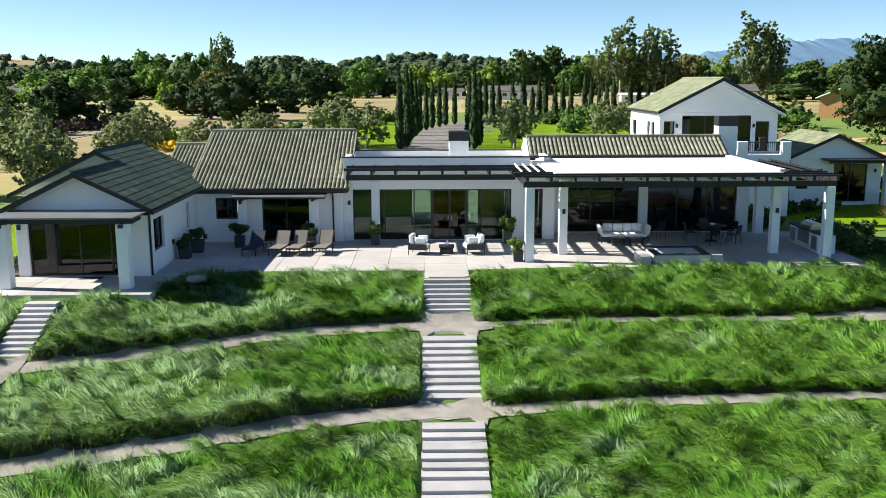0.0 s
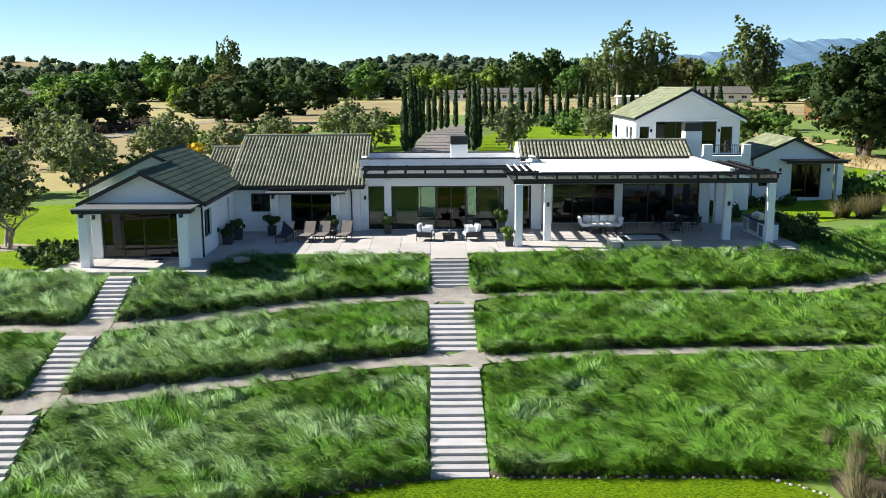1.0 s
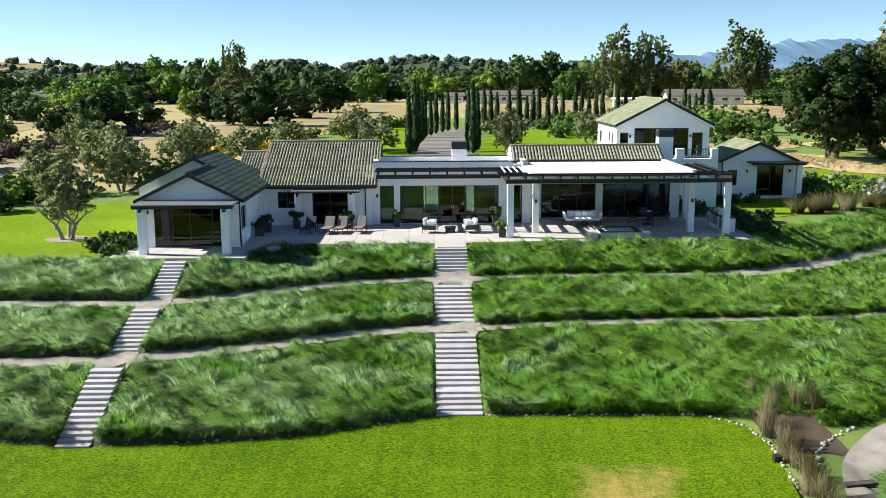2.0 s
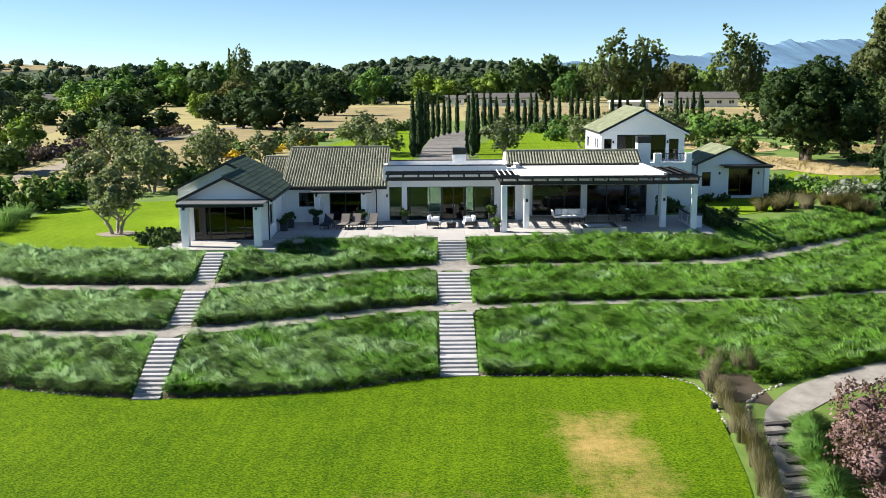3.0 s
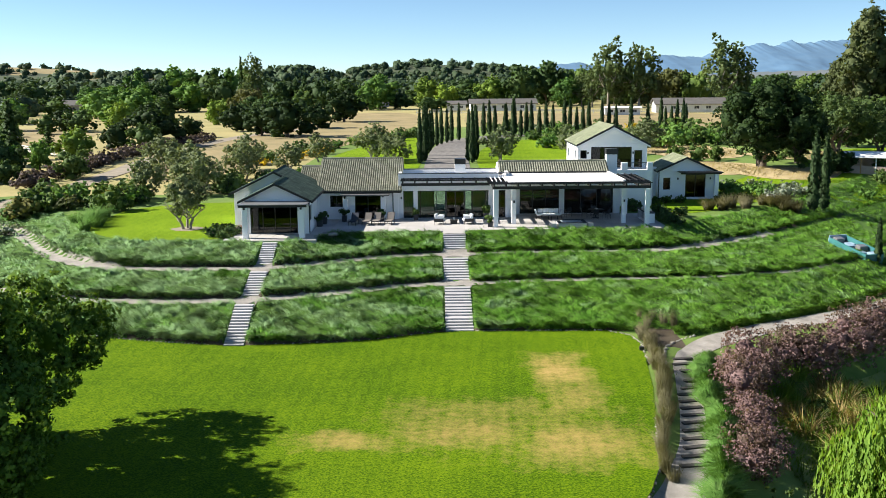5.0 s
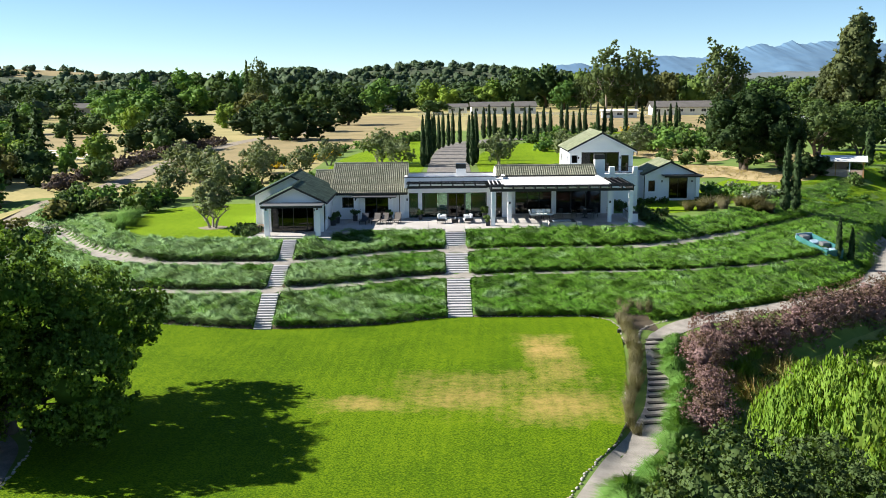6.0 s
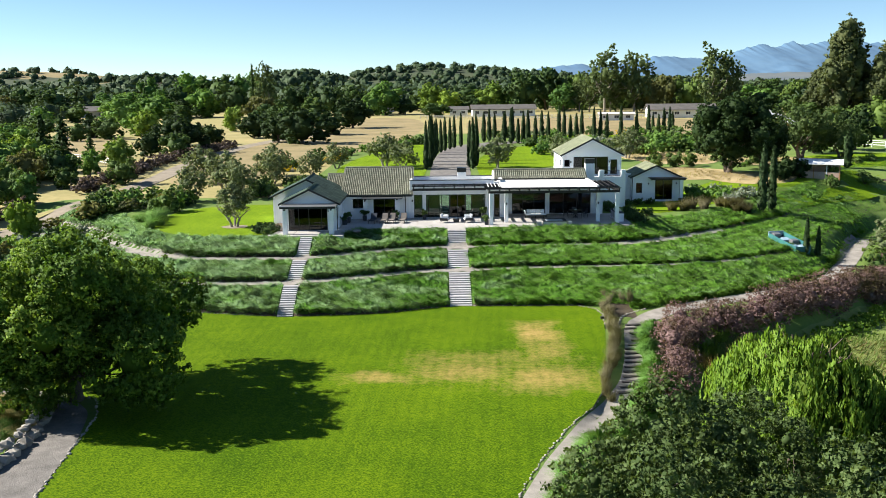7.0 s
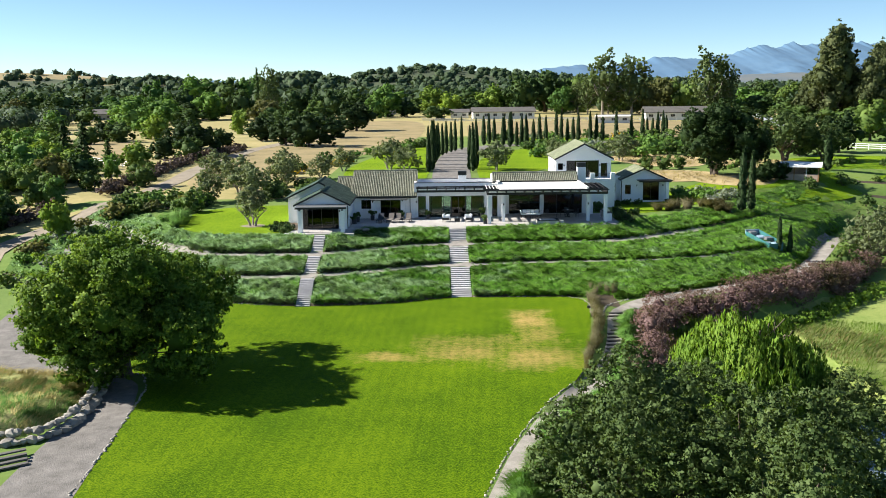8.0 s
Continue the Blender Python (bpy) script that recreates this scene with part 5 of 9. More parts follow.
# tiled strip behind the white roof
RY0, RZ0, RY1, RZ1 = 46.7, 3.68, 48.15, 4.42
tr_ = part("roof", Build().prism([(RY0, RZ0), (RY1, RZ1), (2 * RY1 - RY0, RZ0), (2 * RY1 - RY0, RZ0 - 0.12), (RY0, RZ0 - 0.12)], "x", 4.15, 13.75), DARKWOOD, house, "low mossy barrel-tiled roof strip")
part("roof_tiles", barrel_mesh("roof_tiles", 4.15, 13.75, RY0, RZ0, RY1, RZ1 + 0.02, 46, 4, BARREL), None, tr_)["kind"] = "stuff"
rt = Build()
for i in range(26):
    x = 4.15 + i * 0.369
    rt.tube([(x, RY1, RZ1 + 0.07), (x + 0.4, RY1, RZ1 + 0.08)], [0.12, 0.10], 8)
part("ridge_tiles", rt, BARREL, tr_)["kind"] = "stuff"
part("gable", Build().prism([(RY0 - 0.05, 3.4), (RY1, 3.4), (2 * RY1 - RY0, 3.4), (2 * RY1 - RY0, RZ0), (RY1, RZ1 + 0.02), (RY0 - 0.05, RZ0)], "x", 4.02, 4.14), STUCCO, house)

# -- two-storey part with balcony
UPW = [(13.41, 17.28, 3.3, 5.28), (12.39, 12.99, 4.19, 4.97), (17.53, 18.3, 3.3, 4.95)]
wall_part("wall", "x", 53.8, 54.08, 12.15, 18.75, -0.2, 5.46, UPW)
wall_part("wall", "y", 12.15, 12.43, 54.082, 61.0, -0.2, 5.46, [(54.97, 55.75, 4.1, 4.88), (56.1, 56.75, 4.1, 4.88), (59.6, 60.6, 3.9, 4.8)])
wall_part("wall", "y", 18.47, 18.75, 54.082, 61.0, -0.2, 5.46)
wall_part("wall", "x", 61.0, 61.28, 12.15, 18.75, -0.2, 5.46)
UPX, UPZ = 15.45, 7.30
for y0 in (53.802, 61.002):
    part("gable", Build().prism([(12.15, 5.462), (18.75, 5.462), (UPX, 7.15)], "y", y0, y0 + 0.268), STUCCO, house)
slope = (UPZ - 5.50) / (18.95 - UPX)
ur = part("roof", Build().prism([(11.95, 5.50), (UPX, UPZ), (18.95, 5.50), (18.95, 5.38), (UPX, UPZ - 0.13), (11.95, 5.38)], "y", 53.3, 61.5), DARKWOOD, house, "moss-green tiled gable roof")
cu = math.hypot(1, slope)
flat_tiles("west_roof_tiles", (0, 1, 0), (1, 0, slope), (11.95, 0, 5.50), 0.34, 0.36, lambda b: (53.32, 61.5) if b < 3.5 * cu - 0.05 else None, ur, None, MOSSTILE)
flat_tiles("east_roof_tiles", (0, 1, 0), (-1, 0, slope), (18.95, 0, 5.50), 0.34, 0.36, lambda b: (53.32, 61.5) if b < 3.5 * cu - 0.05 else None, ur, None, MOSSTILE)
part("ridge_cap", Build().prism([(UPX - 0.15, UPZ), (UPX, UPZ + 0.10), (UPX + 0.15, UPZ)], "y", 53.3, 61.5), MOSSTILE, ur)
for s in (-1, 1):
    e = UPX + s * 3.52
    part("barge_board", Build().prism([(UPX, UPZ + 0.06), (e, 5.56), (e, 5.37), (UPX, UPZ - 0.13)], "y", 53.24, 53.298), DARKWOOD, ur)
    part("white_barge_board", Build().prism([(UPX, UPZ - 0.135), (e, 5.365), (e, 5.21), (UPX, UPZ - 0.30)], "y", 53.25, 53.296), STUCCO, ur)
    e = UPX + s * 3.3
    part("soffit", Build().prism([(UPX, UPZ - 0.14), (e, 5.46), (e, 5.34), (UPX, UPZ - 0.30)], "y", 53.3, 53.79), STUCCO, ur)
part("roof_light", Build().box(UPX - 0.06, UPX + 0.06, 53.34, 53.42, 6.86, 7.0), STUCCO, ur)
glazing("glass_door", "x", 53.94, 13.41, 17.28, 3.3, 5.28, (14.7, 15.98), (), 0.06)
glazing("window", "x", 53.94, 12.39, 12.99, 4.19, 4.97)
glazing("glass_door", "x", 53.94, 17.53, 18.3, 3.3, 4.95)
glazing("window", "y", 12.29, 54.97, 55.75, 4.1, 4.88)
glazing("window", "y", 12.29, 56.1, 56.75, 4.1, 4.88)
glazing("window", "y", 12.29, 59.6, 60.6, 3.9, 4.8)
part("balcony_floor", Build().box(12.2, 18.9, 52.0, 53.79, 3.06, 3.24), STUCCO, house)
wall_part("wall", "x", 52.0, 52.28, 14.45, 18.9, -0.2, 3.05)
wall_part("wall", "y", 18.62, 18.9, 52.282, 53.79, -0.2, 3.05)
for a, b_ in ((15.98, 16.55), (18.42, 18.9)):
    part("balcony_post", Build().box(a, b_, 52.0, 52.4, 3.242, 3.95), STUCCO, house, bevel=0.015)
rl = part("railing", Build().box(16.55, 18.42, 52.15, 52.2, 3.88, 3.93).box(16.55, 18.42, 52.15, 52.2, 3.30, 3.34), BLACKMETAL, house, "black metal balcony railing")
for i in range(17):
    x = 16.63 + i * 0.108
    part("baluster", Build().box(x - 0.01, x + 0.01, 52.165, 52.185, 3.34, 3.88), BLACKMETAL, rl)
part("railing", Build().box(15.05, 15.98, 52.15, 52.2, 3.88, 3.93).box(15.05, 15.98, 52.15, 52.2, 3.30, 3.34), BLACKMETAL, house)
c2 = part("chimney", Build().box(14.02, 15.0, 49.2, 50.0, 3.2, 4.93), STUCCO, house, "white stucco chimney", bevel=0.015)
part("chimney_cap", Build().box(14.0, 15.02, 49.18, 50.02, 4.935, 5.43), BLACKMETAL, c2, "black metal chimney cap")
for x in (13.1, 17.4):
    part("wall_lamp", Build().box(x - 0.06, x + 0.06, 53.7, 53.79, 4.62, 4.82), BLACKMETAL, house)

# -- annex with its own small gable
wall_part("wall", "x", 56.2, 56.48, 20.6, 26.0, -0.2, 2.68, [(20.98, 21.69, 0.87, 2.04), (23.17, 25.15, 0.1, 2.35)])
wall_part("wall", "y", 20.6, 20.88, 56.482, 61.5, -0.2, 2.68)
wall_part("wall", "y", 25.72, 26.0, 56.482, 61.5, -0.2, 2.68)
wall_part("wall", "x", 61.5, 61.78, 20.6, 26.0, -0.2, 2.68)
ANX, ANZ = 23.2, 4.05
asl = (ANZ - 2.66) / (26.25 - ANX)
for y0 in (56.202, 61.502):
    part("gable", Build().prism([(20.6, 2.682), (26.0, 2.682), (ANX, 3.92)], "y", y0, y0 + 0.268), STUCCO, house)
ar = part("roof", Build().prism([(20.3, 2.72), (ANX, ANZ), (26.25, 2.66), (26.25, 2.54), (ANX, ANZ - 0.13), (20.3, 2.60)], "y", 55.9, 62.0), DARKWOOD, house, "moss-green tiled annex roof")
flat_tiles("west_roof_tiles", (0, 1, 0), (1, 0, (ANZ - 2.72) / 2.9), (20.3, 0, 2.72), 0.34, 0.36, lambda b: (55.95, 62.0) if b < 3.1 else None, ar, None, MOSSTILE)
flat_tiles("east_roof_tiles", (0, 1, 0), (-1, 0, asl), (26.25, 0, 2.66), 0.34, 0.36, lambda b: (55.95, 62.0) if b < 3.25 else None, ar, None, MOSSTILE)
for e, ze_ in ((20.25, 2.70), (26.3, 2.64)):
    part("barge_board", Build().prism([(ANX, ANZ + 0.06), (e, ze_ + 0.06), (e, ze_ - 0.13), (ANX, ANZ - 0.13)], "y", 55.84, 55.898), DARKWOOD, ar)
ac = part("canopy", Build().box(22.35, 26.5, 54.9, 56.19, 2.60, 2.68), DARKWOOD, house, "flat dark door canopy", bevel=0.008)
part("canopy_beam", Build().box(22.45, 26.4, 55.1, 55.25, 2.46, 2.597), DARKWOOD, ac)
for x in (25.9,):
    part("pier", Build().box(x - 0.2, x + 0.2, 55.0, 55.4, 0, 2.45), STUCCO, house, bevel=0.015)
glazing("window", "x", 56.3, 20.98, 21.69, 0.87, 2.04)
glazing("glass_door", "x", 56.3, 23.17, 25.15, 0.1, 2.35, (24.16,))
part("downpipe", Build().tube([(20.52, 56.12, 2.6), (20.52, 56.12, 0.0)], [0.045, 0.045], 8), BLACKMETAL, house)
wall_part("wall", "x", 57.4, 57.68, 18.752, 20.598, -0.2, 3.0, [(19.4, 20.0, 0.9, 2.1)])
glazing("window", "x", 57.5, 19.4, 20.0, 0.9, 2.1)
part("flat_roof", Build().box(18.752, 20.598, 57.69, 61.0, 2.8, 2.9), ROOFWHITE, house)

# -- rooms behind the glass; their dimness is put into the grey plaster colour
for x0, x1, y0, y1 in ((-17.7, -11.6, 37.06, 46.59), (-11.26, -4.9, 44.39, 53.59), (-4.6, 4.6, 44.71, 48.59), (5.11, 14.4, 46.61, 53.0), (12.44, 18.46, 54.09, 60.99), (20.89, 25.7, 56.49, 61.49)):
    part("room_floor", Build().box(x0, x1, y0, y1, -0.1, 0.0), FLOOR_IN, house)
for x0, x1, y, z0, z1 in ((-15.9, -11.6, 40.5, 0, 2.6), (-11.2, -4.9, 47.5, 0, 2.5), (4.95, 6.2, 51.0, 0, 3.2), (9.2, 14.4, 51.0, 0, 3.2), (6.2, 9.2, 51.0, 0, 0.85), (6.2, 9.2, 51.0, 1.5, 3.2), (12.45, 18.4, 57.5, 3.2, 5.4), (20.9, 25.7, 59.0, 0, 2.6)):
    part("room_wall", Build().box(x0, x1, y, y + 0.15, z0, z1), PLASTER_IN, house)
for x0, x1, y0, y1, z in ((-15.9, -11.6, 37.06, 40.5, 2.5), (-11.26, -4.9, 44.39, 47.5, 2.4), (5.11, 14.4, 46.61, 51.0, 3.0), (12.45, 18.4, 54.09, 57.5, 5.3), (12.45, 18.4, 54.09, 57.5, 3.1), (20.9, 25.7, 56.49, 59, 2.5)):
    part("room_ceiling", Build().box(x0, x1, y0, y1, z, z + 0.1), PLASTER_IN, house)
for x, z, y in ((-12.0, 1.9, 36.77), (-16.05, 1.9, 36.77), (-9.1, 1.95, 43.3), (-4.35, 1.75, 44.4), (4.97, 1.85, 40.58), (13.95, 1.85, 40.58), (22.4, 1.95, 56.2), (25.6, 1.95, 56.2)):
    part("wall_lamp", Build().box(x - 0.06, x + 0.06, y - 0.09, y - 0.002, z - 0.1, z + 0.1), BLACKMETAL, house)

# ---------------------------------------------------------------- terrace furniture


def lounger(cloth, label):
    root = thing("sun_lounger", label, "sun lounger", group="sun loungers")
    fr = Build()
    for s in (-0.29, 0.29):
        fr.box(s - 0.02, s + 0.02, -0.9, 0.45, 0.28, 0.33)
    fr.box(-0.27, 0.27, -0.9, -0.86, 0.28, 0.33)
    part("frame", fr, BLACKMETAL, root)
    for sx in (-0.29, 0.29):
        for y in (-0.82, 0.3):
            part("leg", Build().box(sx - 0.02, sx + 0.02, y - 0.02, y + 0.02, 0, 0.28), BLACKMETAL, root)
    part("seat", Build().box(-0.27, 0.27, -0.86, 0.22, 0.325, 0.345), cloth, root)
    back = Build()
    back.prism([(0.22, 0.325), (0.62, 0.86), (0.60, 0.875), (0.20, 0.345)], "x", -0.27, 0.27)
    part("backrest", back, cloth, root)
    bf = Build()
    for s in (-0.29, 0.29):
        bf.prism([(0.22, 0.31), (0.63, 0.86), (0.60, 0.885), (0.19, 0.345)], "x", s - 0.018, s + 0.018)
    part("backrest_frame", bf, BLACKMETAL, root)
    return root


for i, (x, y, c, l) in enumerate(((-8.15, 41.35, NAVY, "dark blue sling sun lounger with a raised back"), (-7.05, 41.35, SLING, "taupe sling sun lounger with a raised back"), (-6.3, 41.4, SLING, "taupe sling sun lounger with a raised back"), (-5.2, 41.45, SLING, "taupe sling sun lounger with a raised back"))):
    lo = lounger(c, l)
    lo.matrix_basis = pose(x, y, 0, 0, 0, -8)


def side_table(x, y):
    root = thing("side_table", "small round black metal side table", "table", (x, y, 0), "side tables")
    part("tabletop", Build().lathe([(0.02, 0.42), (0.2, 0.42), (0.21, 0.44), (0.2, 0.455), (0.02, 0.455)]), BLACKMETAL, root)
    for k in range(3):
        t = k * 2.094
        part("leg", Build().tube([(0.17 * math.cos(t), 0.17 * math.sin(t), 0), (0.15 * math.cos(t), 0.15 * math.sin(t), 0.42)], [0.012, 0.012], 6), BLACKMETAL, root)


side_table(-7.62, 41.5)
side_table(-5.72, 41.6)


def planter(x, y, w, h, seed, mat, label, leaf_r=0.4):
    root = thing("potted_plant", label, "potted plant", (x, y, 0), "potted plants")
    b = Build()
    t = w * 0.86
    b.v = [(-t / 2, -t / 2, 0), (t / 2, -t / 2, 0), (t / 2, t / 2, 0), (-t / 2, t / 2, 0), (-w / 2, -w / 2, h), (w / 2, -w / 2, h), (w / 2, w / 2, h), (-w / 2, w / 2, h)]
    b.f = [(0, 3, 2, 1), (4, 5, 6, 7), (0, 1, 5, 4), (1, 2, 6, 5), (2, 3, 7, 6), (3, 0, 4, 7)]
    part("pot", b, POT, root, "square charcoal pot", bevel=0.015)
    rng = np.random.default_rng(seed)
    blobs = np.array([(rng.normal(0, leaf_r * 0.42), rng.normal(0, leaf_r * 0.42), h + leaf_r * rng.uniform(0.1, 1.1), leaf_r * rng.uniform(0.28, 0.46)) for _ in range(13)])
    n = 2000
    d = rng.normal(0, 1, (n, 3))
    d /= np.linalg.norm(d, axis=1)[:, None]
    pick = blobs[rng.integers(0, len(blobs), n)]
    reach = 0.45 + 0.55 * rng.random(n) + (rng.random(n) < 0.10) * rng.random(n) * 0.7
    P = pick[:, :3] + d * (pick[:, 3] * reach)[:, None]
    a = np.cross(d, rng.normal(0, 1, (n, 3)))
    a /= np.linalg.norm(a, axis=1)[:, None]
    q = np.cross(d, a)
    vs = np.stack([P - q * 0.06, P + a * 0.026, P + q * 0.06, P - a * 0.026], 1).reshape(-1, 3)
    part("foliage", raw_mesh("foliage", vs, np.arange(n * 4).reshape(n, 4), mat), None, root)
    for k in range(4):
        x1, y1 = rng.normal(0, leaf_r * 0.3, 2)
        part("stem", Build().tube([(x1 * 0.2, y1 * 0.2, h - 0.05), (x1, y1, h + leaf_r * 0.8)], [0.018, 0.008], 5), BARK, root)


planter(-10.85, 40.3, 0.5, 0.5, 1, LEAF_OAK, "dark leafy bush in a charcoal pot by the wall", 0.38)
planter(-10.65, 41.6, 0.5, 0.55, 2, LEAF_OAK, "dark leafy bush in a charcoal pot by the wall", 0.38)
planter(-9.1, 42.8, 0.42, 0.5, 3, LEAF_OAK, "leafy shrub in a charcoal pot by the door", 0.48)
planter(-5.95, 42.9, 0.42, 0.5, 4, LEAF_OAK, "leafy shrub in a charcoal pot by the door", 0.38)
planter(-3.1, 43.2, 0.4, 0.5, 5, LEAF_BUSH, "leafy shrub in a charcoal pot by the glass wall", 0.38)
planter(2.85, 43.4, 0.42, 0.55, 6, LEAF_OAK, "dark shrub in a charcoal pot by the glass wall", 0.51)
planter(2.95, 39.3, 0.42, 0.45, 7, LEAF_BUSH, "sprawling shrub in a charcoal pot by the column", 0.44)


def lounge_chair(x, y, rz):
    root = thing("lounge_chair", "black framed lounge chair with white cushions", "armchair", (x, y, 0), "lounge chairs")
    root.scale = (0.9, 0.9, 0.9)
    root.rotation_euler = (0, 0, radians(rz))
    fr = Build()
    fr.box(-0.44, 0.44, 0.40, 0.445, 0.24, 0.60).box(-0.445, -0.40, -0.44, 0.40, 0.24, 0.52).box(0.40, 0.445, -0.44, 0.40, 0.24, 0.52).box(-0.40, 0.40, -0.44, 0.40, 0.24, 0.29)
    part("frame", fr, BLACKMETAL, root, bevel=0.008)
    for sx in (-0.42, 0.42):
        for sy in (-0.42, 0.42):
            part("leg", Build().box(sx - 0.016, sx + 0.016, sy - 0.016, sy + 0.016, 0, 0.24), BLACKMETAL, root)
    part("seat_cushion", Build().box(-0.39, 0.39, -0.45, 0.24, 0.295, 0.48), CUSHION, root, bevel=0.05)
    part("back_cushion", Build().prism([(0.16, 0.485), (0.385, 0.485), (0.44, 0.93), (0.27, 0.95)], "x", -0.38, 0.38), CUSHION, root, bevel=0.05)
    for s in (-1, 1):
        part("arm_cushion", Build().obox(pose(s * 0.31, -0.12, 0.66, 0, s * 12, 0), 0.14, 0.50, 0.36), CUSHION, root, bevel=0.05)


lounge_chair(-1.10, 41.0, 78)
lounge_chair(1.22, 41.0, 282)
ct = thing("coffee_table", "low dark square coffee table", "table", (0.06, 41.1, 0))
part("tabletop", Build().box(-0.32, 0.32, -0.3, 0.3, 0.26, 0.33), DARKWOOD, ct, bevel=0.01)
part("base", Build().box(-0.28, 0.28, -0.26, 0.26, 0.0, 0.22), DARKWOOD, ct)
part("top_support", Build().box(-0.2, 0.2, -0.2, 0.2, 0.22, 0.26), DARKWOOD, ct)
vs_ = thing("vase", "small white vase on the coffee table", "vase", (0.08, 41.1, 0.33))
part("body", Build().lathe([(0.03, 0), (0.06, 0.02), (0.075, 0.08), (0.05, 0.15), (0.035, 0.2), (0.04, 0.22)], sides=12), CUSHION, vs_, smooth=True)

so = thing("sofa", "white cushioned outdoor sofa on black legs", "sofa", (8.15, 43.6, 0))
part("frame", Build().box(-1.1, 1.1, -0.4, 0.4, 0.22, 0.28), BLACKMETAL, so)
for sx in (-1.05, 0, 1.05):
    for sy in (-0.36, 0.36):
        part("leg", Build().box(sx - 0.02, sx + 0.02, sy - 0.02, sy + 0.02, 0, 0.22), BLACKMETAL, so)
for i in range(2):
    part("seat_cushion", Build().box(-1.02 + i * 1.02, -0.01 + i * 1.02, -0.4, 0.25, 0.285, 0.44), CUSHION, so, bevel=0.045)
for i in range(4):
    part("back_cushion", Build().box(-0.9 + i * 0.45, -0.47 + i * 0.45, 0.18, 0.36, 0.44, 0.82), CUSHION, so, bevel=0.05)
for s in (-1, 1):
    ab = Build()
    ab.obox(pose(s * 1.08, 0, 0.58, 0, s * 14, 0), 0.14, 0.72, 0.42)
    part("arm_cushion", ab, CUSHION, so, bevel=0.05)
for x in (7.75, 8.55):
    tt = thing("side_table", "low black metal side table before the sofa", "table", (x, 42.75, 0), "low tables")
    part("tabletop", Build().box(-0.3, 0.3, -0.2, 0.2, 0.33, 0.36), BLACKMETAL, tt)
    for sx in (-0.27, 0.27):
        part("leg", Build().box(sx - 0.015, sx + 0.015, -0.18, 0.18, 0, 0.33), BLACKMETAL, tt)


def bistro_chair(x, y, rz):
    root = thing("dining_chair", "black metal dining chair with open arms", "chair", (x, y, 0), "dining chairs")
    root.rotation_euler = (0, 0, radians(rz))
    part("seat", Build().box(-0.23, 0.23, -0.22, 0.22, 0.42, 0.45), BLACKMETAL, root, bevel=0.01)
    part("backrest", Build().prism([(0.2, 0.5), (0.27, 0.86), (0.30, 0.86), (0.23, 0.5)], "x", -0.21, 0.21), BLACKMETAL, root)
    for sx in (-0.22, 0.22):
        for sy in (-0.2, 0.2):
            part("leg", Build().tube([(sx * 1.1, sy * 1.15, 0), (sx, sy, 0.42)], [0.012, 0.014], 6), BLACKMETAL, root)
        part("arm", Build().tube([(sx, -0.2, 0.42), (sx * 1.08, -0.18, 0.64), (sx * 1.08, 0.22, 0.66)], [0.012] * 3, 6), BLACKMETAL, root)


dt = thing("dining_table", "round black metal dining table in the shade", "table", (12.2, 43.7, 0))
part("tabletop", Build().lathe([(0.02, 0.71), (0.68, 0.71), (0.70, 0.725), (0.68, 0.74), (0.02, 0.74)], sides=24), BLACKMETAL, dt)
part("pedestal", Build().lathe([(0.3, 0), (0.28, 0.03), (0.06, 0.08), (0.05, 0.68), (0.2, 0.70)], sides=14), BLACKMETAL, dt)
bw = thing("bowl", "small white bowl on the dining table", "bowl", (12.2, 43.6, 0.745))
part("body", Build().lathe([(0.05, 0), (0.12, 0.05), (0.14, 0.1), (0.125, 0.1), (0.1, 0.05), (0.03, 0.015)], sides=14), CUSHION, bw, smooth=True)
for x, y, rz in ((11.2, 43.6, 90), (12.0, 42.75, 185), (13.0, 43.0, 225), (13.15, 44.0, 290), (12.2, 44.7, 0), (9.9, 44.2, 200)):
    bistro_chair(x, y, rz)

# raised spa with two concrete benches
sp = thing("spa", "raised concrete spa with dark coping and a pale cover", "spa", (0, 0, 0))
part("basin", wall_into(Build(), "x", 38.45, 38.7, 8.35, 10.6, -0.05, 0.36).box(8.35, 8.6, 38.702, 40.4, -0.05, 0.36).box(10.35, 10.6, 38.702, 40.4, -0.05, 0.36).box(8.602, 10.348, 40.15, 40.4, -0.05, 0.36), CONCRETE, sp)
part("coping", Build().box(8.33, 10.62, 38.43, 38.72, 0.362, 0.39).box(8.33, 8.62, 38.72, 40.13, 0.362, 0.39).box(10.33, 10.62, 38.72, 40.13, 0.362, 0.39).box(8.33, 10.62, 40.13, 40.42, 0.362, 0.39), POT, sp)
part("cover", Build().box(8.64, 10.31, 38.74, 40.11, -0.02, 0.36), SPACOVER, sp, "pale grey spa cover", bevel=0.02)
for x, y, l, h in ((7.95, 38.9, 1.2, 0.36), (10.92, 39.25, 1.25, 0.34)):
    bn = solo("bench", Build().box(x - 0.22, x + 0.22, y - l / 2, y + l / 2, 0, h), CONCRETE, "pale board-marked concrete bench beside the spa", "bench", group="spa benches", bevel=0.015)

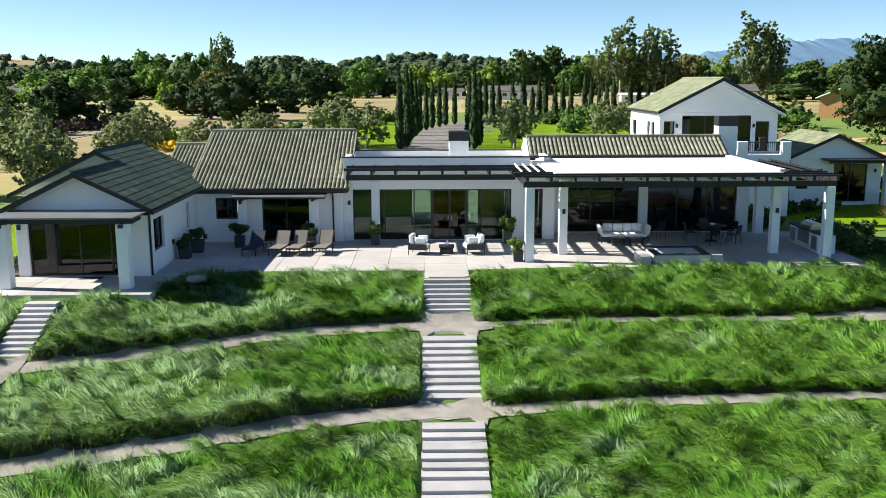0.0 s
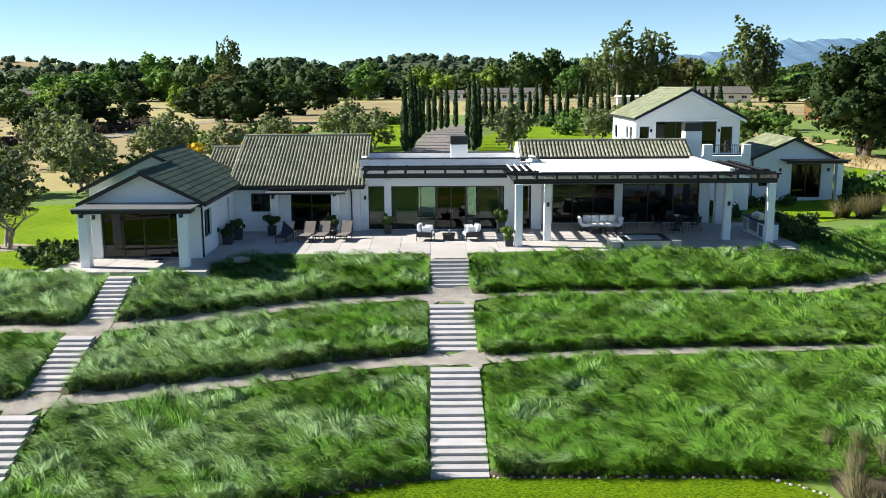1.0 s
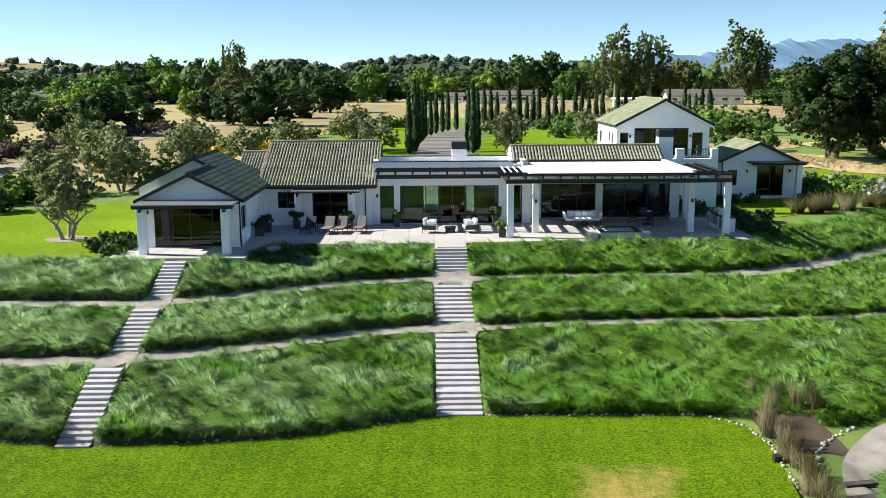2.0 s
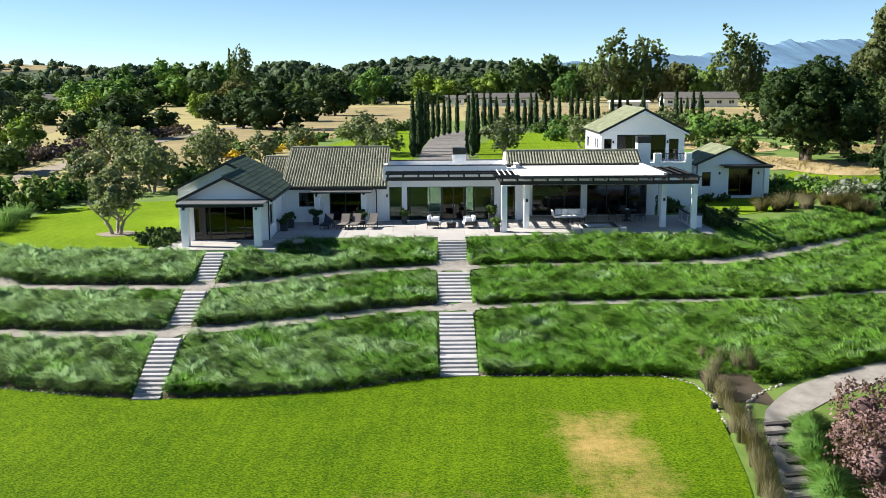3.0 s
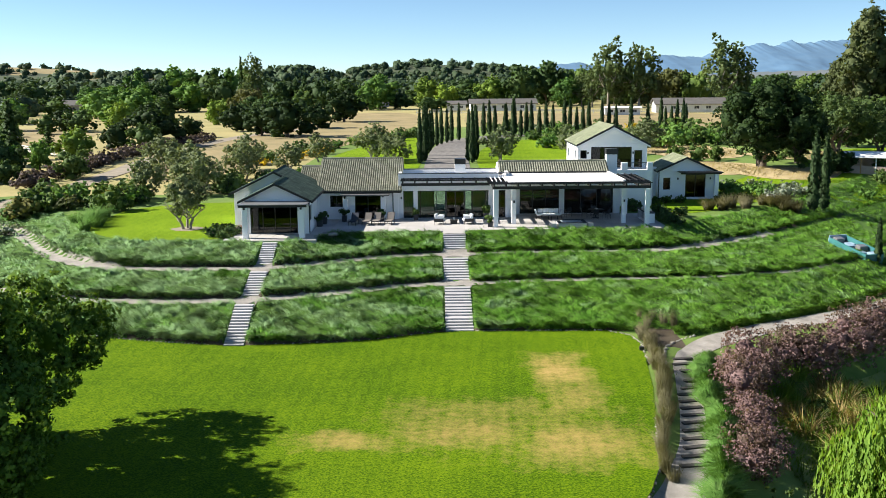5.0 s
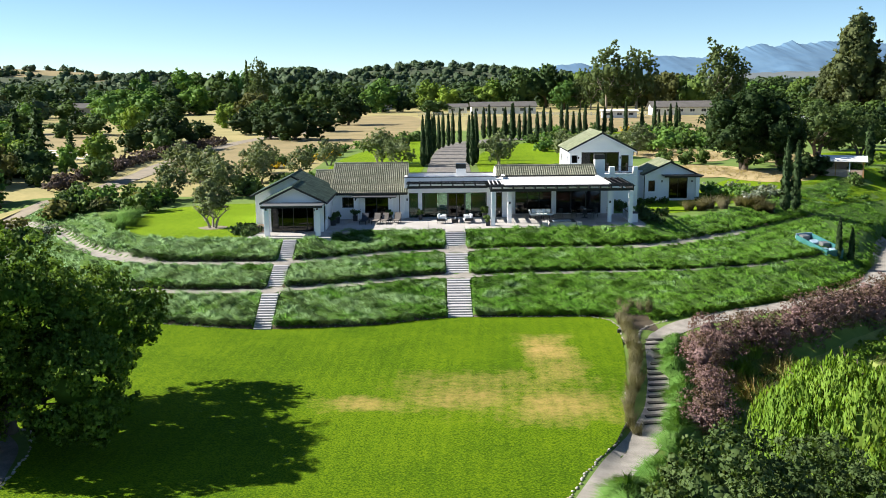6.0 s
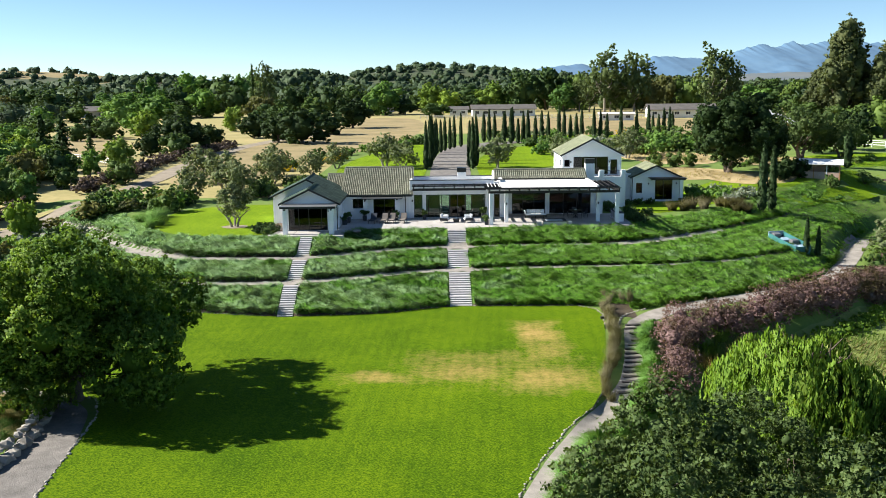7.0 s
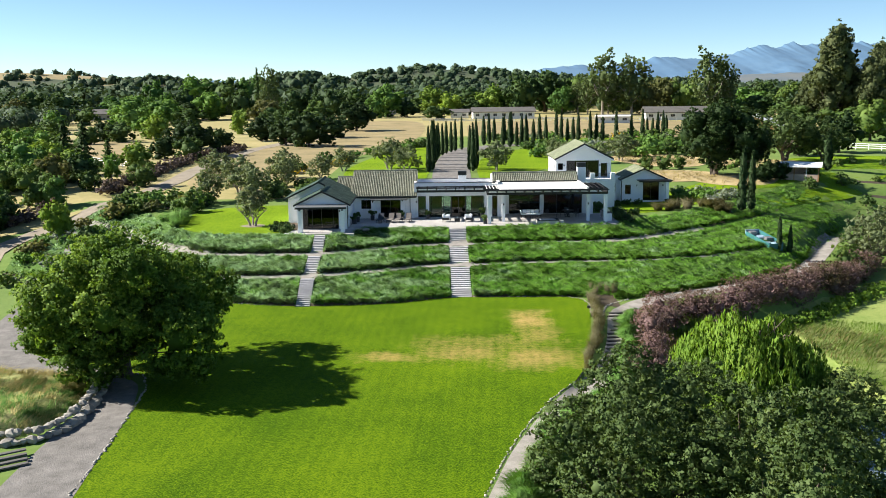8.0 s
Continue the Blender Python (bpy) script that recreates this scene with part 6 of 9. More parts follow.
# barbecue counter
bq = thing("barbecue_counter", "white barbecue counter with a steel hooded grill", "barbecue", (0, 0, 0))
part("counter", Build().box(15.75, 16.45, 40.4, 43.6, 0, 0.8), STUCCO, bq, bevel=0.012)
part("worktop", Build().box(15.70, 16.5, 40.35, 43.65, 0.803, 0.85), POT, bq)
for y in (40.6, 42.9):
    part("cabinet_door", Build().box(15.72, 15.748, y, y + 0.55, 0.12, 0.7), STEEL, bq)
part("grill_front", Build().box(15.715, 15.748, 41.4, 42.6, 0.25, 0.78), STEEL, bq)
hood = Build()
hood.prism([(15.78, 0.853), (15.8, 1.0), (15.92, 1.12), (16.1, 1.17), (16.28, 1.12), (16.4, 1.0), (16.42, 0.853)], "y", 41.45, 42.55)
part("grill_hood", hood, STEEL, bq)
part("grill_handle", Build().tube([(15.76, 41.6, 1.0), (15.76, 42.4, 1.0)], [0.018, 0.018], 8), STEEL, bq)
boulder = lump(9, ROCK, "boulder", 3)
bo = solo("boulder", boulder, None, "flat pale boulder in the grass below the terrace", "rock")
bo.matrix_basis = pose(-9.3, 35.9, float(height(-9.3, 35.9)) + 0.18, 0, 0, 20)
bo.scale = (0.85, 0.55, 0.45)

# ---------------------------------------------------------------- plants: makers


def leaf_cards(rng, centers, normals, size, aspect=1.0, droop=0.0, toss=0.55):
    """Four-cornered leaves at the centers, turned roughly to the normals. Returns vertices and faces."""
    n = len(centers)
    nr = normals + rng.normal(0, toss, (n, 3))
    nr /= np.linalg.norm(nr, axis=1)[:, None] + 1e-9
    a = np.cross(nr, rng.normal(0, 1, (n, 3)))
    a /= np.linalg.norm(a, axis=1)[:, None] + 1e-9
    b = np.cross(nr, a)
    if droop:
        b = b * (1 - droop) + np.array([0, 0, -1.0]) * droop
        b /= np.linalg.norm(b, axis=1)[:, None] + 1e-9
    s = (size * rng.uniform(0.6, 1.35, n))[:, None]
    w, l = s * 0.5, s * 0.5 * aspect
    bend = nr * s * 0.18
    vs = np.stack([centers - b * l, centers + a * w - bend, centers + b * l, centers - a * w - bend], 1).reshape(-1, 3)
    fs = np.arange(n * 4).reshape(n, 4)
    return vs, fs


def knot_shape():
    """A small rounded body of 24 four-cornered faces: vertices and faces."""
    vs, fs, seen = [], [], {}

    def vert(p):
        k = tuple(p)
        if k not in seen:
            seen[k] = len(vs)
            vs.append(np.array(p, dtype=float) / math.sqrt(sum(c * c for c in p)))
        return seen[k]
    for ax in range(3):
        for sgn in (-1, 1):
            for i in (-1, 0):
                for j in (-1, 0):
                    q = []
                    for a, b in ((i, j), (i + 1, j), (i + 1, j + 1), (i, j + 1)):
                        p = [0, 0, 0]
                        p[ax], p[(ax + 1) % 3], p[(ax + 2) % 3] = sgn, a, b
                        q.append(vert(p))
                    fs.append(q if sgn > 0 else q[::-1])
    return np.array(vs), np.array(fs)


KNOT_V, KNOT_F = knot_shape()


def inner_mass(rng, blobs, shrink, floor=-1e9):
    """The dense twigs and leaves inside each clump, which no light passes."""
    V, F, N = [], [], []
    for i, (cx, cy, cz, rx, ry, rz) in enumerate(blobs):
        d = KNOT_V * rng.uniform(0.86, 1.12, (len(KNOT_V), 1))
        v = np.array([cx, cy, cz]) + d * np.array([rx, ry, rz]) * shrink
        v[:, 2] = np.maximum(v[:, 2], floor)
        V.append(v)
        F.append(KNOT_F + i * len(KNOT_V))
        N.append(KNOT_V)
    return np.concatenate(V), np.concatenate(F), np.concatenate(N)


def leaf_mesh(name, rng, centers, normals, size, mat, aspect=1.0, droop=0.0, fluff=0.22, inner=None, shrink=0.55, floor=-1e9, toss=0.55):
    """Leaves as one mesh; they catch the light as the skin of the crown does."""
    vs, fs = leaf_cards(rng, centers, normals, size, aspect, droop, toss)
    soft_n = normals / (np.linalg.norm(normals, axis=1)[:, None] + 1e-9) + rng.normal(0, fluff, normals.shape) + np.array([0, 0, 0.3])
    soft_n /= np.linalg.norm(soft_n, axis=1)[:, None] + 1e-9
    soft_n = np.repeat(soft_n, 4, axis=0)
    if inner:
        iv, jf, jn = inner_mass(rng, inner, shrink, floor)
        fs = np.concatenate([fs, jf + len(vs)])
        vs = np.concatenate([vs, iv])
        soft_n = np.concatenate([soft_n, jn])
    return raw_mesh(name, vs, fs, mat, normals=soft_n)


def crown_points(rng, blobs, per_area, shell=0.35, spray=8, tuft=0.18):
    """Round sprays of leaves on and under the skins of ellipsoid blobs (cx, cy, cz, rx, ry, rz): points and outward normals."""
    P, N = [], []
    for cx, cy, cz, rx, ry, rz in blobs:
        n = max(2, int(per_area * (rx * ry + ry * rz + rx * rz) * 4.19 / spray))
        d = rng.normal(0, 1, (n, 3))
        d /= np.linalg.norm(d, axis=1)[:, None]
        r = 1.04 - shell * rng.random(n) ** 1.5
        wob = 1 + 0.16 * np.sin(d[:, 0] * 7 + cx * 3) * np.sin(d[:, 1] * 6 + cy * 2) + 0.12 * np.sin(d[:, 2] * 9 + cz)
        c = np.array([cx, cy, cz]) + d * (r * wob)[:, None] * np.array([rx, ry, rz])
        c, d = np.repeat(c, spray, axis=0), np.repeat(d, spray, axis=0)
        o = rng.normal(0, 1, c.shape)
        o /= np.linalg.norm(o, axis=1)[:, None]
        out = o * np.repeat(rng.uniform(0.7, 1.3, n), spray)[:, None] * rng.random((len(c), 1)) ** 0.4
        P.append(c + out * np.array([tuft, tuft, tuft * 0.7]))
        N.append(0.75 * d + 0.8 * o)
    P, N = np.concatenate(P), np.concatenate(N)
    # leave out what lies deep inside a neighbouring clump
    deep = np.zeros(len(P), dtype=bool)
    for cx, cy, cz, rx, ry, rz in blobs:
        deep |= ((P[:, 0] - cx) / rx) ** 2 + ((P[:, 1] - cy) / ry) ** 2 + ((P[:, 2] - cz) / rz) ** 2 < 0.36
    return P[~deep], N[~deep]


def limb(b, rng, p, d, length, r, depth, tips, bend=0.25):
    """A branching, tapering limb; the tips are kept."""
    pts, rad = [Vector(p)], [r]
    d = Vector(d).normalized()
    steps = 4
    for i in range(steps):
        d = (d + Vector(rng.normal(0, bend, 3)) * 0.5 + Vector((0, 0, 0.06))).normalized()
        pts.append(pts[-1] + d * length / steps)
        rad.append(r * (1 - 0.5 * (i + 1) / steps))
    b.tube(pts, rad, 7 if depth > 1 else 5, cap=False)
    tips.append((pts[-1], d, depth))
    if depth > 0:
        for k in range(3 if depth > 1 else 2):
            t = pts[2 + k % 3]
            nd = (d + Vector(rng.normal(0, 0.75, 3))).normalized()
            nd.z = max(nd.z, -0.05)
            limb(b, rng, t, nd, length * 0.68, r * 0.52, depth - 1, tips, bend)


def make_tree(name, seed, h, spread, trunk_h, trunk_r, leaf_mat, bark, label, category, leaf=0.3, density=5.0, flat=0.8, gaps=0.0, aspect=1.3, stems=1, n_blobs=26, low=0.28, blob=0.34, egg=0.0, forks=2, full=False, body=0.40, shell=0.35, tuft=0.2, wild=0.0, spray=8, subs=5, toss=0.7):
    """A broad-leaved tree of height h with its crown spread across 2 * spread; stands at the origin."""
    rng = np.random.default_rng(seed)
    root = thing(name, label, category)
    tb, tips = Build(), []
    for s in range(stems):
        a = 2 * math.pi * s / stems + seed
        lean = 0.0 if stems == 1 else 0.35
        base = (0.25 * math.cos(a) * (stems > 1), 0.25 * math.sin(a) * (stems > 1), -0.15)
        pts = [Vector(base), Vector(base) + Vector((lean * math.cos(a) * trunk_h * 0.4, lean * math.sin(a) * trunk_h * 0.4, trunk_h * 0.55)), Vector(base) + Vector((lean * math.cos(a) * trunk_h, lean * math.sin(a) * trunk_h, trunk_h))]
        tb.tube([pts[0], pts[0].lerp(pts[1], 0.2), pts[1], pts[2]], [trunk_r * 1.5, trunk_r * 1.05, trunk_r * 0.85, trunk_r * 0.7], 9, cap=False)
        for k in range(5 if stems == 1 else 3):
            t = 2 * math.pi * k / (5 if stems == 1 else 3) + rng.uniform(0, 1) + a
            d = Vector((math.cos(t), math.sin(t), rng.uniform(0.5, 1.3)))
            limb(tb, rng, pts[2] - Vector((0, 0, trunk_h * 0.12 * (k % 3))), d, (h - trunk_h) * 0.34, trunk_r * 0.5, forks, tips)
    part("trunk", tb, bark, root, smooth=True)
    blobs = []
    zc = (h * low + h) / 2
    hz = (h - h * low) / 2
    lobes = max(7, n_blobs // 5)
    for i in range(lobes):
        # large lobes over an egg-shaped crown by the golden angle, each broken into smaller clumps
        zz = 1 - 2 * (i + 0.5) / lobes
        rr = math.sqrt(max(0.0, 1 - zz * zz)) * (1 - egg * zz)
        t = i * 2.39996 + seed
        k = rng.uniform(0.48 - 0.06 * wild, 0.74 + 0.16 * wild)
        lx, ly, lz = math.cos(t) * rr * spread * k, math.sin(t) * rr * spread * k, zc + zz * hz * 0.66
        lr = spread * rng.uniform(0.30 - 0.06 * wild, 0.46)
        blobs.append((lx, ly, lz, lr * 0.8, lr * 0.8, lr * 0.8 * flat))
        for j in range(subs):
            d = rng.normal(0, 1, 3)
            d /= np.linalg.norm(d)
            q = lr * 0.62
            br = spread * blob * rng.uniform(0.5, 0.95)
            blobs.append((lx + d[0] * q, ly + d[1] * q, min(lz + d[2] * q * flat, h - br * 0.6), br, br, br * flat))
    blobs.append((0, 0, zc, spread * 0.62, spread * 0.62, hz * 0.7))
    if gaps:
        blobs = [q for q in blobs if rng.random() > gaps]
    P, N = crown_points(rng, blobs, density, shell, spray, tuft)
    keep = P[:, 2] > max(0.05, h * low * 0.5)
    inner = {"open": None, "lobes": blobs[::subs + 1], True: blobs}[full] if full else [q for q in blobs if q[3] > spread * 0.235]
    part("crown", leaf_mesh("crown", rng, P[keep], N[keep], leaf, leaf_mat, aspect, inner=inner, shrink=body if full else 0.42, floor=max(0.05, h * low * 0.5), toss=toss), None, root)
    return root


def make_cypress(name, seed, h, r, label):
    rng = np.random.default_rng(seed)
    root = thing(name, label, "tree")
    part("trunk", Build().tube([(0, 0, -0.1), (0, 0, h * 0.3), (0.02, 0, h * 0.9)], [r * 0.2, r * 0.16, r * 0.04], 6, cap=False), BARK, root)
    n = int(1100 * h / 6)
    u = rng.random(n)
    z = h * (0.03 + 0.97 * u)
    prof = r * np.minimum(1, (u / 0.10 + 0.35)) * (1 - u ** 2.6) ** 0.8
    t = rng.uniform(0, 2 * math.pi, n)
    bump = 1 + 0.22 * np.sin(t * 3 + z * 1.7 + seed) + 0.12 * np.sin(t * 5 - z * 3.1)
    rad = prof * bump * rng.uniform(0.72, 1.08, n)
    P = np.stack([np.cos(t) * rad, np.sin(t) * rad, z], 1)
    N = np.stack([np.cos(t), np.sin(t), np.full(n, 0.5)], 1)
    part("crown", leaf_mesh("crown", rng, P, N, 0.26, LEAF_CYP, 2.2, -0.45), None, root)
    return root


def make_conifer(name, seed, h, r, mat, label, leaf=0.55, fill=30, whorls=46, taper=0.75):
    rng = np.random.default_rng(seed)
    root = thing(name, label, "tree")
    part("trunk", Build().tube([(0, 0, -0.2), (0, 0, h * 0.5), (0, 0, h * 0.97)], [h * 0.018, h * 0.012, h * 0.003], 7, cap=False), BARK, root)
    P, N = [], []
    for i in range(whorls):
        u = (i + 0.5) / whorls
        z = h * (0.10 + 0.9 * u)
        L = r * (1 - u) ** taper * rng.uniform(0.55, 1.15) + 0.25
        t = i * 2.4 + rng.uniform(-0.4, 0.4)
        m = int(fill * L / r) + 10
        s = rng.random(m) ** 0.7
        w = 0.16 * L
        P.append(np.stack([np.cos(t) * s * L + rng.normal(0, w, m), np.sin(t) * s * L + rng.normal(0, w, m), z - s * L * 0.15 + rng.normal(0, h * 0.014, m)], 1))
        N.append(np.tile([math.cos(t) * 0.6, math.sin(t) * 0.6, 0.8], (m, 1)))
    part("crown", leaf_mesh("crown", rng, np.concatenate(P), np.concatenate(N), leaf, mat, 1.5), None, root)
    return root


def make_shrub(name, seed, r, h, mat, label, leaf=0.14, density=26, category="shrub", n=9):
    rng = np.random.default_rng(seed)
    root = thing(name, label, category)
    for k in range(5):
        t = 2 * math.pi * k / 5 + seed
        part("stem", Build().tube([(0, 0, -0.1), (math.cos(t) * r * 0.3, math.sin(t) * r * 0.3, h * 0.35), (math.cos(t) * r * 0.6, math.sin(t) * r * 0.6, h * 0.7)], [0.04, 0.03, 0.012], 5, cap=False), BARK, root)
    blobs = [(0, 0, h * 0.5, r * 0.6, r * 0.6, h * 0.5)]
    for k in range(n):
        t = k * 2.4 + seed
        q = rng.uniform(0.35, 0.75)
        b = rng.uniform(0.3, 0.5)
        blobs.append((math.cos(t) * r * q, math.sin(t) * r * q, h * rng.uniform(0.25, 0.68), r * b, r * b, h * 0.33))
    P, N = crown_points(rng, blobs, density)
    k = P[:, 2] > 0.02
    part("foliage", leaf_mesh("foliage", rng, P[k], N[k], leaf, mat, 1.4, inner=blobs[:5], floor=0.02), None, root)
    return root


def blade_mesh(name, rng, x, y, z, length, width, lean, mat, dirs=None, segs=2, dome=0.45, ruffle=0.2, flop=0.42, tilt=None):
    """Grass blades as narrow bent strips; arrays in, one mesh out."""
    n = len(x)
    t = rng.uniform(0, 2 * math.pi, n) if dirs is None else dirs
    dx, dy = np.cos(t), np.sin(t)
    side = t + math.pi / 2 + rng.normal(0, 0.6, n)
    sx, sy = np.cos(side), np.sin(side)
    base = np.stack([x, y, z - 0.02], 1)
    rows = []
    for k in range(segs + 1):
        u = k / segs
        out = lean * length * u ** 1.7
        up = length * (u - flop * np.minimum(lean, 1.1) * u ** 2.2)
        c = base + np.stack([dx * out, dy * out, up], 1)
        w = (width * (1 - 0.92 * u ** 1.4))[:, None] * 0.5
        s = np.stack([sx, sy, np.zeros(n)], 1)
        rows += [c - s * w, c + s * w] if k < segs else [c]
    per = 2 * segs + 1
    vs = np.stack(rows, 1).reshape(-1, 3)
    o = (np.arange(n) * per)[:, None]
    tri = []
    for k in range(segs - 1):
        tri += [[2 * k, 2 * k + 1, 2 * k + 3], [2 * k, 2 * k + 3, 2 * k + 2]]
    tri.append([2 * segs - 2, 2 * segs - 1, 2 * segs])
    flip = sx < 0
    fs = np.concatenate([np.where(flip[:, None], (o + np.array(q[::-1])[None, :]), o + np.array(q)[None, :]) for q in tri], 0)
    nn = np.stack([dx * dome, dy * dome, np.full(n, 1.0)], 1) + rng.normal(0, ruffle, (n, 3))
    if tilt is not None:
        nn[:, :2] += tilt
    nn /= np.linalg.norm(nn, axis=1)[:, None]
    return raw_mesh(name, vs, fs, mat, normals=np.repeat(nn, per, axis=0))


def make_tuft(name, seed, r, h, n, mat, label, width=0.02, lean=0.7, category="ornamental grass"):
    rng = np.random.default_rng(seed)
    root = thing(name, label, category)
    t = rng.uniform(0, 2 * math.pi, n)
    q = r * 0.35 * np.sqrt(rng.random(n))
    me = blade_mesh("foliage", rng, np.cos(t) * q, np.sin(t) * q, np.zeros(n), h * rng.uniform(0.6, 1.15, n), np.full(n, width), lean * rng.uniform(0.2, 1.5, n), mat, t + rng.normal(0, 0.5, n), 3)
    part("foliage", me, None, root)
    return root


def make_mound(name, seed, r, h, n, mat, label, width=0.03, length=0.34, category="ornamental grass"):
    """A low round mound of fine hanging blades."""
    rng = np.random.default_rng(seed)
    root = thing(name, label, category)
    t = rng.uniform(0, 2 * math.pi, n)
    q = np.sqrt(rng.random(n))
    z = h * 0.62 * np.sqrt(np.maximum(0, 1 - 0.92 * q ** 2)) * (1 + 0.12 * np.sin(t * 3 + seed))
    me = blade_mesh("foliage", rng, np.cos(t) * q * r * 0.8, np.sin(t) * q * r * 0.8, z - 0.08, length * rng.uniform(0.7, 1.25, n), np.full(n, width), 0.45 + 1.0 * q + rng.normal(0, 0.15, n), mat, t + rng.normal(0, 0.35, n), 2, 0.9)
    part("foliage", me, None, root)
    part("base", raw_mesh("base", *inner_mass(rng, [(0, 0, 0, r * 0.75, r * 0.75, h * 0.55)], 1.0)[:2], mat, True), None, root)
    return root


def plant(proto, x, y, s=1.0, rz=0.0, sz=None, z=None, group=""):
    """A copy of a plant, set on the ground."""
    zz = float(height(x, y)) if z is None else z
    c = copy_thing(proto, pose(x, y, zz, 0, 0, rz))
    c.scale = (s, s, sz or s)
    if group:
        c["group"] = group
    return c


def drop_proto(*roots):
    """Take the patterns away once their copies stand."""
    for r in roots:
        for o in (*r.children_recursive, r):
            bpy.data.objects.remove(o, do_unlink=True)


# ---------------------------------------------------------------- the long grass on the slope
rng = np.random.default_rng(11)


def hummock(x, y):
    """Small cushions that the old grass has built up."""
    return 0.10 * wave(x, y * 1.3, 0.15, 0.9) + 0.115 * wave(x, y * 1.2, 0.31, 2.1) + 0.03 * wave(x * 1.1, y, 0.062, 4.0)


def meadow(name, tufts, per, x0, x1, label, wid=0.03):
    """Drifts of drooping tufts: each one a small dome of blades, laid over by the wind; along the paths they hang over the cut banks."""
    cx = rng.uniform(x0, x1, tufts)
    f, c = np.interp(cx, FOOT_X, FOOT_Y), np.interp(cx, CREST_X, CREST_Y)
    p1, p2 = np.interp(cx, UP_X, UP_Y), np.interp(cx, LOW_X, LOW_Y)
    cy_ = f + (c + 0.2 - f) * rng.random(tufts)
    lips = np.stack([f + 0.30, p2 + lower_half_width(cx) + 0.34, p1 + upper_half_width(cx) + 0.34])
    on_lip = rng.random(tufts) < 0.2
    cy_ = np.where(on_lip, lips[rng.integers(0, 3, tufts), np.arange(tufts)] + rng.normal(0, 0.05, tufts), cy_)
    big = 0.5 + 0.5 * wave(cx, cy_, 0.8, 1.4)
    n = tufts * per
    t = rng.uniform(0, 2 * math.pi, n)
    lip = np.repeat(on_lip, per)
    q = np.where(lip, 0.16, 0.25) * np.sqrt(rng.random(n))
    x, y = np.repeat(cx, per) + np.cos(t) * q * np.where(lip, 1.6, 1.0), np.repeat(cy_, per) + np.sin(t) * q
    size = np.repeat(0.75 + 0.5 * big + rng.normal(0, 0.12, tufts), per)
    f, c = np.interp(x, FOOT_X, FOOT_Y), np.interp(x, CREST_X, CREST_Y)
    p1, p2 = np.interp(x, UP_X, UP_Y), np.interp(x, LOW_X, LOW_Y)
    ragged = 0.07 * np.sin(x * 2.3) + 0.05 * np.sin(x * 5.1 + y)
    w1, w2 = upper_half_width(x), lower_half_width(x)
    ok = ((y - p1 > w1 + 0.1 + ragged) | (p1 - y > w1 + ragged)) & ((y - p2 > w2 + 0.1 + ragged) | (p2 - y > w2 + ragged))
    ok &= ~((np.abs(x) < 0.98 + ragged * 0.5) & (y < 37))                      # central stairs
    ok &= ~((np.abs(x) < 1.2) & ((np.abs(y - 33.2) < 1.0) | (np.abs(y - 27.5) < 0.8)))
    wx = np.interp(y, [18, 22.2, 24.2, 27.5, 29.6, 32.5], [-13.2, -13.34, -13.36, -13.42, -13.46, -13.5])
    ok &= ~((np.abs(x - wx) < 0.68 + ragged * 0.5) & (y < 34))                 # western stairs
    ok &= ~((x > -17.3) & (x < -10.3) & (y > 33.5))
    ok &= ~((x > -11.2) & (x < 4.0) & (y > 37.4))
    ok &= ~((np.abs(x) < 0.98) & (y > 36.0))
    ok &= ~((x > -27) & (x < 12) & (y < f + 0.14))
    ok &= ~((x > 10.5) & (x < 12.8) & (y < f + 0.5))
    x, y, t, size, lip = x[ok], y[ok], t[ok], size[ok], lip[ok]
    n = len(x)
    z = height(x, y) + hummock(x, y)
    g = 0.03
    tilt = -1.7 * np.stack([hummock(x + g, y) - hummock(x - g, y), hummock(x, y + g) - hummock(x, y - g)], 1) / (2 * g)
    # wind turns the drifts in slow swirls
    wind = np.where(lip, -1.57, 2.9 + 1.3 * wave(x, y, 0.9, 0.7) + 0.9 * wave(x, y, 0.32, 2.2))
    pull = np.where(lip, 1.6, 1.6)
    dx, dy = np.cos(t) + pull * np.cos(wind), np.sin(t) + pull * np.sin(wind)
    d = np.arctan2(dy, dx) + rng.normal(0, 0.2, n)
    L = np.where(lip, 0.46, 0.42) * size * rng.uniform(0.65, 1.2, n)
    lean = np.clip(1.15 + rng.normal(0, 0.22, n), 0.4, 1.6)
    me = blade_mesh(name, rng, x, y, z, L, wid * rng.uniform(0.7, 1.3, n), lean, MEADOW, d, 2, 0.3, 0.12, 0.55, tilt)
    return solo(name, me, None, label, "grass", "stuff")


meadow("meadow_grass", 12000, 22, -26, 13, "long wind-laid green grass with pale seed heads", 0.027)
meadow("meadow_grass", 4600, 18, 13, 36, "long wind-laid green grass", 0.042)
meadow("meadow_grass", 900, 28, -44, -26, "long wind-laid green grass with pale seed heads", 0.055)
meadow("meadow_grass", 450, 26, 36, 47, "long wind-laid green grass on the bank", 0.06)

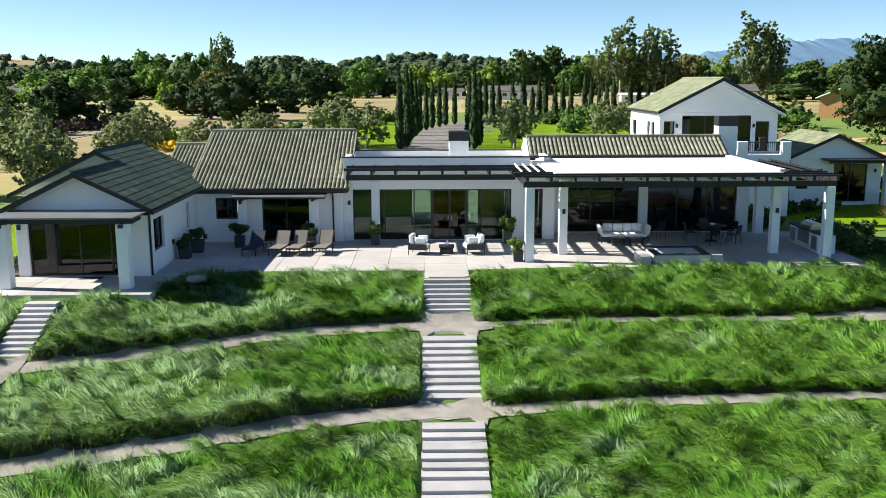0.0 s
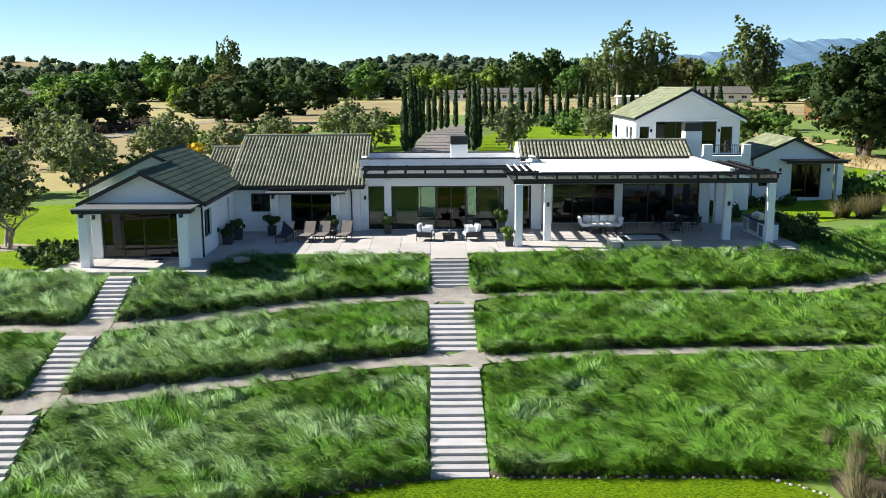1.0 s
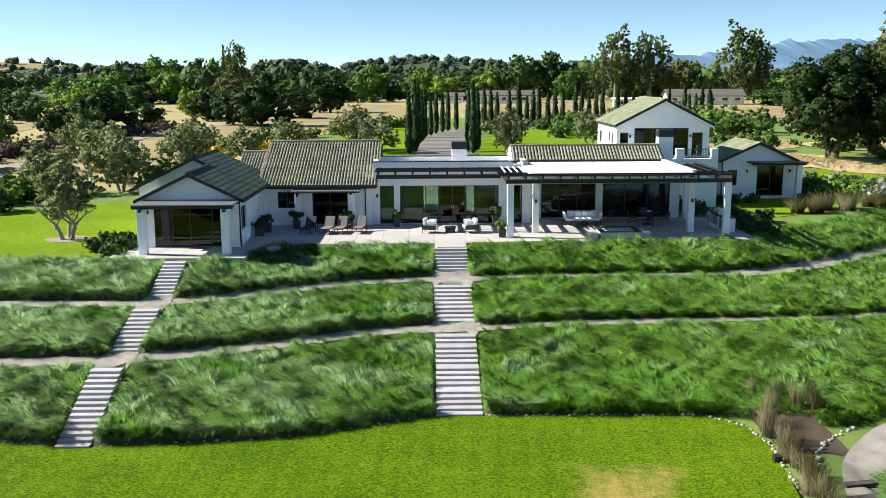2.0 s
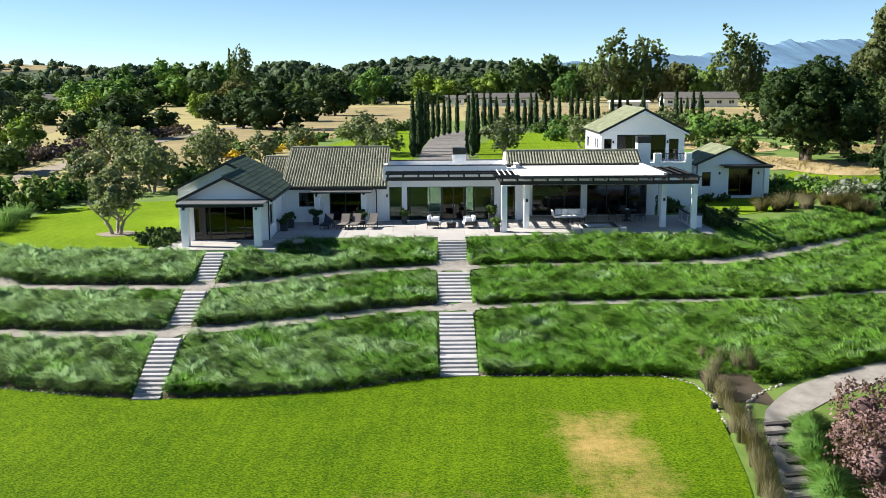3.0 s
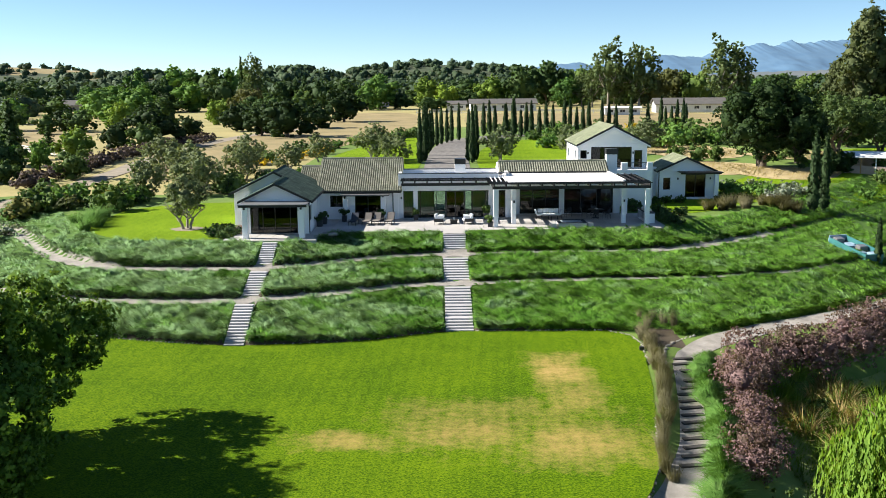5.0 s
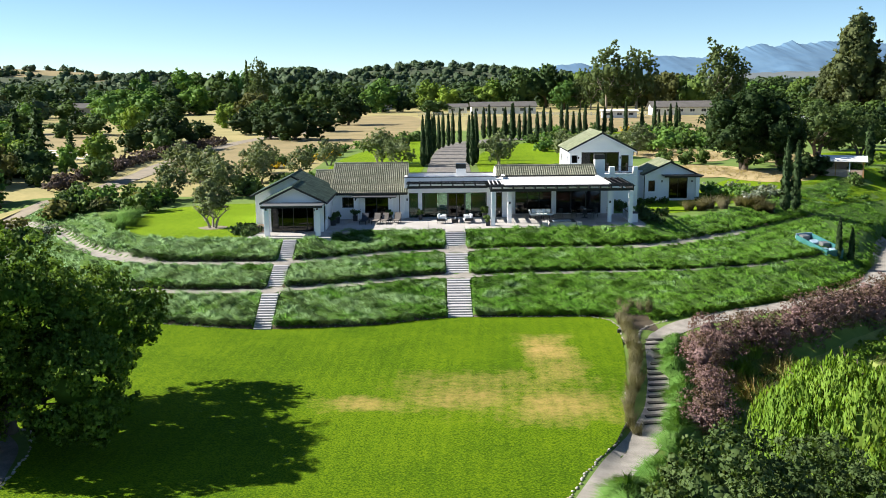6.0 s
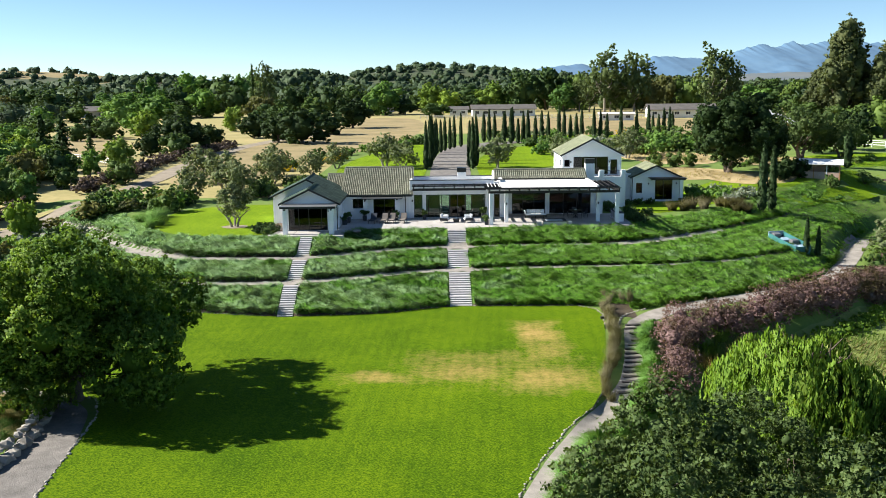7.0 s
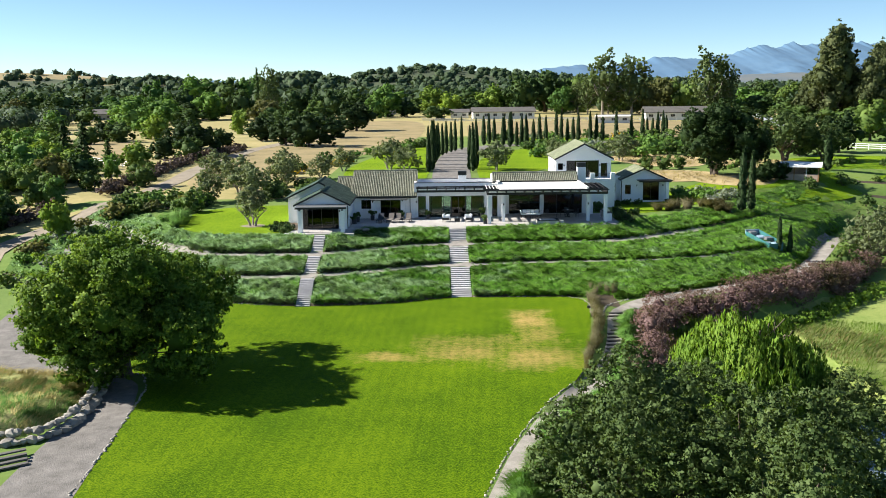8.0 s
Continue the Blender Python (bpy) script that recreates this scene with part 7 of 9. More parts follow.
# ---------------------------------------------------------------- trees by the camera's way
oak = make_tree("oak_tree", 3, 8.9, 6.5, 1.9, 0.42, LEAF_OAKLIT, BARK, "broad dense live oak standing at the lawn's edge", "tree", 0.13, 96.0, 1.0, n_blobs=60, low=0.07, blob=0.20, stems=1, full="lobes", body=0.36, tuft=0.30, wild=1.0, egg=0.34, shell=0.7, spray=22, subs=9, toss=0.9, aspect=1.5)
oak.location = (-21.8, 0.3, LAWN_Z)
oak.scale = (0.98, 1.13, 1.03)
olive = make_tree("olive_tree", 8, 4.4, 1.95, 1.1, 0.13, LEAF_OLIVE, PALEBARK, "grey-green olive tree with twisted stems on the lawn", "tree", 0.11, 60, 0.85, n_blobs=30, low=0.26, blob=0.28, stems=3, aspect=2.2, spray=14, tuft=0.2, toss=0.9)
olive.location = (-21.4, 39.4, 0.0)
tb = make_tree("oak_tree", 21, 8.8, 5.0, 1.6, 0.28, LEAF_SCRUB, BARK, "dense grey-green scrub oak below the lawn", "tree", 0.098, 100, 0.95, n_blobs=55, low=0.02, blob=0.20, full="lobes", body=0.22, tuft=0.21, wild=0.7, shell=0.7, spray=20, subs=9, toss=0.9, aspect=1.5)
tb.location = (6.4, -19.2, -5.3)
tc = make_tree("oak_tree", 27, 8.8, 5.0, 1.6, 0.28, LEAF_SCRUB, BARK, "dense grey-green scrub oak beside the pond", "tree", 0.098, 100, 0.95, n_blobs=55, low=0.02, blob=0.20, full="lobes", body=0.22, tuft=0.21, wild=0.7, shell=0.7, spray=20, subs=9, toss=0.9, aspect=1.5)
tc.location = (11.6, -24.5, -5.1)
td = make_tree("oak_tree", 33, 9.0, 5.0, 1.6, 0.28, LEAF_SCRUB, BARK, "grey-green scrub oak among others by the pond", "tree", 0.115, 40, 0.9, n_blobs=55, low=0.02, blob=0.21, full="lobes", body=0.2, subs=8, spray=18, tuft=0.22, toss=0.9, aspect=1.5)
for x, y, q, rz in ((11.5, -13.0, 0.72, 60), (19.5, -9.5, 0.56, 200)):
    plant(td, x, y, q, rz, group="scrub oaks")
drop_proto(td)
te = make_tree("olive_tree", 35, 6.4, 3.9, 0.9, 0.2, LEAF_OLIVE, BARK, "broad grey-green bushy tree at the end of the hedge", "tree", 0.15, 26, 0.9, n_blobs=50, low=0.0, blob=0.23, full="lobes", body=0.28, spray=14, tuft=0.2, toss=0.9)
te.location = (44.5, 40.5, float(height(44.5, 40.5)))
plant(te, 49.0, 45.5, 0.95, 120)


def make_willow(seed, h, r):
    rng = np.random.default_rng(seed)
    root = thing("willow_tree", "weeping willow with hanging yellow-green strands", "tree")
    tbld, tips = Build(), []
    tbld.tube([(0, 0, -0.2), (0.1, 0, h * 0.3), (0, 0.1, h * 0.55)], [0.3, 0.24, 0.16], 8, cap=False)
    for k in range(7):
        t = k * 0.9
        limb(tbld, rng, (0, 0, h * 0.5), (math.cos(t), math.sin(t), 0.9), h * 0.4, 0.1, 1, tips)
    part("trunk", tbld, BARK, root, smooth=True)
    P, N = [], []
    for i in range(30):
        # each bough ends in a mop of hanging strands
        t = i * 2.39996
        q = r * math.sqrt((i + 0.5) / 30) * rng.uniform(0.85, 1.05)
        top = h * (1.0 - 0.40 * (q / r) ** 2) * rng.uniform(0.9, 1.04)
        mop = r * rng.uniform(0.20, 0.30)
        for j in range(38):
            a, w = rng.uniform(0, 2 * math.pi), mop * math.sqrt(rng.random())
            cx, cy_ = math.cos(t) * q + math.cos(a) * w, math.sin(t) * q + math.sin(a) * w
            z0 = top - 0.9 * (w / mop) ** 2 * mop
            L = h * rng.uniform(0.16, 0.42) * (0.7 + 0.6 * q / r)
            m = int(8 + L * 16)
            u = np.linspace(0, 1, m)
            ox, oy = math.cos(a) * 0.28 * np.sqrt(u), math.sin(a) * 0.28 * np.sqrt(u)
            P.append(np.stack([cx + ox + rng.normal(0, 0.05, m), cy_ + oy + rng.normal(0, 0.05, m), z0 - L * u], 1))
            N.append(np.tile([math.cos(a) + 0.4 * math.cos(t), math.sin(a) + 0.4 * math.sin(t), 0.5], (m, 1)))
    body = [(0, 0, h * 0.52, r * 0.62, r * 0.62, h * 0.30)]
    part("crown", leaf_mesh("crown", rng, np.concatenate(P), np.concatenate(N), 0.10, LEAF_WILLOW, 2.8, 0.7, inner=body, shrink=1.0), None, root)
    return root


make_willow(5, 7.4, 4.1).location = (15.2, -6.6, -5.2)

# ---------------------------------------------------------------- hedge, reeds and tufts along the garden path


def run_of(name, mat, line, width, h, n, leaf, label, seed, droop=0.0, category="hedge", pieces=14):
    """A continuous clipped or wild hedge along a line."""
    rng = np.random.default_rng(seed)
    pts = [Vector(p) for p in line]
    seg = [(pts[i + 1] - pts[i]).length for i in range(len(pts) - 1)]
    blobs = []
    for i, L in enumerate(seg):
        k = max(1, int(L / (width * 0.16)))
        for q in range(k):
            p = pts[i].lerp(pts[i + 1], (q + rng.random()) / k)
            ox, oy = rng.normal(0, width * 0.16, 2)
            b = rng.uniform(0.3, 0.5)
            x, y = p.x + ox, p.y + oy
            hh = h * rng.uniform(0.7, 1.1)
            blobs.append((x, y, float(height(x, y)) + hh * 0.45, width * b, width * b, hh * 0.55))
    root = thing(name, label, category)
    step = max(6, len(blobs) // pieces + 1)
    for i in range(0, len(blobs), step):
        group = blobs[i:i + step]
        P, N = crown_points(rng, group, n, 0.4)
        up = P[:, 2] > height(P[:, 0], P[:, 1]) + 0.03
        part("bush", leaf_mesh("bush", rng, P[up], N[up], leaf, mat, 1.4, droop, inner=group, shrink=0.40, toss=0.9), None, root)
    return root


run_of("hedge", LEAF_HEDGE, [(13.6, 10.2), (14.3, 12.6), (15.6, 14.3), (18.0, 15.2), (21.5, 16.6), (25, 18.8), (29.2, 22.2), (33.2, 26.0), (37.4, 30.6), (41.0, 35.6), (43.0, 39.0)], 2.9, 2.1, 72, 0.088, "long hedge in dusky pink blossom beside the path", 41)
run_of("hedge", LEAF_HEDGE, [(11.0, 0.8), (11.7, 2.4), (12.5, 4.2), (13.2, 6.4), (13.8, 9.0)], 2.2, 1.5, 85, 0.075, "lower hedge in dusky pink blossom beside the path", 42)
run_of("shrub_bank", LEAF_BUSH, [(38.5, 33), (41, 37.5), (43.5, 41)], 3.2, 2.0, 9, 0.2, "grey-green shrubs at the end of the hedge", 43, category="shrubs")
run_of("shrub_bank", LEAF_WILLOW, [(24, 14.6), (28, 17.6), (32, 20.8), (36, 25), (41, 29.5)], 2.0, 0.9, 16, 0.14, "low yellow-green shrubs below the hedge", 44, category="shrubs")
run_of("shrub_bank", LEAF_OAK, [(16.5, 8.6), (18.8, 12.2), (22.0, 13.8)], 1.6, 1.0, 12, 0.17, "dark low shrubs behind the hedge", 45, category="shrubs")
run_of("shrub_bank", LEAF_SCRUB, [(11.6, -1.0), (11.2, -4.5), (11.6, -8.5), (13, -11)], 2.8, 1.5, 14, 0.15, "dark low shrubs below the path", 48, category="shrubs")
tuft_g = make_mound("grass_tuft", 1, 0.72, 0.85, 800, LEAF_SPRING, "lush bright green grass tuft beside the path", 0.03, 0.36)
tuft_r = make_tuft("reed_tuft", 2, 0.8, 1.4, 190, LEAF_REED, "tall brown reed grass at the lawn's edge", 0.016, 0.34)
tuft_o = make_tuft("golden_reed_tuft", 3, 1.3, 1.6, 130, LEAF_GOLD, "tall golden reeds by the pond", 0.05, 0.75)
tuft_w = make_tuft("green_reed_tuft", 6, 1.3, 1.4, 130, LEAF_WILLOW, "tall yellow-green reeds by the pond", 0.05, 0.7)
tuft_s = make_tuft("silver_grass_tuft", 4, 1.3, 1.3, 420, LEAF_SPRING, "arching lush green fountain grass", 0.03, 0.9)
tuft_b = make_tuft("russet_grass_tuft", 5, 1.1, 1.35, 420, LEAF_REED, "russet fountain grass beside the house", 0.03, 0.6)
rr = random.Random(5)
for i in range(20):
    y = 14.8 - i * 0.86
    x = float(np.interp(y, [-2, 1, 7, 10, 13.2, 14.6], [9.0, 10.0, 11.5, 12.0, 12.5, 13.2])) + rr.uniform(-0.1, 0.4)
    plant(tuft_g, x, y, rr.uniform(0.8, 1.2), rr.uniform(0, 360), group="tufts along the path")
for i in range(46):
    y = 19.4 - i * 0.43
    x = float(np.interp(y, [1, 6, 10, 14, 17.8, 19.6], [7.6, 9.0, 9.95, 10.5, 10.9, 10.8])) + rr.uniform(-0.15, 0.35)
    plant(tuft_r, x - 0.15, y, rr.uniform(0.55, 0.85), rr.uniform(0, 360), rr.uniform(0.55, 0.8), group="reeds along the lawn")
for i in range(34):
    y = -4.0 - i * 0.5
    x = float(np.interp(y, [-24, -17.7, -12.6, -8.0, -4.4], [0.2, 1.6, 3.2, 5.1, 7.5])) + rr.uniform(-0.1, 1.2)
    plant(tuft_g, x, y, rr.uniform(0.9, 1.35), rr.uniform(0, 360), group="tufts along the path")
for x, y, s in ((11.4, 20.4, 0.75), (12.4, 20.6, 0.8), (13.1, 21.0, 0.75), (12.9, 20.2, 0.7), (11.0, 19.5, 0.7), (12.0, 21.6, 0.55), (11.2, 21.9, 0.5)):
    plant(tuft_r, x, y, s, x * 90, group="reeds along the lawn")
for i in range(92):
    plant(tuft_o if i % 2 else tuft_w, rr.uniform(15.6, 22.0), rr.uniform(1, 14.6), rr.uniform(0.65, 1.15), rr.uniform(0, 360), group="reeds by the pond")
for i in range(16):
    plant(tuft_b, rr.uniform(23.0, 32.5), rr.uniform(48.3, 51), rr.uniform(0.8, 1.15), rr.uniform(0, 360), group="russet grasses")
for x, y, s in ((-29.2, 41.0, 1.0), (-30.2, 42.8, 1.1), (-30.8, 44.8, 1.15), (-30.6, 46.6, 1.0), (-29.6, 39.4, 0.9), (-31.8, 43.6, 1.0)):
    plant(tuft_s, x, y, s, x * 70, group="fountain grasses")
drop_proto(tuft_g, tuft_r, tuft_o, tuft_b, tuft_s, tuft_w)

# ---------------------------------------------------------------- shrubs round the house
sh_d = make_shrub("shrub", 31, 1.0, 1.0, LEAF_OAK, "dark clipped evergreen shrub beside the house", 0.15, 20)
sh_g = make_shrub("shrub", 32, 1.1, 1.2, LEAF_GREEN, "fresh green leafy garden shrub", 0.18, 16)
sh_b = make_shrub("shrub", 33, 1.3, 1.6, LEAF_BUSH, "loose grey-green leafy garden shrub", 0.2, 14)
sh_s = make_shrub("shrub", 34, 1.2, 1.0, LEAF_SILVER, "low silvery-leaved garden shrub", 0.17, 15)
sh_y = make_shrub("flowering_shrub", 35, 1.0, 0.8, LEAF_YELLOW, "bush in bright yellow blossom", 0.17, 15)
sh_r = make_shrub("shrub", 36, 1.4, 1.3, LEAF_BROWN, "loose russet-brown garden shrub", 0.2, 13)
for x, y, s in ((-17.4, 35.1, 0.75), (-18.4, 35.6, 0.8), (-17.3, 36.6, 0.85), (-18.2, 37.2, 0.85), (-17.6, 38.4, 0.8)):
    plant(sh_d, x, y, s, x * 50, group="shrubs by the wing")
for x, y, s in ((17.6, 41.0, 0.95), (17.9, 42.6, 1.0), (18.2, 44.4, 1.05), (18.4, 46.2, 1.0), (18.0, 39.6, 0.8), (19.8, 45.2, 0.9), (20.6, 53.6, 0.8), (22.0, 53.8, 0.75), (19.3, 53.0, 0.8), (25.9, 53.6, 0.8), (16.6, 48.4, 1.0), (16.4, 50.0, 1.0)):
    plant(sh_d, x, y, s, x * 50, group="shrubs east of the house")
for x, y, s in ((27.8, 56.0, 1.0), (29.4, 57.4, 1.1), (28.2, 59.0, 1.2), (30.6, 56.2, 1.0), (31.8, 58.5, 1.1)):
    plant(sh_g, x, y, s, x * 30, group="shrubs east of the house")
for x, y, s in ((31.5, 54.8, 1.0), (33.5, 56.6, 1.1), (35.5, 57.2, 1.2), (34.6, 60.2, 1.2), (29.4, 61.5, 1.1), (32.5, 62.5, 1.2)):
    plant(sh_s, x, y, s, x * 30, group="silvery shrubs")

# ---------------------------------------------------------------- cypresses
cy = make_cypress("cypress_tree", 51, 6.4, 0.62, "slender dark green Italian cypress beside the drive")
cz = make_cypress("cypress_tree", 52, 6.0, 0.55, "slender dark green Italian cypress beside the drive")
ALLEY_W = [(-3.5, 88.5, 1.3), (-2.9, 92.0, 1.35), (-3.1, 96.5, 1.25), (-2.7, 102, 1.3), (-2.3, 110, 1.15), (-2.0, 117, 1.1), (-1.2, 122, 1.1), (-0.4, 126, 1.1), (0.6, 130, 1.1), (1.5, 133.5, 1.1), (2.9, 137, 1.25)]
ALLEY_E = [(3.5, 89.0, 1.3), (4.2, 93.5, 1.3), (3.1, 91.5, 1.2), (4.3, 98, 1.25), (4.7, 104, 1.2), (5.0, 111, 1.15), (5.3, 119, 1.1), (5.6, 127, 1.1), (6.1, 141, 1.1)]
ROW = [(8.2, 151), (9.6, 155), (11.3, 163), (13.9, 166), (13.6, 144.6), (15.2, 146), (16.6, 149), (17.4, 147.5), (19.4, 151), (23, 158), (25.8, 161), (28.7, 163), (31.6, 165), (34.1, 163), (37, 162.5), (43.9, 163), (45.7, 159), (49.2, 164), (50.4, 164), (51.2, 162), (53.9, 170), (12.4, 149), (14.6, 153.5), (18.4, 156), (21.2, 155), (27.2, 162.5), (30.2, 164), (35.6, 163), (40.4, 163.5), (47.4, 162)]
for i, (x, y, s) in enumerate(ALLEY_W + ALLEY_E):
    plant(cy if i % 2 else cz, x, y, 0.60, i * 77, s * 0.9, group="cypresses along the drive")
for i, (x, y) in enumerate(ROW):
    plant(cz if i % 2 else cy, x, y, 0.72, i * 53, 1.0 + 0.16 * math.sin(i * 2.1), group="cypresses along the drive")
for x, y, s, sz in ((33.5, 50.4, 0.72, 1.16), (34.9, 51.4, 0.68, 1.08)):
    c = plant(cy, x, y, s, x * 20, sz, group="pair of cypresses")
    c["label"] = "tall dark Italian cypress on the grassy slope"
for x, y, s, sz in ((32.3, 35.0, 0.42, 0.56), (33.4, 35.0, 0.40, 0.48), (57.5, 84, 1.0, 1.0)):
    c = plant(cz, x, y, s, x * 20, sz)
    c["label"] = "young cypress standing in the long grass"
drop_proto(cy, cz)

# ---------------------------------------------------------------- drive, fields and lawns behind the house
sheet("driveway", soft([(-2.8, 62.5), (2.6, 62.5), (2.9, 80), (3.3, 103), (4.6, 122), (7.0, 137), (13, 145), (22, 151), (40, 155), (60, 157), (60, 152.5), (40, 150.5), (24, 146), (15, 139.5), (9.5, 131), (5.6, 118), (3.9, 103), (3.4, 80), (-2.9, 78), (-2.7, 93), (-1.9, 116), (-0.2, 132), (3.5, 143), (9, 150), (4, 146), (-1.0, 136), (-2.4, 116), (-3.0, 93)][:10] + [(60, 161), (40, 159.5), (21, 156), (9, 150), (3.0, 143), (-0.4, 132), (-2.0, 116), (-2.8, 93), (-2.9, 78)], 2), ASPHALT, "pale worn drive between rows of cypress", "driveway", None, 0.05, 6)
sheet("forecourt", [(-4.2, 49.3), (4.6, 49.3), (3.4, 66), (-3.6, 66)], GRAVEL, "pale gravel forecourt behind the house", "driveway", None, 0.18, 3)
ribbon("farm_track", [(-46, 24), (-48, 40), (-45.5, 54), (-42, 64), (-40.5, 79), (-42, 92), (-43, 117), (-42, 145), (-39, 165), (-30, 190)], [2.6, 2.6, 2.6, 2.8, 3.0, 3.0, 3.2, 3.4, 3.6, 3.6], DIRT, "pale dusty farm track past the dry field", 0.06, 1.2)
sheet("dry_field", soft([(-38.5, 72), (-30, 71), (-25.5, 83), (-22, 98), (-18, 122), (-6, 168), (-6.5, 292), (-28, 300), (-40, 240), (-41, 150), (-40.5, 111), (-39.5, 92)], 2), DRYGRASS, "dry golden field with sparse stubble", "field", None, 0.035, 10)
sheet("dry_field", soft([(-70, 40), (-48.5, 42), (-44, 66), (-42.5, 80), (-46, 96), (-62, 84), (-75, 60)], 2), OLIVEFIELD, "faded green field beside the track", "field", None, 0.03, 8)
sheet("dry_field", soft([(-150, 120), (-62, 112), (-70, 150), (-82, 190), (-160, 210)], 2), DRYGRASS, "dry golden field beyond the trees", "field", None, 0.035, 10)
sheet("paddock", soft([(7.5, 178), (62, 172), (95, 180), (95, 268), (11.5, 285), (6, 230)], 1), DRYGRASS, "dry golden paddock inside a white fence", "field", None, 0.035, 10)
sheet("back_lawn", soft([(-17, 84), (-16.5, 106), (-11.5, 132), (-4.6, 150), (-2.6, 136), (-2.6, 116), (-3.3, 90), (-4, 72), (-14, 72)], 2), LAWN2, "bright green lawn beside the drive", "lawn", None, 0.04, 5)
sheet("back_lawn", soft([(4.0, 64), (10.5, 64), (12, 90), (26, 100), (30, 120), (30, 143), (20, 143), (9, 127), (4.2, 104)], 2), LAWN2, "bright green lawn beside the drive", "lawn", None, 0.04, 5)
sheet("back_lawn", soft([(9, 168), (60, 164), (62, 171), (8, 177)], 1), LAWN2, "green verge along the paddock", "lawn", None, 0.045, 5)
sheet("side_lawn", soft([(18.5, 46), (22, 47), (28, 51.5), (34, 58), (40, 66), (46, 74), (40, 78), (30, 66), (20, 55.2), (18.6, 52)], 2), LAWN2, "rough green lawn east of the house", "lawn", None, 0.03, 3)
sheet("east_bank", soft([(36, 54), (48, 62), (60, 74), (75, 95), (80, 112), (60, 108), (50, 92), (42, 76)], 2), LAWN2, "sunlit green bank", "lawn", None, 0.03, 5)

# ---------------------------------------------------------------- background trees
TONES = {"oak": ("oak_tree", LEAF_OAK, "dark spreading live oak with dense crown"), "darkoak": ("oak_tree", LEAF_DARKOAK, "dark rounded oak in the dry field"),
         "green": ("broadleaf_tree", LEAF_GREEN, "fresh green broadleaf tree with rounded crown"), "lime": ("broadleaf_tree", LEAF_LIME, "yellow-green broadleaf tree in new leaf"),
         "brown": ("broadleaf_tree", LEAF_BROWN, "olive-brown broadleaf tree with rounded crown"), "sage": ("broadleaf_tree", LEAF_BUSH, "grey-green broadleaf tree with rounded crown")}
WOODS = {}
for i, (k, (nm, mat, lab)) in enumerate(TONES.items()):
    WOODS[k] = [make_tree(nm, 61 + 2 * i + j, 9.0, 5.0, 1.8, 0.30, mat, BARK, lab, "tree", 0.42, 4.9, 0.85, full="lobes", body=0.78, shell=0.45, n_blobs=40 + 10 * j, low=(-0.16, -0.05)[j], blob=0.27, forks=0, tuft=0.34, wild=0.55, spray=9) for j in (0, 1)]
bg_oak, bg_oak2, bg_green, bg_brown, bg_sage = WOODS["oak"][0], WOODS["darkoak"][1], WOODS["green"][0], WOODS["brown"][0], WOODS["sage"][0]


def stand(rows, group):
    """Trees of a wood: place, height, half the crown's width, kind."""
    for i, (x, y, h, r, k) in enumerate(rows):
        plant(WOODS[k][i % 2], x, y, r / 4.6, i * 67 + x * 3, h / 9.0, group=group)


bg_big = make_tree("oak_tree", 61, 10.2, 6.4, 2.4, 0.36, LEAF_DARKOAK, BARK, "large dark live oak with a dense crown", "tree", 0.21, 17, 0.8, full="lobes", body=0.7, n_blobs=70, low=0.12, blob=0.22, forks=1, stems=2, tuft=0.34, spray=14, toss=0.9)
bg_grey = make_tree("oak_tree", 72, 9.0, 6.4, 2.2, 0.34, LEAF_SCRUB, BARK, "broad grey-green live oak with twisting limbs", "tree", 0.22, 13, 0.8, full="lobes", body=0.45, n_blobs=55, low=0.16, blob=0.22, forks=1, stems=2, tuft=0.34, spray=14, toss=0.9, wild=1.0)
bg_olive = make_tree("olive_tree", 65, 4.6, 2.7, 0.9, 0.16, LEAF_OLIVE, PALEBARK, "rounded grey-green olive tree behind the house", "tree", 0.16, 17, 0.85, n_blobs=30, low=0.12, blob=0.30, stems=2, aspect=1.8, forks=0)
bg_euc = make_tree("eucalyptus_tree", 66, 22, 6.2, 6.0, 0.40, LEAF_EUC, PALEBARK, "tall open eucalyptus with pale limbs", "tree", 0.5, 3.4, 1.35, gaps=0.22, n_blobs=64, low=0.06, blob=0.24, aspect=1.8, forks=1)
bg_euc2 = make_tree("eucalyptus_tree", 67, 20, 7.0, 5.0, 0.40, LEAF_EUC, PALEBARK, "tall open eucalyptus with pale limbs", "tree", 0.5, 3.4, 1.3, gaps=0.18, n_blobs=68, low=0.04, blob=0.24, aspect=1.8, forks=1)
bg_pine = make_tree("pine_tree", 68, 28, 6.4, 3.0, 0.45, LEAF_PINE, BARK, "towering full-skirted olive-green evergreen tree", "tree", 0.5, 4.6, 1.5, full="lobes", body=0.8, shell=0.45, n_blobs=130, low=0.0, blob=0.20, egg=0.55, forks=0, tuft=0.6, wild=0.4, spray=9)
bg_con = make_conifer("conifer_tree", 69, 11, 3.0, LEAF_OAK, "dark pointed conifer among other trees", 0.5)

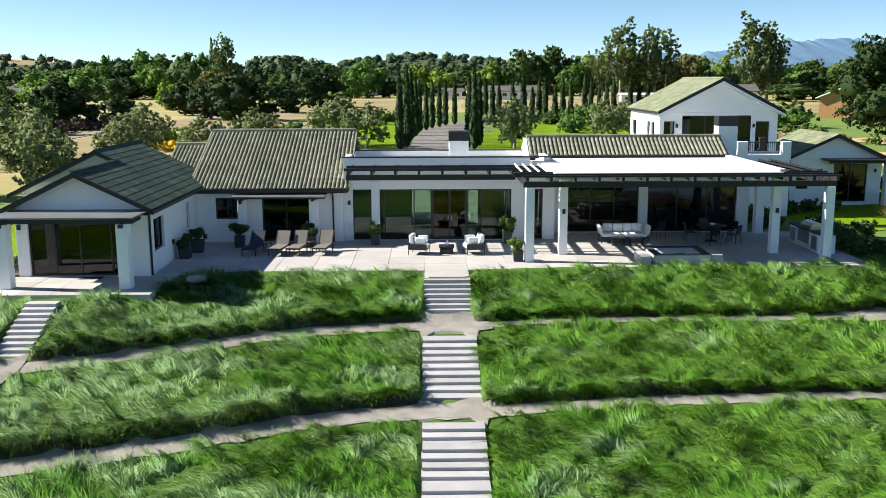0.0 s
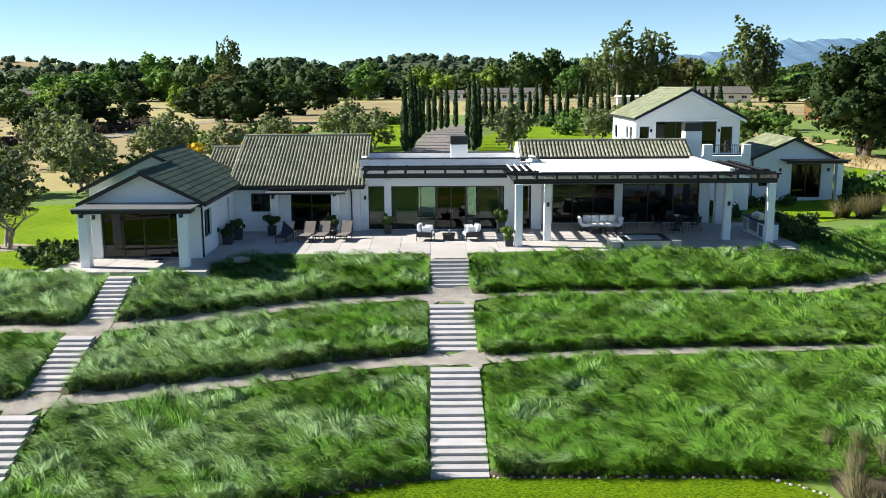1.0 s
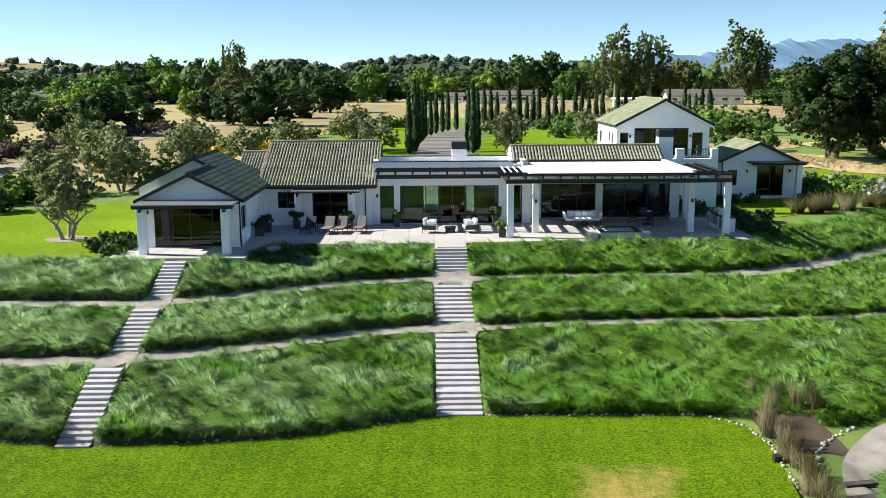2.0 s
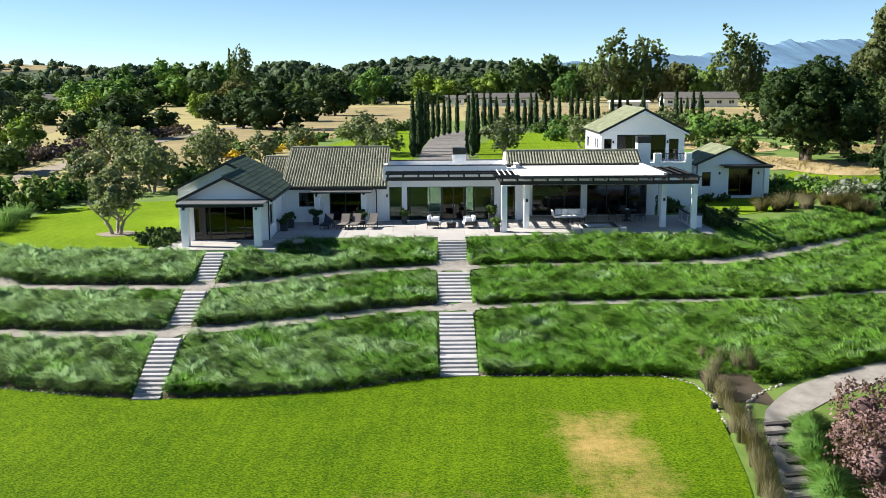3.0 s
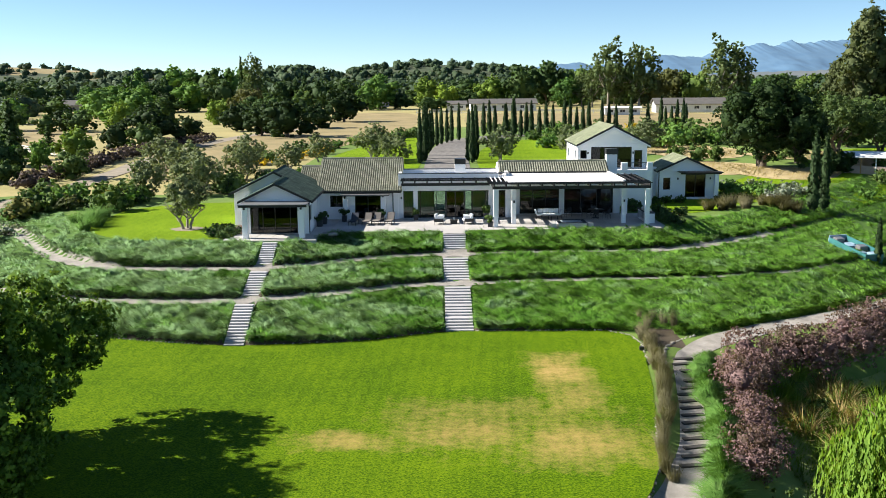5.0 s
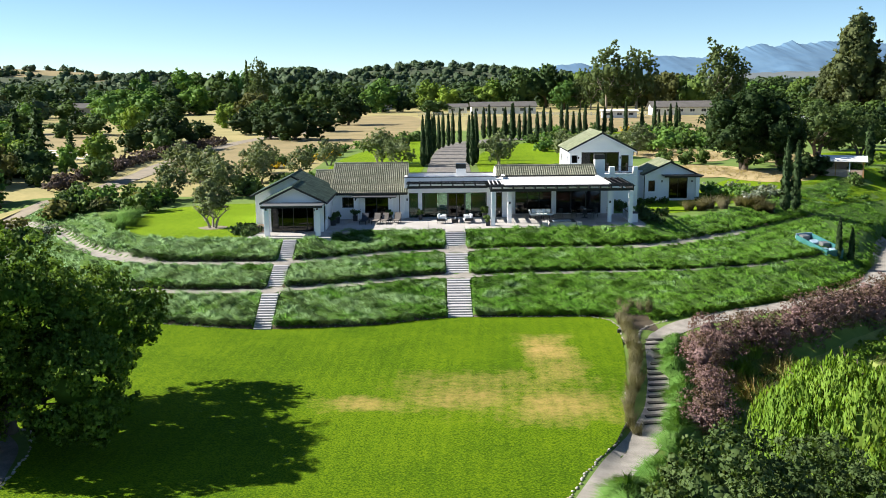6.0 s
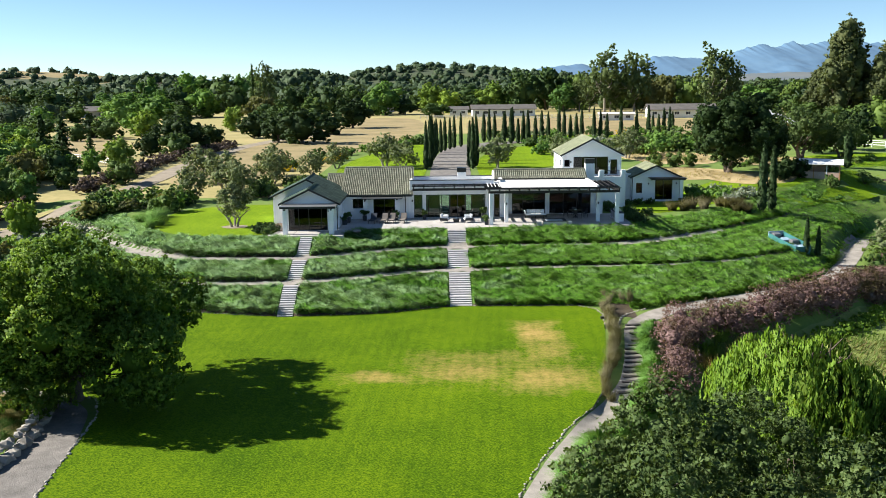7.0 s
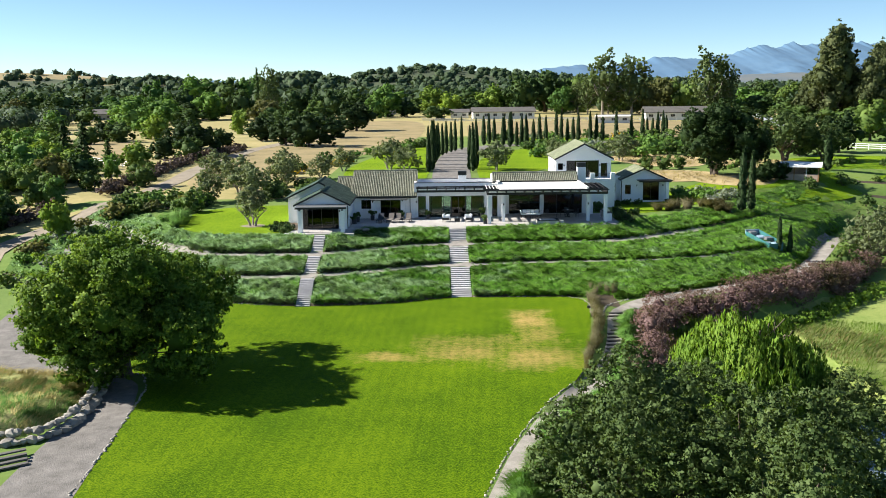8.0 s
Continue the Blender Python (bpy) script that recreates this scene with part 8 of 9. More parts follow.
for x, y, s, rz in ((38.7, 79.0, 1.08, 30), (45.5, 85.0, 0.75, 200)):
    plant(bg_big, x, y, s, rz, group="oaks east of the house")
for x, y, s, rz in ((57.0, 100, 0.98, 40), (64.0, 101, 0.7, 200)):
    plant(bg_grey, x, y, s, rz, group="oaks east of the house")
for x, y, s, rz in ((64, 112, 0.85, 60), (74, 118, 0.9, 300), (44.5, 72.5, 0.36, 20), (46.5, 73.5, 0.32, 80), (43.0, 71.0, 0.28, 180)):
    plant(bg_oak2, x, y, s, rz, group="oaks east of the house")
stand([(-31.2, 152, 8.8, 5.8, "darkoak"), (-26.6, 221, 10.1, 6.1, "darkoak"), (-54.7, 121, 5.2, 3.0, "darkoak"), (-49.7, 127, 7.4, 4.9, "darkoak"), (-50.7, 152, 4.8, 3.1, "darkoak"), (-46.6, 176, 6.5, 4.4, "darkoak"),
       (-82.3, 177, 6.0, 4.0, "oak"), (-42.7, 200, 7.7, 4.4, "oak"), (-29.5, 187, 6.8, 4.6, "darkoak"), (-2.8, 303, 5.8, 5.7, "oak"), (-60.1, 153, 7.2, 3.4, "darkoak"), (-37.5, 158, 7.2, 4.2, "darkoak")], "oaks in the dry field")
for i, (x, y, s) in enumerate(((-24.9, 81, 1.0), (-17.2, 92, 0.85), (-19.3, 79, 0.8), (-10, 94, 1.15), (-7.0, 90, 0.95), (7.3, 90, 1.05), (18.3, 101, 0.95), (22, 106, 0.85), (30, 105, 1.15), (25.5, 101, 0.8), (-29, 68, 1.1), (-26, 62, 1.05), (-31, 60, 0.9), (-33.5, 75, 1.1), (-23.5, 72, 0.95))):
    plant(bg_olive, x, y, s, i * 67, group="olive trees behind the house")
mid0 = random.Random(3)


def in_the_gap(x, y):
    """The opening between the trees in which the low house stands."""
    return abs((x + 1.8) / (y + 55) + 0.372) < 0.035 and y < 336


# dense planting west of the track
for i, (x, y, s, k) in enumerate(((-48.0, 114, 0.6, 0), (-64, 90, 0.4, 0), (-56, 72, 0.6, 2), (-62, 70, 0.5, 0), (-68, 78, 0.5, 1), (-51, 60, 0.5, 1), (-54, 52, 0.55, 0), (-60, 56, 0.7, 2), (-52, 42, 0.5, 1), (-56, 34, 0.6, 0), (-50, 28, 0.45, 1), (-46, 14, 0.55, 1), (-52, 18, 0.6, 0), (-42, 10, 0.4, 2), (-47, 4, 0.5, 0), (-40, 2, 0.4, 1))):
    plant((bg_sage if i % 2 else bg_oak, bg_green, bg_brown)[k], x, y, s, i * 47, group="trees west of the track")
for i in range(70):     # thicket between track and wood
    wx_, wy_ = mid0.uniform(-82, -49.5), mid0.uniform(16, 80)
    wx_ -= max(0.0, (60 - wy_) * 0.12)
    plant((bg_sage, bg_green, bg_oak, bg_sage, bg_green, bg_brown)[i % 6], wx_, wy_, mid0.uniform(0.34, 0.58), mid0.uniform(0, 360), group="trees west of the track")
for i in range(30):     # wood beyond the thicket
    wy_ = mid0.uniform(72, 138)
    wx_ = mid0.uniform(-0.52, -0.40) * (wy_ + 57)
    plant((bg_green, bg_sage, bg_oak, WOODS["lime"][0], bg_green)[i % 5], wx_, wy_, mid0.uniform(0.45, 0.75), mid0.uniform(0, 360), group="trees west of the track")
stand([(-117, 221, 7.7, 4.6, "green"), (-79, 191, 6.9, 4.3, "green"), (-59.6, 210, 6.9, 2.7, "lime"), (-67.5, 97, 5.4, 2.6, "lime"), (-51.7, 95, 5.4, 2.9, "lime"), (-51.2, 82, 4.2, 1.6, "green"), (-43.8, 74, 3.9, 2.2, "sage"), (-42.5, 41, 4.6, 1.7, "lime"),
       (-96, 159, 5.4, 5.2, "sage"), (-96.2, 148, 5.2, 3.2, "green"), (-86.8, 169, 5.0, 3.0, "oak"), (-61.5, 262, 9.9, 5.4, "brown"), (-173, 320, 10.3, 5.5, "brown"), (-103, 185, 6.2, 4.5, "oak")], "trees west of the track")
stand([(-98.4, 237, 9.6, 5.6, "green"), (-74.9, 183, 7.1, 3.8, "lime"), (-87.8, 183, 5.8, 4.5, "darkoak"), (-95.3, 325, 11.8, 6.8, "green"), (-104.2, 315, 8.2, 9.0, "darkoak"), (-71.8, 271, 6.1, 3.5, "lime"), (-61.8, 268, 9.4, 5.3, "brown"),
       (-92.3, 247, 10.2, 6.9, "green"), (-132.4, 286, 7.6, 6.2, "oak"), (-82.0, 240, 7.5, 5.0, "oak"), (-110.0, 262, 8.4, 6.0, "green"), (-53.0, 232, 7.6, 5.0, "oak")], "trees past the dry field")
# tree belt beyond the fields
stand([(-162.6, 340, 13.9, 9.6, "oak"), (-183, 360, 13.3, 7.6, "oak"), (-190, 350, 12.5, 6.6, "oak"), (-129, 330, 10.6, 8.2, "green"), (-115.7, 325, 12.3, 7.0, "green"), (-130, 316, 6.9, 4.8, "green"), (-150.5, 430, 19.0, 5.8, "green"),
       (-176, 400, 9.2, 4.8, "lime"), (-107, 330, 14.5, 7.2, "oak"), (-94, 320, 12.1, 6.6, "green"), (-82, 318, 14.3, 7.0, "oak"), (-119.7, 400, 19.5, 9.7, "green"), (-105.8, 396, 20.4, 11.0, "oak"), (-93.4, 400, 19.8, 8.6, "green"), (-119.5, 352, 12.2, 6.4, "oak")], "tree belt")
stand([(-72.7, 335, 14.1, 7.2, "oak"), (-60.8, 330, 12.2, 5.6, "oak"), (-46.7, 330, 13.9, 6.8, "oak"), (-39.9, 345, 13.3, 6.3, "oak"), (-31.8, 350, 11.7, 5.6, "oak"), (-23.5, 335, 14.3, 7.8, "green"), (-28, 325, 10.2, 4.8, "green"),
       (-15.3, 335, 6.5, 4.8, "oak"), (-11.6, 390, 8.1, 6.7, "sage"), (-4.8, 378, 13.4, 7.3, "lime"), (2.7, 348, 10.9, 5.6, "lime"), (10.8, 372, 13.2, 9.2, "oak"), (-61.8, 300, 8.7, 5.5, "oak"), (-47.5, 290, 8.7, 5.4, "sage")], "tree belt")
stand([(22.7, 368, 14.1, 9.0, "lime"), (18.4, 352, 10.7, 5.6, "lime"), (35.1, 362, 20.4, 8.8, "oak"), (47.6, 376, 21.0, 9.9, "oak"), (57.5, 380, 17.9, 7.0, "oak"), (51.6, 345, 12.8, 6.3, "green"), (65.2, 370, 19.8, 7.8, "sage"),
       (12.7, 350, 8.3, 6.2, "oak"), (85.9, 335, 14.8, 6.2, "brown"), (96.6, 350, 16.7, 7.4, "brown"), (105.2, 345, 17.0, 7.0, "sage"), (80.1, 362, 17.4, 6.6, "sage"), (-140, 372, 10.5, 9.0, "green"), (-152, 376, 10.0, 9.0, "green")], "tree belt")
stand([(128.4, 330, 12.0, 8.2, "green"), (138.9, 340, 14.2, 8.5, "oak"), (141, 320, 14.5, 6.9, "sage"), (114.8, 280, 9.1, 7.2, "oak"), (120.3, 270, 9.2, 7.0, "oak"), (118.3, 250, 10.3, 6.0, "oak"), (113, 292, 8.0, 5.8, "green"),
       (100.5, 262, 5.5, 7.0, "oak"), (113.8, 230, 12.2, 5.0, "sage"), (94.8, 150, 9.8, 5.2, "sage"), (110.5, 200, 7.0, 6.4, "sage"), (104, 215, 7.0, 5.5, "oak"), (128, 255, 12, 7, "oak"), (140, 262, 13, 7, "sage")], "tree belt")
for i, (x, y, s, k) in enumerate(((97.5, 284, 1.24, 0), (103.5, 288, 1.1, 1), (66.5, 330, 1.3, 0), (70.0, 336, 0.9, 1), (78.7, 330, 1.3, 1), (62.0, 340, 0.8, 0), (58.5, 345, 0.75, 1))):
    plant(bg_euc if k == 0 else bg_euc2, x, y, s, i * 71, group="eucalyptus trees")
for x, y, s in ((111.8, 210, 1.14), (119.5, 205, 0.78), (127.5, 215, 0.96), (107.0, 216, 0.62), (123.2, 225, 0.74), (115.0, 214, 0.85)):
    plant(bg_pine, x, y, s, x * 13, group="towering evergreens")
for x, y, s, sz in ((-56.1, 330, 1.0, 1.15), (-55.0, 346, 0.9, 1.22), (-77.6, 332, 0.6, 1.9), (74.1, 345, 0.8, 1.95), (-61.6, 91, 0.66, 0.78), (-57.3, 88, 0.68, 0.80), (-61.2, 109, 0.46, 0.43)):
    plant(bg_con, x, y, s, x * 13, sz, group="far conifers")
plant(bg_euc2, -68.7, 310, 0.72, 40, 1.12, group="far conifers")["label"] = "tall dark open-crowned pine above the wood"

# shrubs in the middle ground
mid = random.Random(23)
for i in range(30):     # bushes along the west of the upper lawn
    x, y = mid.uniform(-42, -30), mid.uniform(50, 60)
    plant(mid.choice([sh_b, sh_r, sh_g, sh_d]), x, y, mid.uniform(0.9, 1.6), mid.uniform(0, 360), group="western shrubs")
for i in range(26):
    x = mid.uniform(-45, -38)
    y = mid.uniform(26, 50)
    plant(mid.choice([sh_b, sh_r, sh_g, sh_s]), x, y, mid.uniform(0.7, 1.2), mid.uniform(0, 360), group="western shrubs")
for i in range(26):     # bed with yellow blossom
    u = mid.random()
    x, y = -26 + 22 * u + mid.uniform(-1.5, 1.5), 92 + 62 * u + mid.uniform(-3, 3)
    plant(mid.choice([sh_y, sh_g, sh_g, sh_s, sh_b]), x, y, mid.uniform(0.9, 1.5), mid.uniform(0, 360), group="flower bed")
for x, y, s in ((-19.5, 100, 1.6), (-18.2, 106, 1.7), (-24.5, 88, 1.4), (-21.2, 96, 1.4), (43, 172, 2.0)):
    plant(sh_y, x, y, s, x * 31, group="yellow bushes")
for i in range(34):
    x = mid.uniform(10, 60)
    plant(mid.choice([sh_g, sh_b, sh_s, sh_d]), x, mid.uniform(166, 176), mid.uniform(0.9, 1.6), mid.uniform(0, 360), group="paddock shrubs")
for i in range(30):
    plant(mid.choice([sh_g, sh_b, sh_s, sh_g]), mid.uniform(16, 36), mid.uniform(108, 142), mid.uniform(1.0, 2.0), mid.uniform(0, 360), group="garden shrubs")
for x, y, q in ((33.6, 88, 0.30), (30.4, 87.5, 0.27), (36.4, 90, 0.27)):
    plant(bg_sage, x, y, q, x * 40, group="small trees behind the house")
for i in range(14):
    plant(mid.choice([sh_g, sh_b]), mid.uniform(34, 50), mid.uniform(118, 140), mid.uniform(1.6, 2.6), mid.uniform(0, 360), group="garden shrubs")
for i in range(38):
    plant(mid.choice([sh_b, sh_g, sh_d]), mid.uniform(40, 72), mid.uniform(60, 100), mid.uniform(0.6, 1.0), mid.uniform(0, 360), group="bank shrubs")
for i in range(16):
    x = mid.uniform(-25, -17)
    plant(mid.choice([sh_d, sh_b, sh_g]), x, mid.uniform(57, 74), mid.uniform(0.8, 1.4), mid.uniform(0, 360), group="shrubs behind the wing")
drop_proto(bg_big, bg_grey, sh_d, sh_g, sh_b, sh_s, sh_y, sh_r, *[q for pair in WOODS.values() for q in pair], bg_olive, bg_euc, bg_euc2, bg_pine, bg_con)
run_of("hedge", LEAF_HEDGEDARK, [(-47, 66), (-46, 80), (-47, 92), (-47.5, 108), (-46.5, 126), (-44, 142)], 3.0, 1.7, 5, 0.30, "dusky brown hedge along the farm track", 46)
run_of("hedge", LEAF_HEDGEDARK, [(-60, 36), (-54, 47), (-49.5, 58)], 3.0, 1.7, 5, 0.30, "dusky brown hedge along the farm track", 47)

# golden tall grass east of the house
rng = np.random.default_rng(77)


def grass_patch(name, n, cx, cy, rx, ry, h, mat, label, wid=0.06, lean=0.7):
    t = rng.uniform(0, 2 * math.pi, n)
    q = np.sqrt(rng.random(n))
    x, y = cx + np.cos(t) * q * rx, cy + np.sin(t) * q * ry
    z = height(x, y) + (0.35 if name == "mound_grass" else 0.0) + 0.25 * h * (1 - q ** 2) * (1 + wave(x, y, 0.9, 1.0))
    me = blade_mesh(name, rng, x, y, z, h * rng.uniform(0.6, 1.3, n), np.full(n, wid), np.clip(lean + 0.4 * wave(x, y, 0.7, 2.0), 0.1, 1.3), mat, -0.6 + 1.2 * wave(x, y, 1.5, 0.3) + rng.normal(0, 0.5, n), 2)
    return solo(name, me, None, label, "grass", "stuff")


grass_patch("bank_meadow", 16000, 45, 58, 11, 13, 0.24, MEADOW, "green grass on the sunlit bank", 0.05, 1.0)
def dry_patch(cx, cy, rx, ry, label):
    """Golden tussocks over straw-coloured ground."""
    sheet("dry_bank", soft([(cx + rx * 1.1 * math.cos(a) * (1 + 0.12 * math.sin(3 * a)), cy + ry * 1.1 * math.sin(a)) for a in np.linspace(0, 2 * math.pi, 14, endpoint=False)], 2), BANKDRY, "straw-coloured ground between tussocks", "field", None, 0.06, 2)
    grass_patch("tall_dry_grass", int(16 * rx * ry), cx, cy, rx, ry, 0.45, LEAF_MOUND, label, 0.10, 1.0)


grass_patch("bank_meadow", 9000, 60, 86, 14, 15, 0.26, MEADOW, "green grass on the sunlit bank", 0.07, 1.0)
dry_patch(32, 80, 7, 7, "tall golden dry grass behind the house")
dry_patch(40, 74, 6, 5, "tall golden dry grass under the oaks")
dry_patch(37, 106, 7.5, 13, "tall golden dry grass behind the house")
dry_patch(52, 96, 8, 8, "tall golden dry grass by the oaks")
bx, by = np.meshgrid(np.linspace(-35, -21.8, 34), np.linspace(-12, 2.4, 34))
edge_d = np.minimum(np.minimum(bx + 35.5, -22.3 - bx - 0.05 * (by + 5) ** 2), np.minimum(by + 11.6, 1.6 - by - 0.25 * (bx + 30)))
bz = LAWN_Z + 0.95 * smooth_step(-0.6, 2.6, edge_d) - 0.25 + 0.10 * wave(bx, by, 1.3, 0.5)
bid = np.arange(bx.size).reshape(bx.shape)
bq = np.stack([bid[:-1, :-1], bid[:-1, 1:], bid[1:, 1:], bid[1:, :-1]], -1).reshape(-1, 4)
solo("grass_bank", raw_mesh("grass_bank", np.stack([bx, by, bz], -1).reshape(-1, 3), bq, BANKGRASS, True), None, "rough bank of dry and green grass above the track", "bank", "structure")


def bank_grass(n, y0, y1, h, mat, label, wid):
    """Wind-laid grass over the bank, in small tufts."""
    cx, cy_ = rng.uniform(-35, -22.6, n), rng.uniform(y0, y1, n)
    x, y = np.repeat(cx, 16) + rng.normal(0, 0.16, n * 16), np.repeat(cy_, 16) + rng.normal(0, 0.16, n * 16)
    d = np.minimum(np.minimum(x + 35.5, -22.3 - x - 0.05 * (y + 5) ** 2), np.minimum(y + 11.6, 1.6 - y - 0.25 * (x + 30)))
    ok = d > 0.1
    x, y, d = x[ok], y[ok], d[ok]
    z = LAWN_Z + 0.95 * smooth_step(-0.6, 2.6, d) - 0.25 + 0.10 * wave(x, y, 1.3, 0.5)
    m = len(x)
    me = blade_mesh("bank_grass", rng, x, y, z, h * rng.uniform(0.6, 1.3, m), np.full(m, wid), np.clip(1.15 + rng.normal(0, 0.25, m), 0.5, 1.7), mat, 0.9 + 1.0 * wave(x, y, 1.5, 0.3) + rng.normal(0, 0.6, m), 2, 0.6)
    return solo("bank_grass", me, None, label, "grass", "stuff")


bank_grass(330, -4.5, 2, 0.5, LEAF_MOUND, "tall pale dry grass on a bank", 0.04)
bank_grass(150, -12, -4.0, 0.45, LEAF_MOUND, "tall pale dry grass on a bank", 0.04)
bank_grass(520, -12, -2.5, 0.4, LEAF_SPRING, "tall green grass on a bank", 0.04)
sheet("pondside", soft([(8.5, -18), (10.5, -6), (14.0, 2), (15.3, 8), (15.8, 12.5), (18, 13.8), (24, 16.2), (33, 24), (44, 36), (70, 44), (90, 10), (60, -25), (25, -24)], 2), PONDSIDE, "rough green and tan grass round the pond", "field", None, 0.04, 1.2)
sheet("pond", soft([(19.5, -13), (19.8, -6), (23, -4), (29, -5), (33, -9), (29, -16), (22, -17)], 3), WATER, "still grey pond water behind the trees", "pond", -5.2, 0.07)
grass_patch("pond_grass", 5000, 16.8, 2.5, 3.0, 11.5, 0.5, LEAF_WILLOW, "rough grass below the hedge", 0.05, 0.8)
grass_patch("pond_grass", 9000, 29, 8, 10, 10, 0.45, LEAF_WILLOW, "rough green grass beside the pond", 0.05, 0.7)
grass_patch("pond_grass", 1600, 27, 11, 6, 5, 0.45, LEAF_GOLD, "dry grass beside the pond", 0.05, 0.7)

# ---------------------------------------------------------------- boulders and boards by the track
rocks = [lump(20 + i, ROCK, "boulder", 1) for i in range(5)]
wl = random.Random(31)
line = [(-22.4, -1.2), (-22.2, -2.6), (-21.9, -4.2), (-21.7, -6.0), (-21.7, -7.8), (-21.9, -9.2), (-22.5, -10.4), (-23.6, -11.0), (-24.8, -11.2), (-26.2, -11.4)]
for i in range(len(line) - 1):
    for k in range(3):
        for lev in range(2):
            u = (k + wl.random() * 0.6) / 3
            x = line[i][0] + (line[i + 1][0] - line[i][0]) * u - 0.35 * lev
            y = line[i][1] + (line[i + 1][1] - line[i][1]) * u + (0.35 * lev if i > 5 else 0)
            s = wl.uniform(0.5, 0.85) * (1 - 0.15 * lev)
            ob = solo("boulder", rocks[wl.randrange(5)], None, "pale rounded boulder in a low dry wall", "rock", group="boulder wall")
            ob.matrix_basis = pose(x, y, LAWN_Z + 0.16 + 0.36 * lev, wl.uniform(-15, 15), wl.uniform(-15, 15), wl.uniform(0, 360))
            ob.scale = (s * wl.uniform(0.85, 1.3), s, s * wl.uniform(0.8, 1.1))
for i in range(4):
    bd = solo("timber_board", Build().box(-0.95, 0.95, -0.13, 0.13, 0, 0.08), GREYROOF, "weathered grey timber sleeper on the ground", "timber", group="timber sleepers", bevel=0.01)
    bd.matrix_basis = pose(-23.35 + i * 0.22, -12.7 - i * 0.42, LAWN_Z + 0.06 + 0.06 * (3 - i), 0, 0, 33)
lp_ = thing("garden_spotlight", "small black garden spotlight at the lawn's edge", "lamp", (10.15, 16.4, LAWN_Z))
part("body", Build().box(-0.12, 0.12, -0.12, 0.12, 0.02, 0.22), BLACKMETAL, lp_)
part("spike", Build().box(-0.02, 0.02, -0.02, 0.02, -0.05, 0.02), BLACKMETAL, lp_)

# sunken teal play pit on the slope
tp = thing("play_pit", "teal stepped play pit with pale blue blocks in the grass", "play structure", (31.45, 37.0, float(height(31.45, 37.0)) + 0.12))
tp.scale = (0.84, 0.84, 0.84)
tp.rotation_euler = (0, radians(8), radians(-77))
part("front_panel", Build().box(-2.6, 2.6, -0.95, -0.85, -0.6, 0.42), TEAL, tp)
part("back_panel", Build().box(-2.6, 2.6, 0.85, 0.95, -0.6, 0.55), TEAL, tp)
part("end_panel", Build().box(-2.7, -2.602, -0.95, 0.95, -0.6, 0.6), BLUEBLOCK, tp)
part("end_panel", Build().box(2.602, 2.7, -0.95, 0.95, -0.6, 0.4), TEAL, tp)
part("floor_panel", Build().box(-2.598, 2.598, -0.848, 0.848, -0.5, 0.05), NAVY, tp)
for i in range(6):
    q = i % 2
    part("step_block", Build().box(-2.45 + i * 0.84, -1.75 + i * 0.84, -0.7 + 0.62 * q, 0.12 + 0.62 * q, 0.052, 0.52 - 0.16 * ((i * 2) % 3)), BLUEBLOCK if i % 3 else METALROOF, tp, bevel=0.02)

# ---------------------------------------------------------------- buildings further off


def far_house(name, x, y, w, d, hw, hr, rz, wall_mat, roof_mat, label, windows=4, z=None, overhang=0.6):
    root = thing(name, label, "house", (x, y, float(height(x, y)) if z is None else z))
    root.rotation_euler = (0, 0, radians(rz))
    holes = []
    for i in range(windows):
        c = -w / 2 + w * (i + 0.5) / windows
        holes.append((c - w / windows * 0.2, c + w / windows * 0.2, hw * 0.38, hw * 0.78))
    b = wall_into(Build(), "x", -d / 2, -d / 2 + 0.25, -w / 2, w / 2, -0.5, hw, holes)
    part("wall", b, wall_mat, root)
    part("side_wall", Build().box(-w / 2, -w / 2 + 0.25, -d / 2 + 0.252, d / 2, -0.5, hw).box(w / 2 - 0.25, w / 2, -d / 2 + 0.252, d / 2, -0.5, hw).box(-w / 2 + 0.252, w / 2 - 0.252, d / 2 - 0.25, d / 2, -0.5, hw), wall_mat, root)
    for h in holes:
        win = part("window", Build().box(h[0], h[1], -d / 2 + 0.12, -d / 2 + 0.16, h[2], h[3]), POT, root)
        part("frame", Build().box(h[0], h[1], -d / 2 + 0.06, -d / 2 + 0.118, h[3] - 0.08, h[3]).box((h[0] + h[1]) / 2 - 0.03, (h[0] + h[1]) / 2 + 0.03, -d / 2 + 0.06, -d / 2 + 0.118, h[2], h[3] - 0.08), FENCEWHITE, win)
    part("roof", Build().prism([(-d / 2 - overhang, hw), (0, hw + hr), (d / 2 + overhang, hw), (d / 2 + overhang, hw - 0.2), (0, hw + hr - 0.2), (-d / 2 - overhang, hw - 0.2)], "x", -w / 2 - overhang, w / 2 + overhang), roof_mat, root)
    for gx_ in (-w / 2 + 0.02, w / 2 - 0.22):
        part("gable", Build().prism([(-d / 2, hw), (d / 2, hw), (0, hw + hr - 0.22)], "x", gx_, gx_ + 0.2), wall_mat, root)
    return root


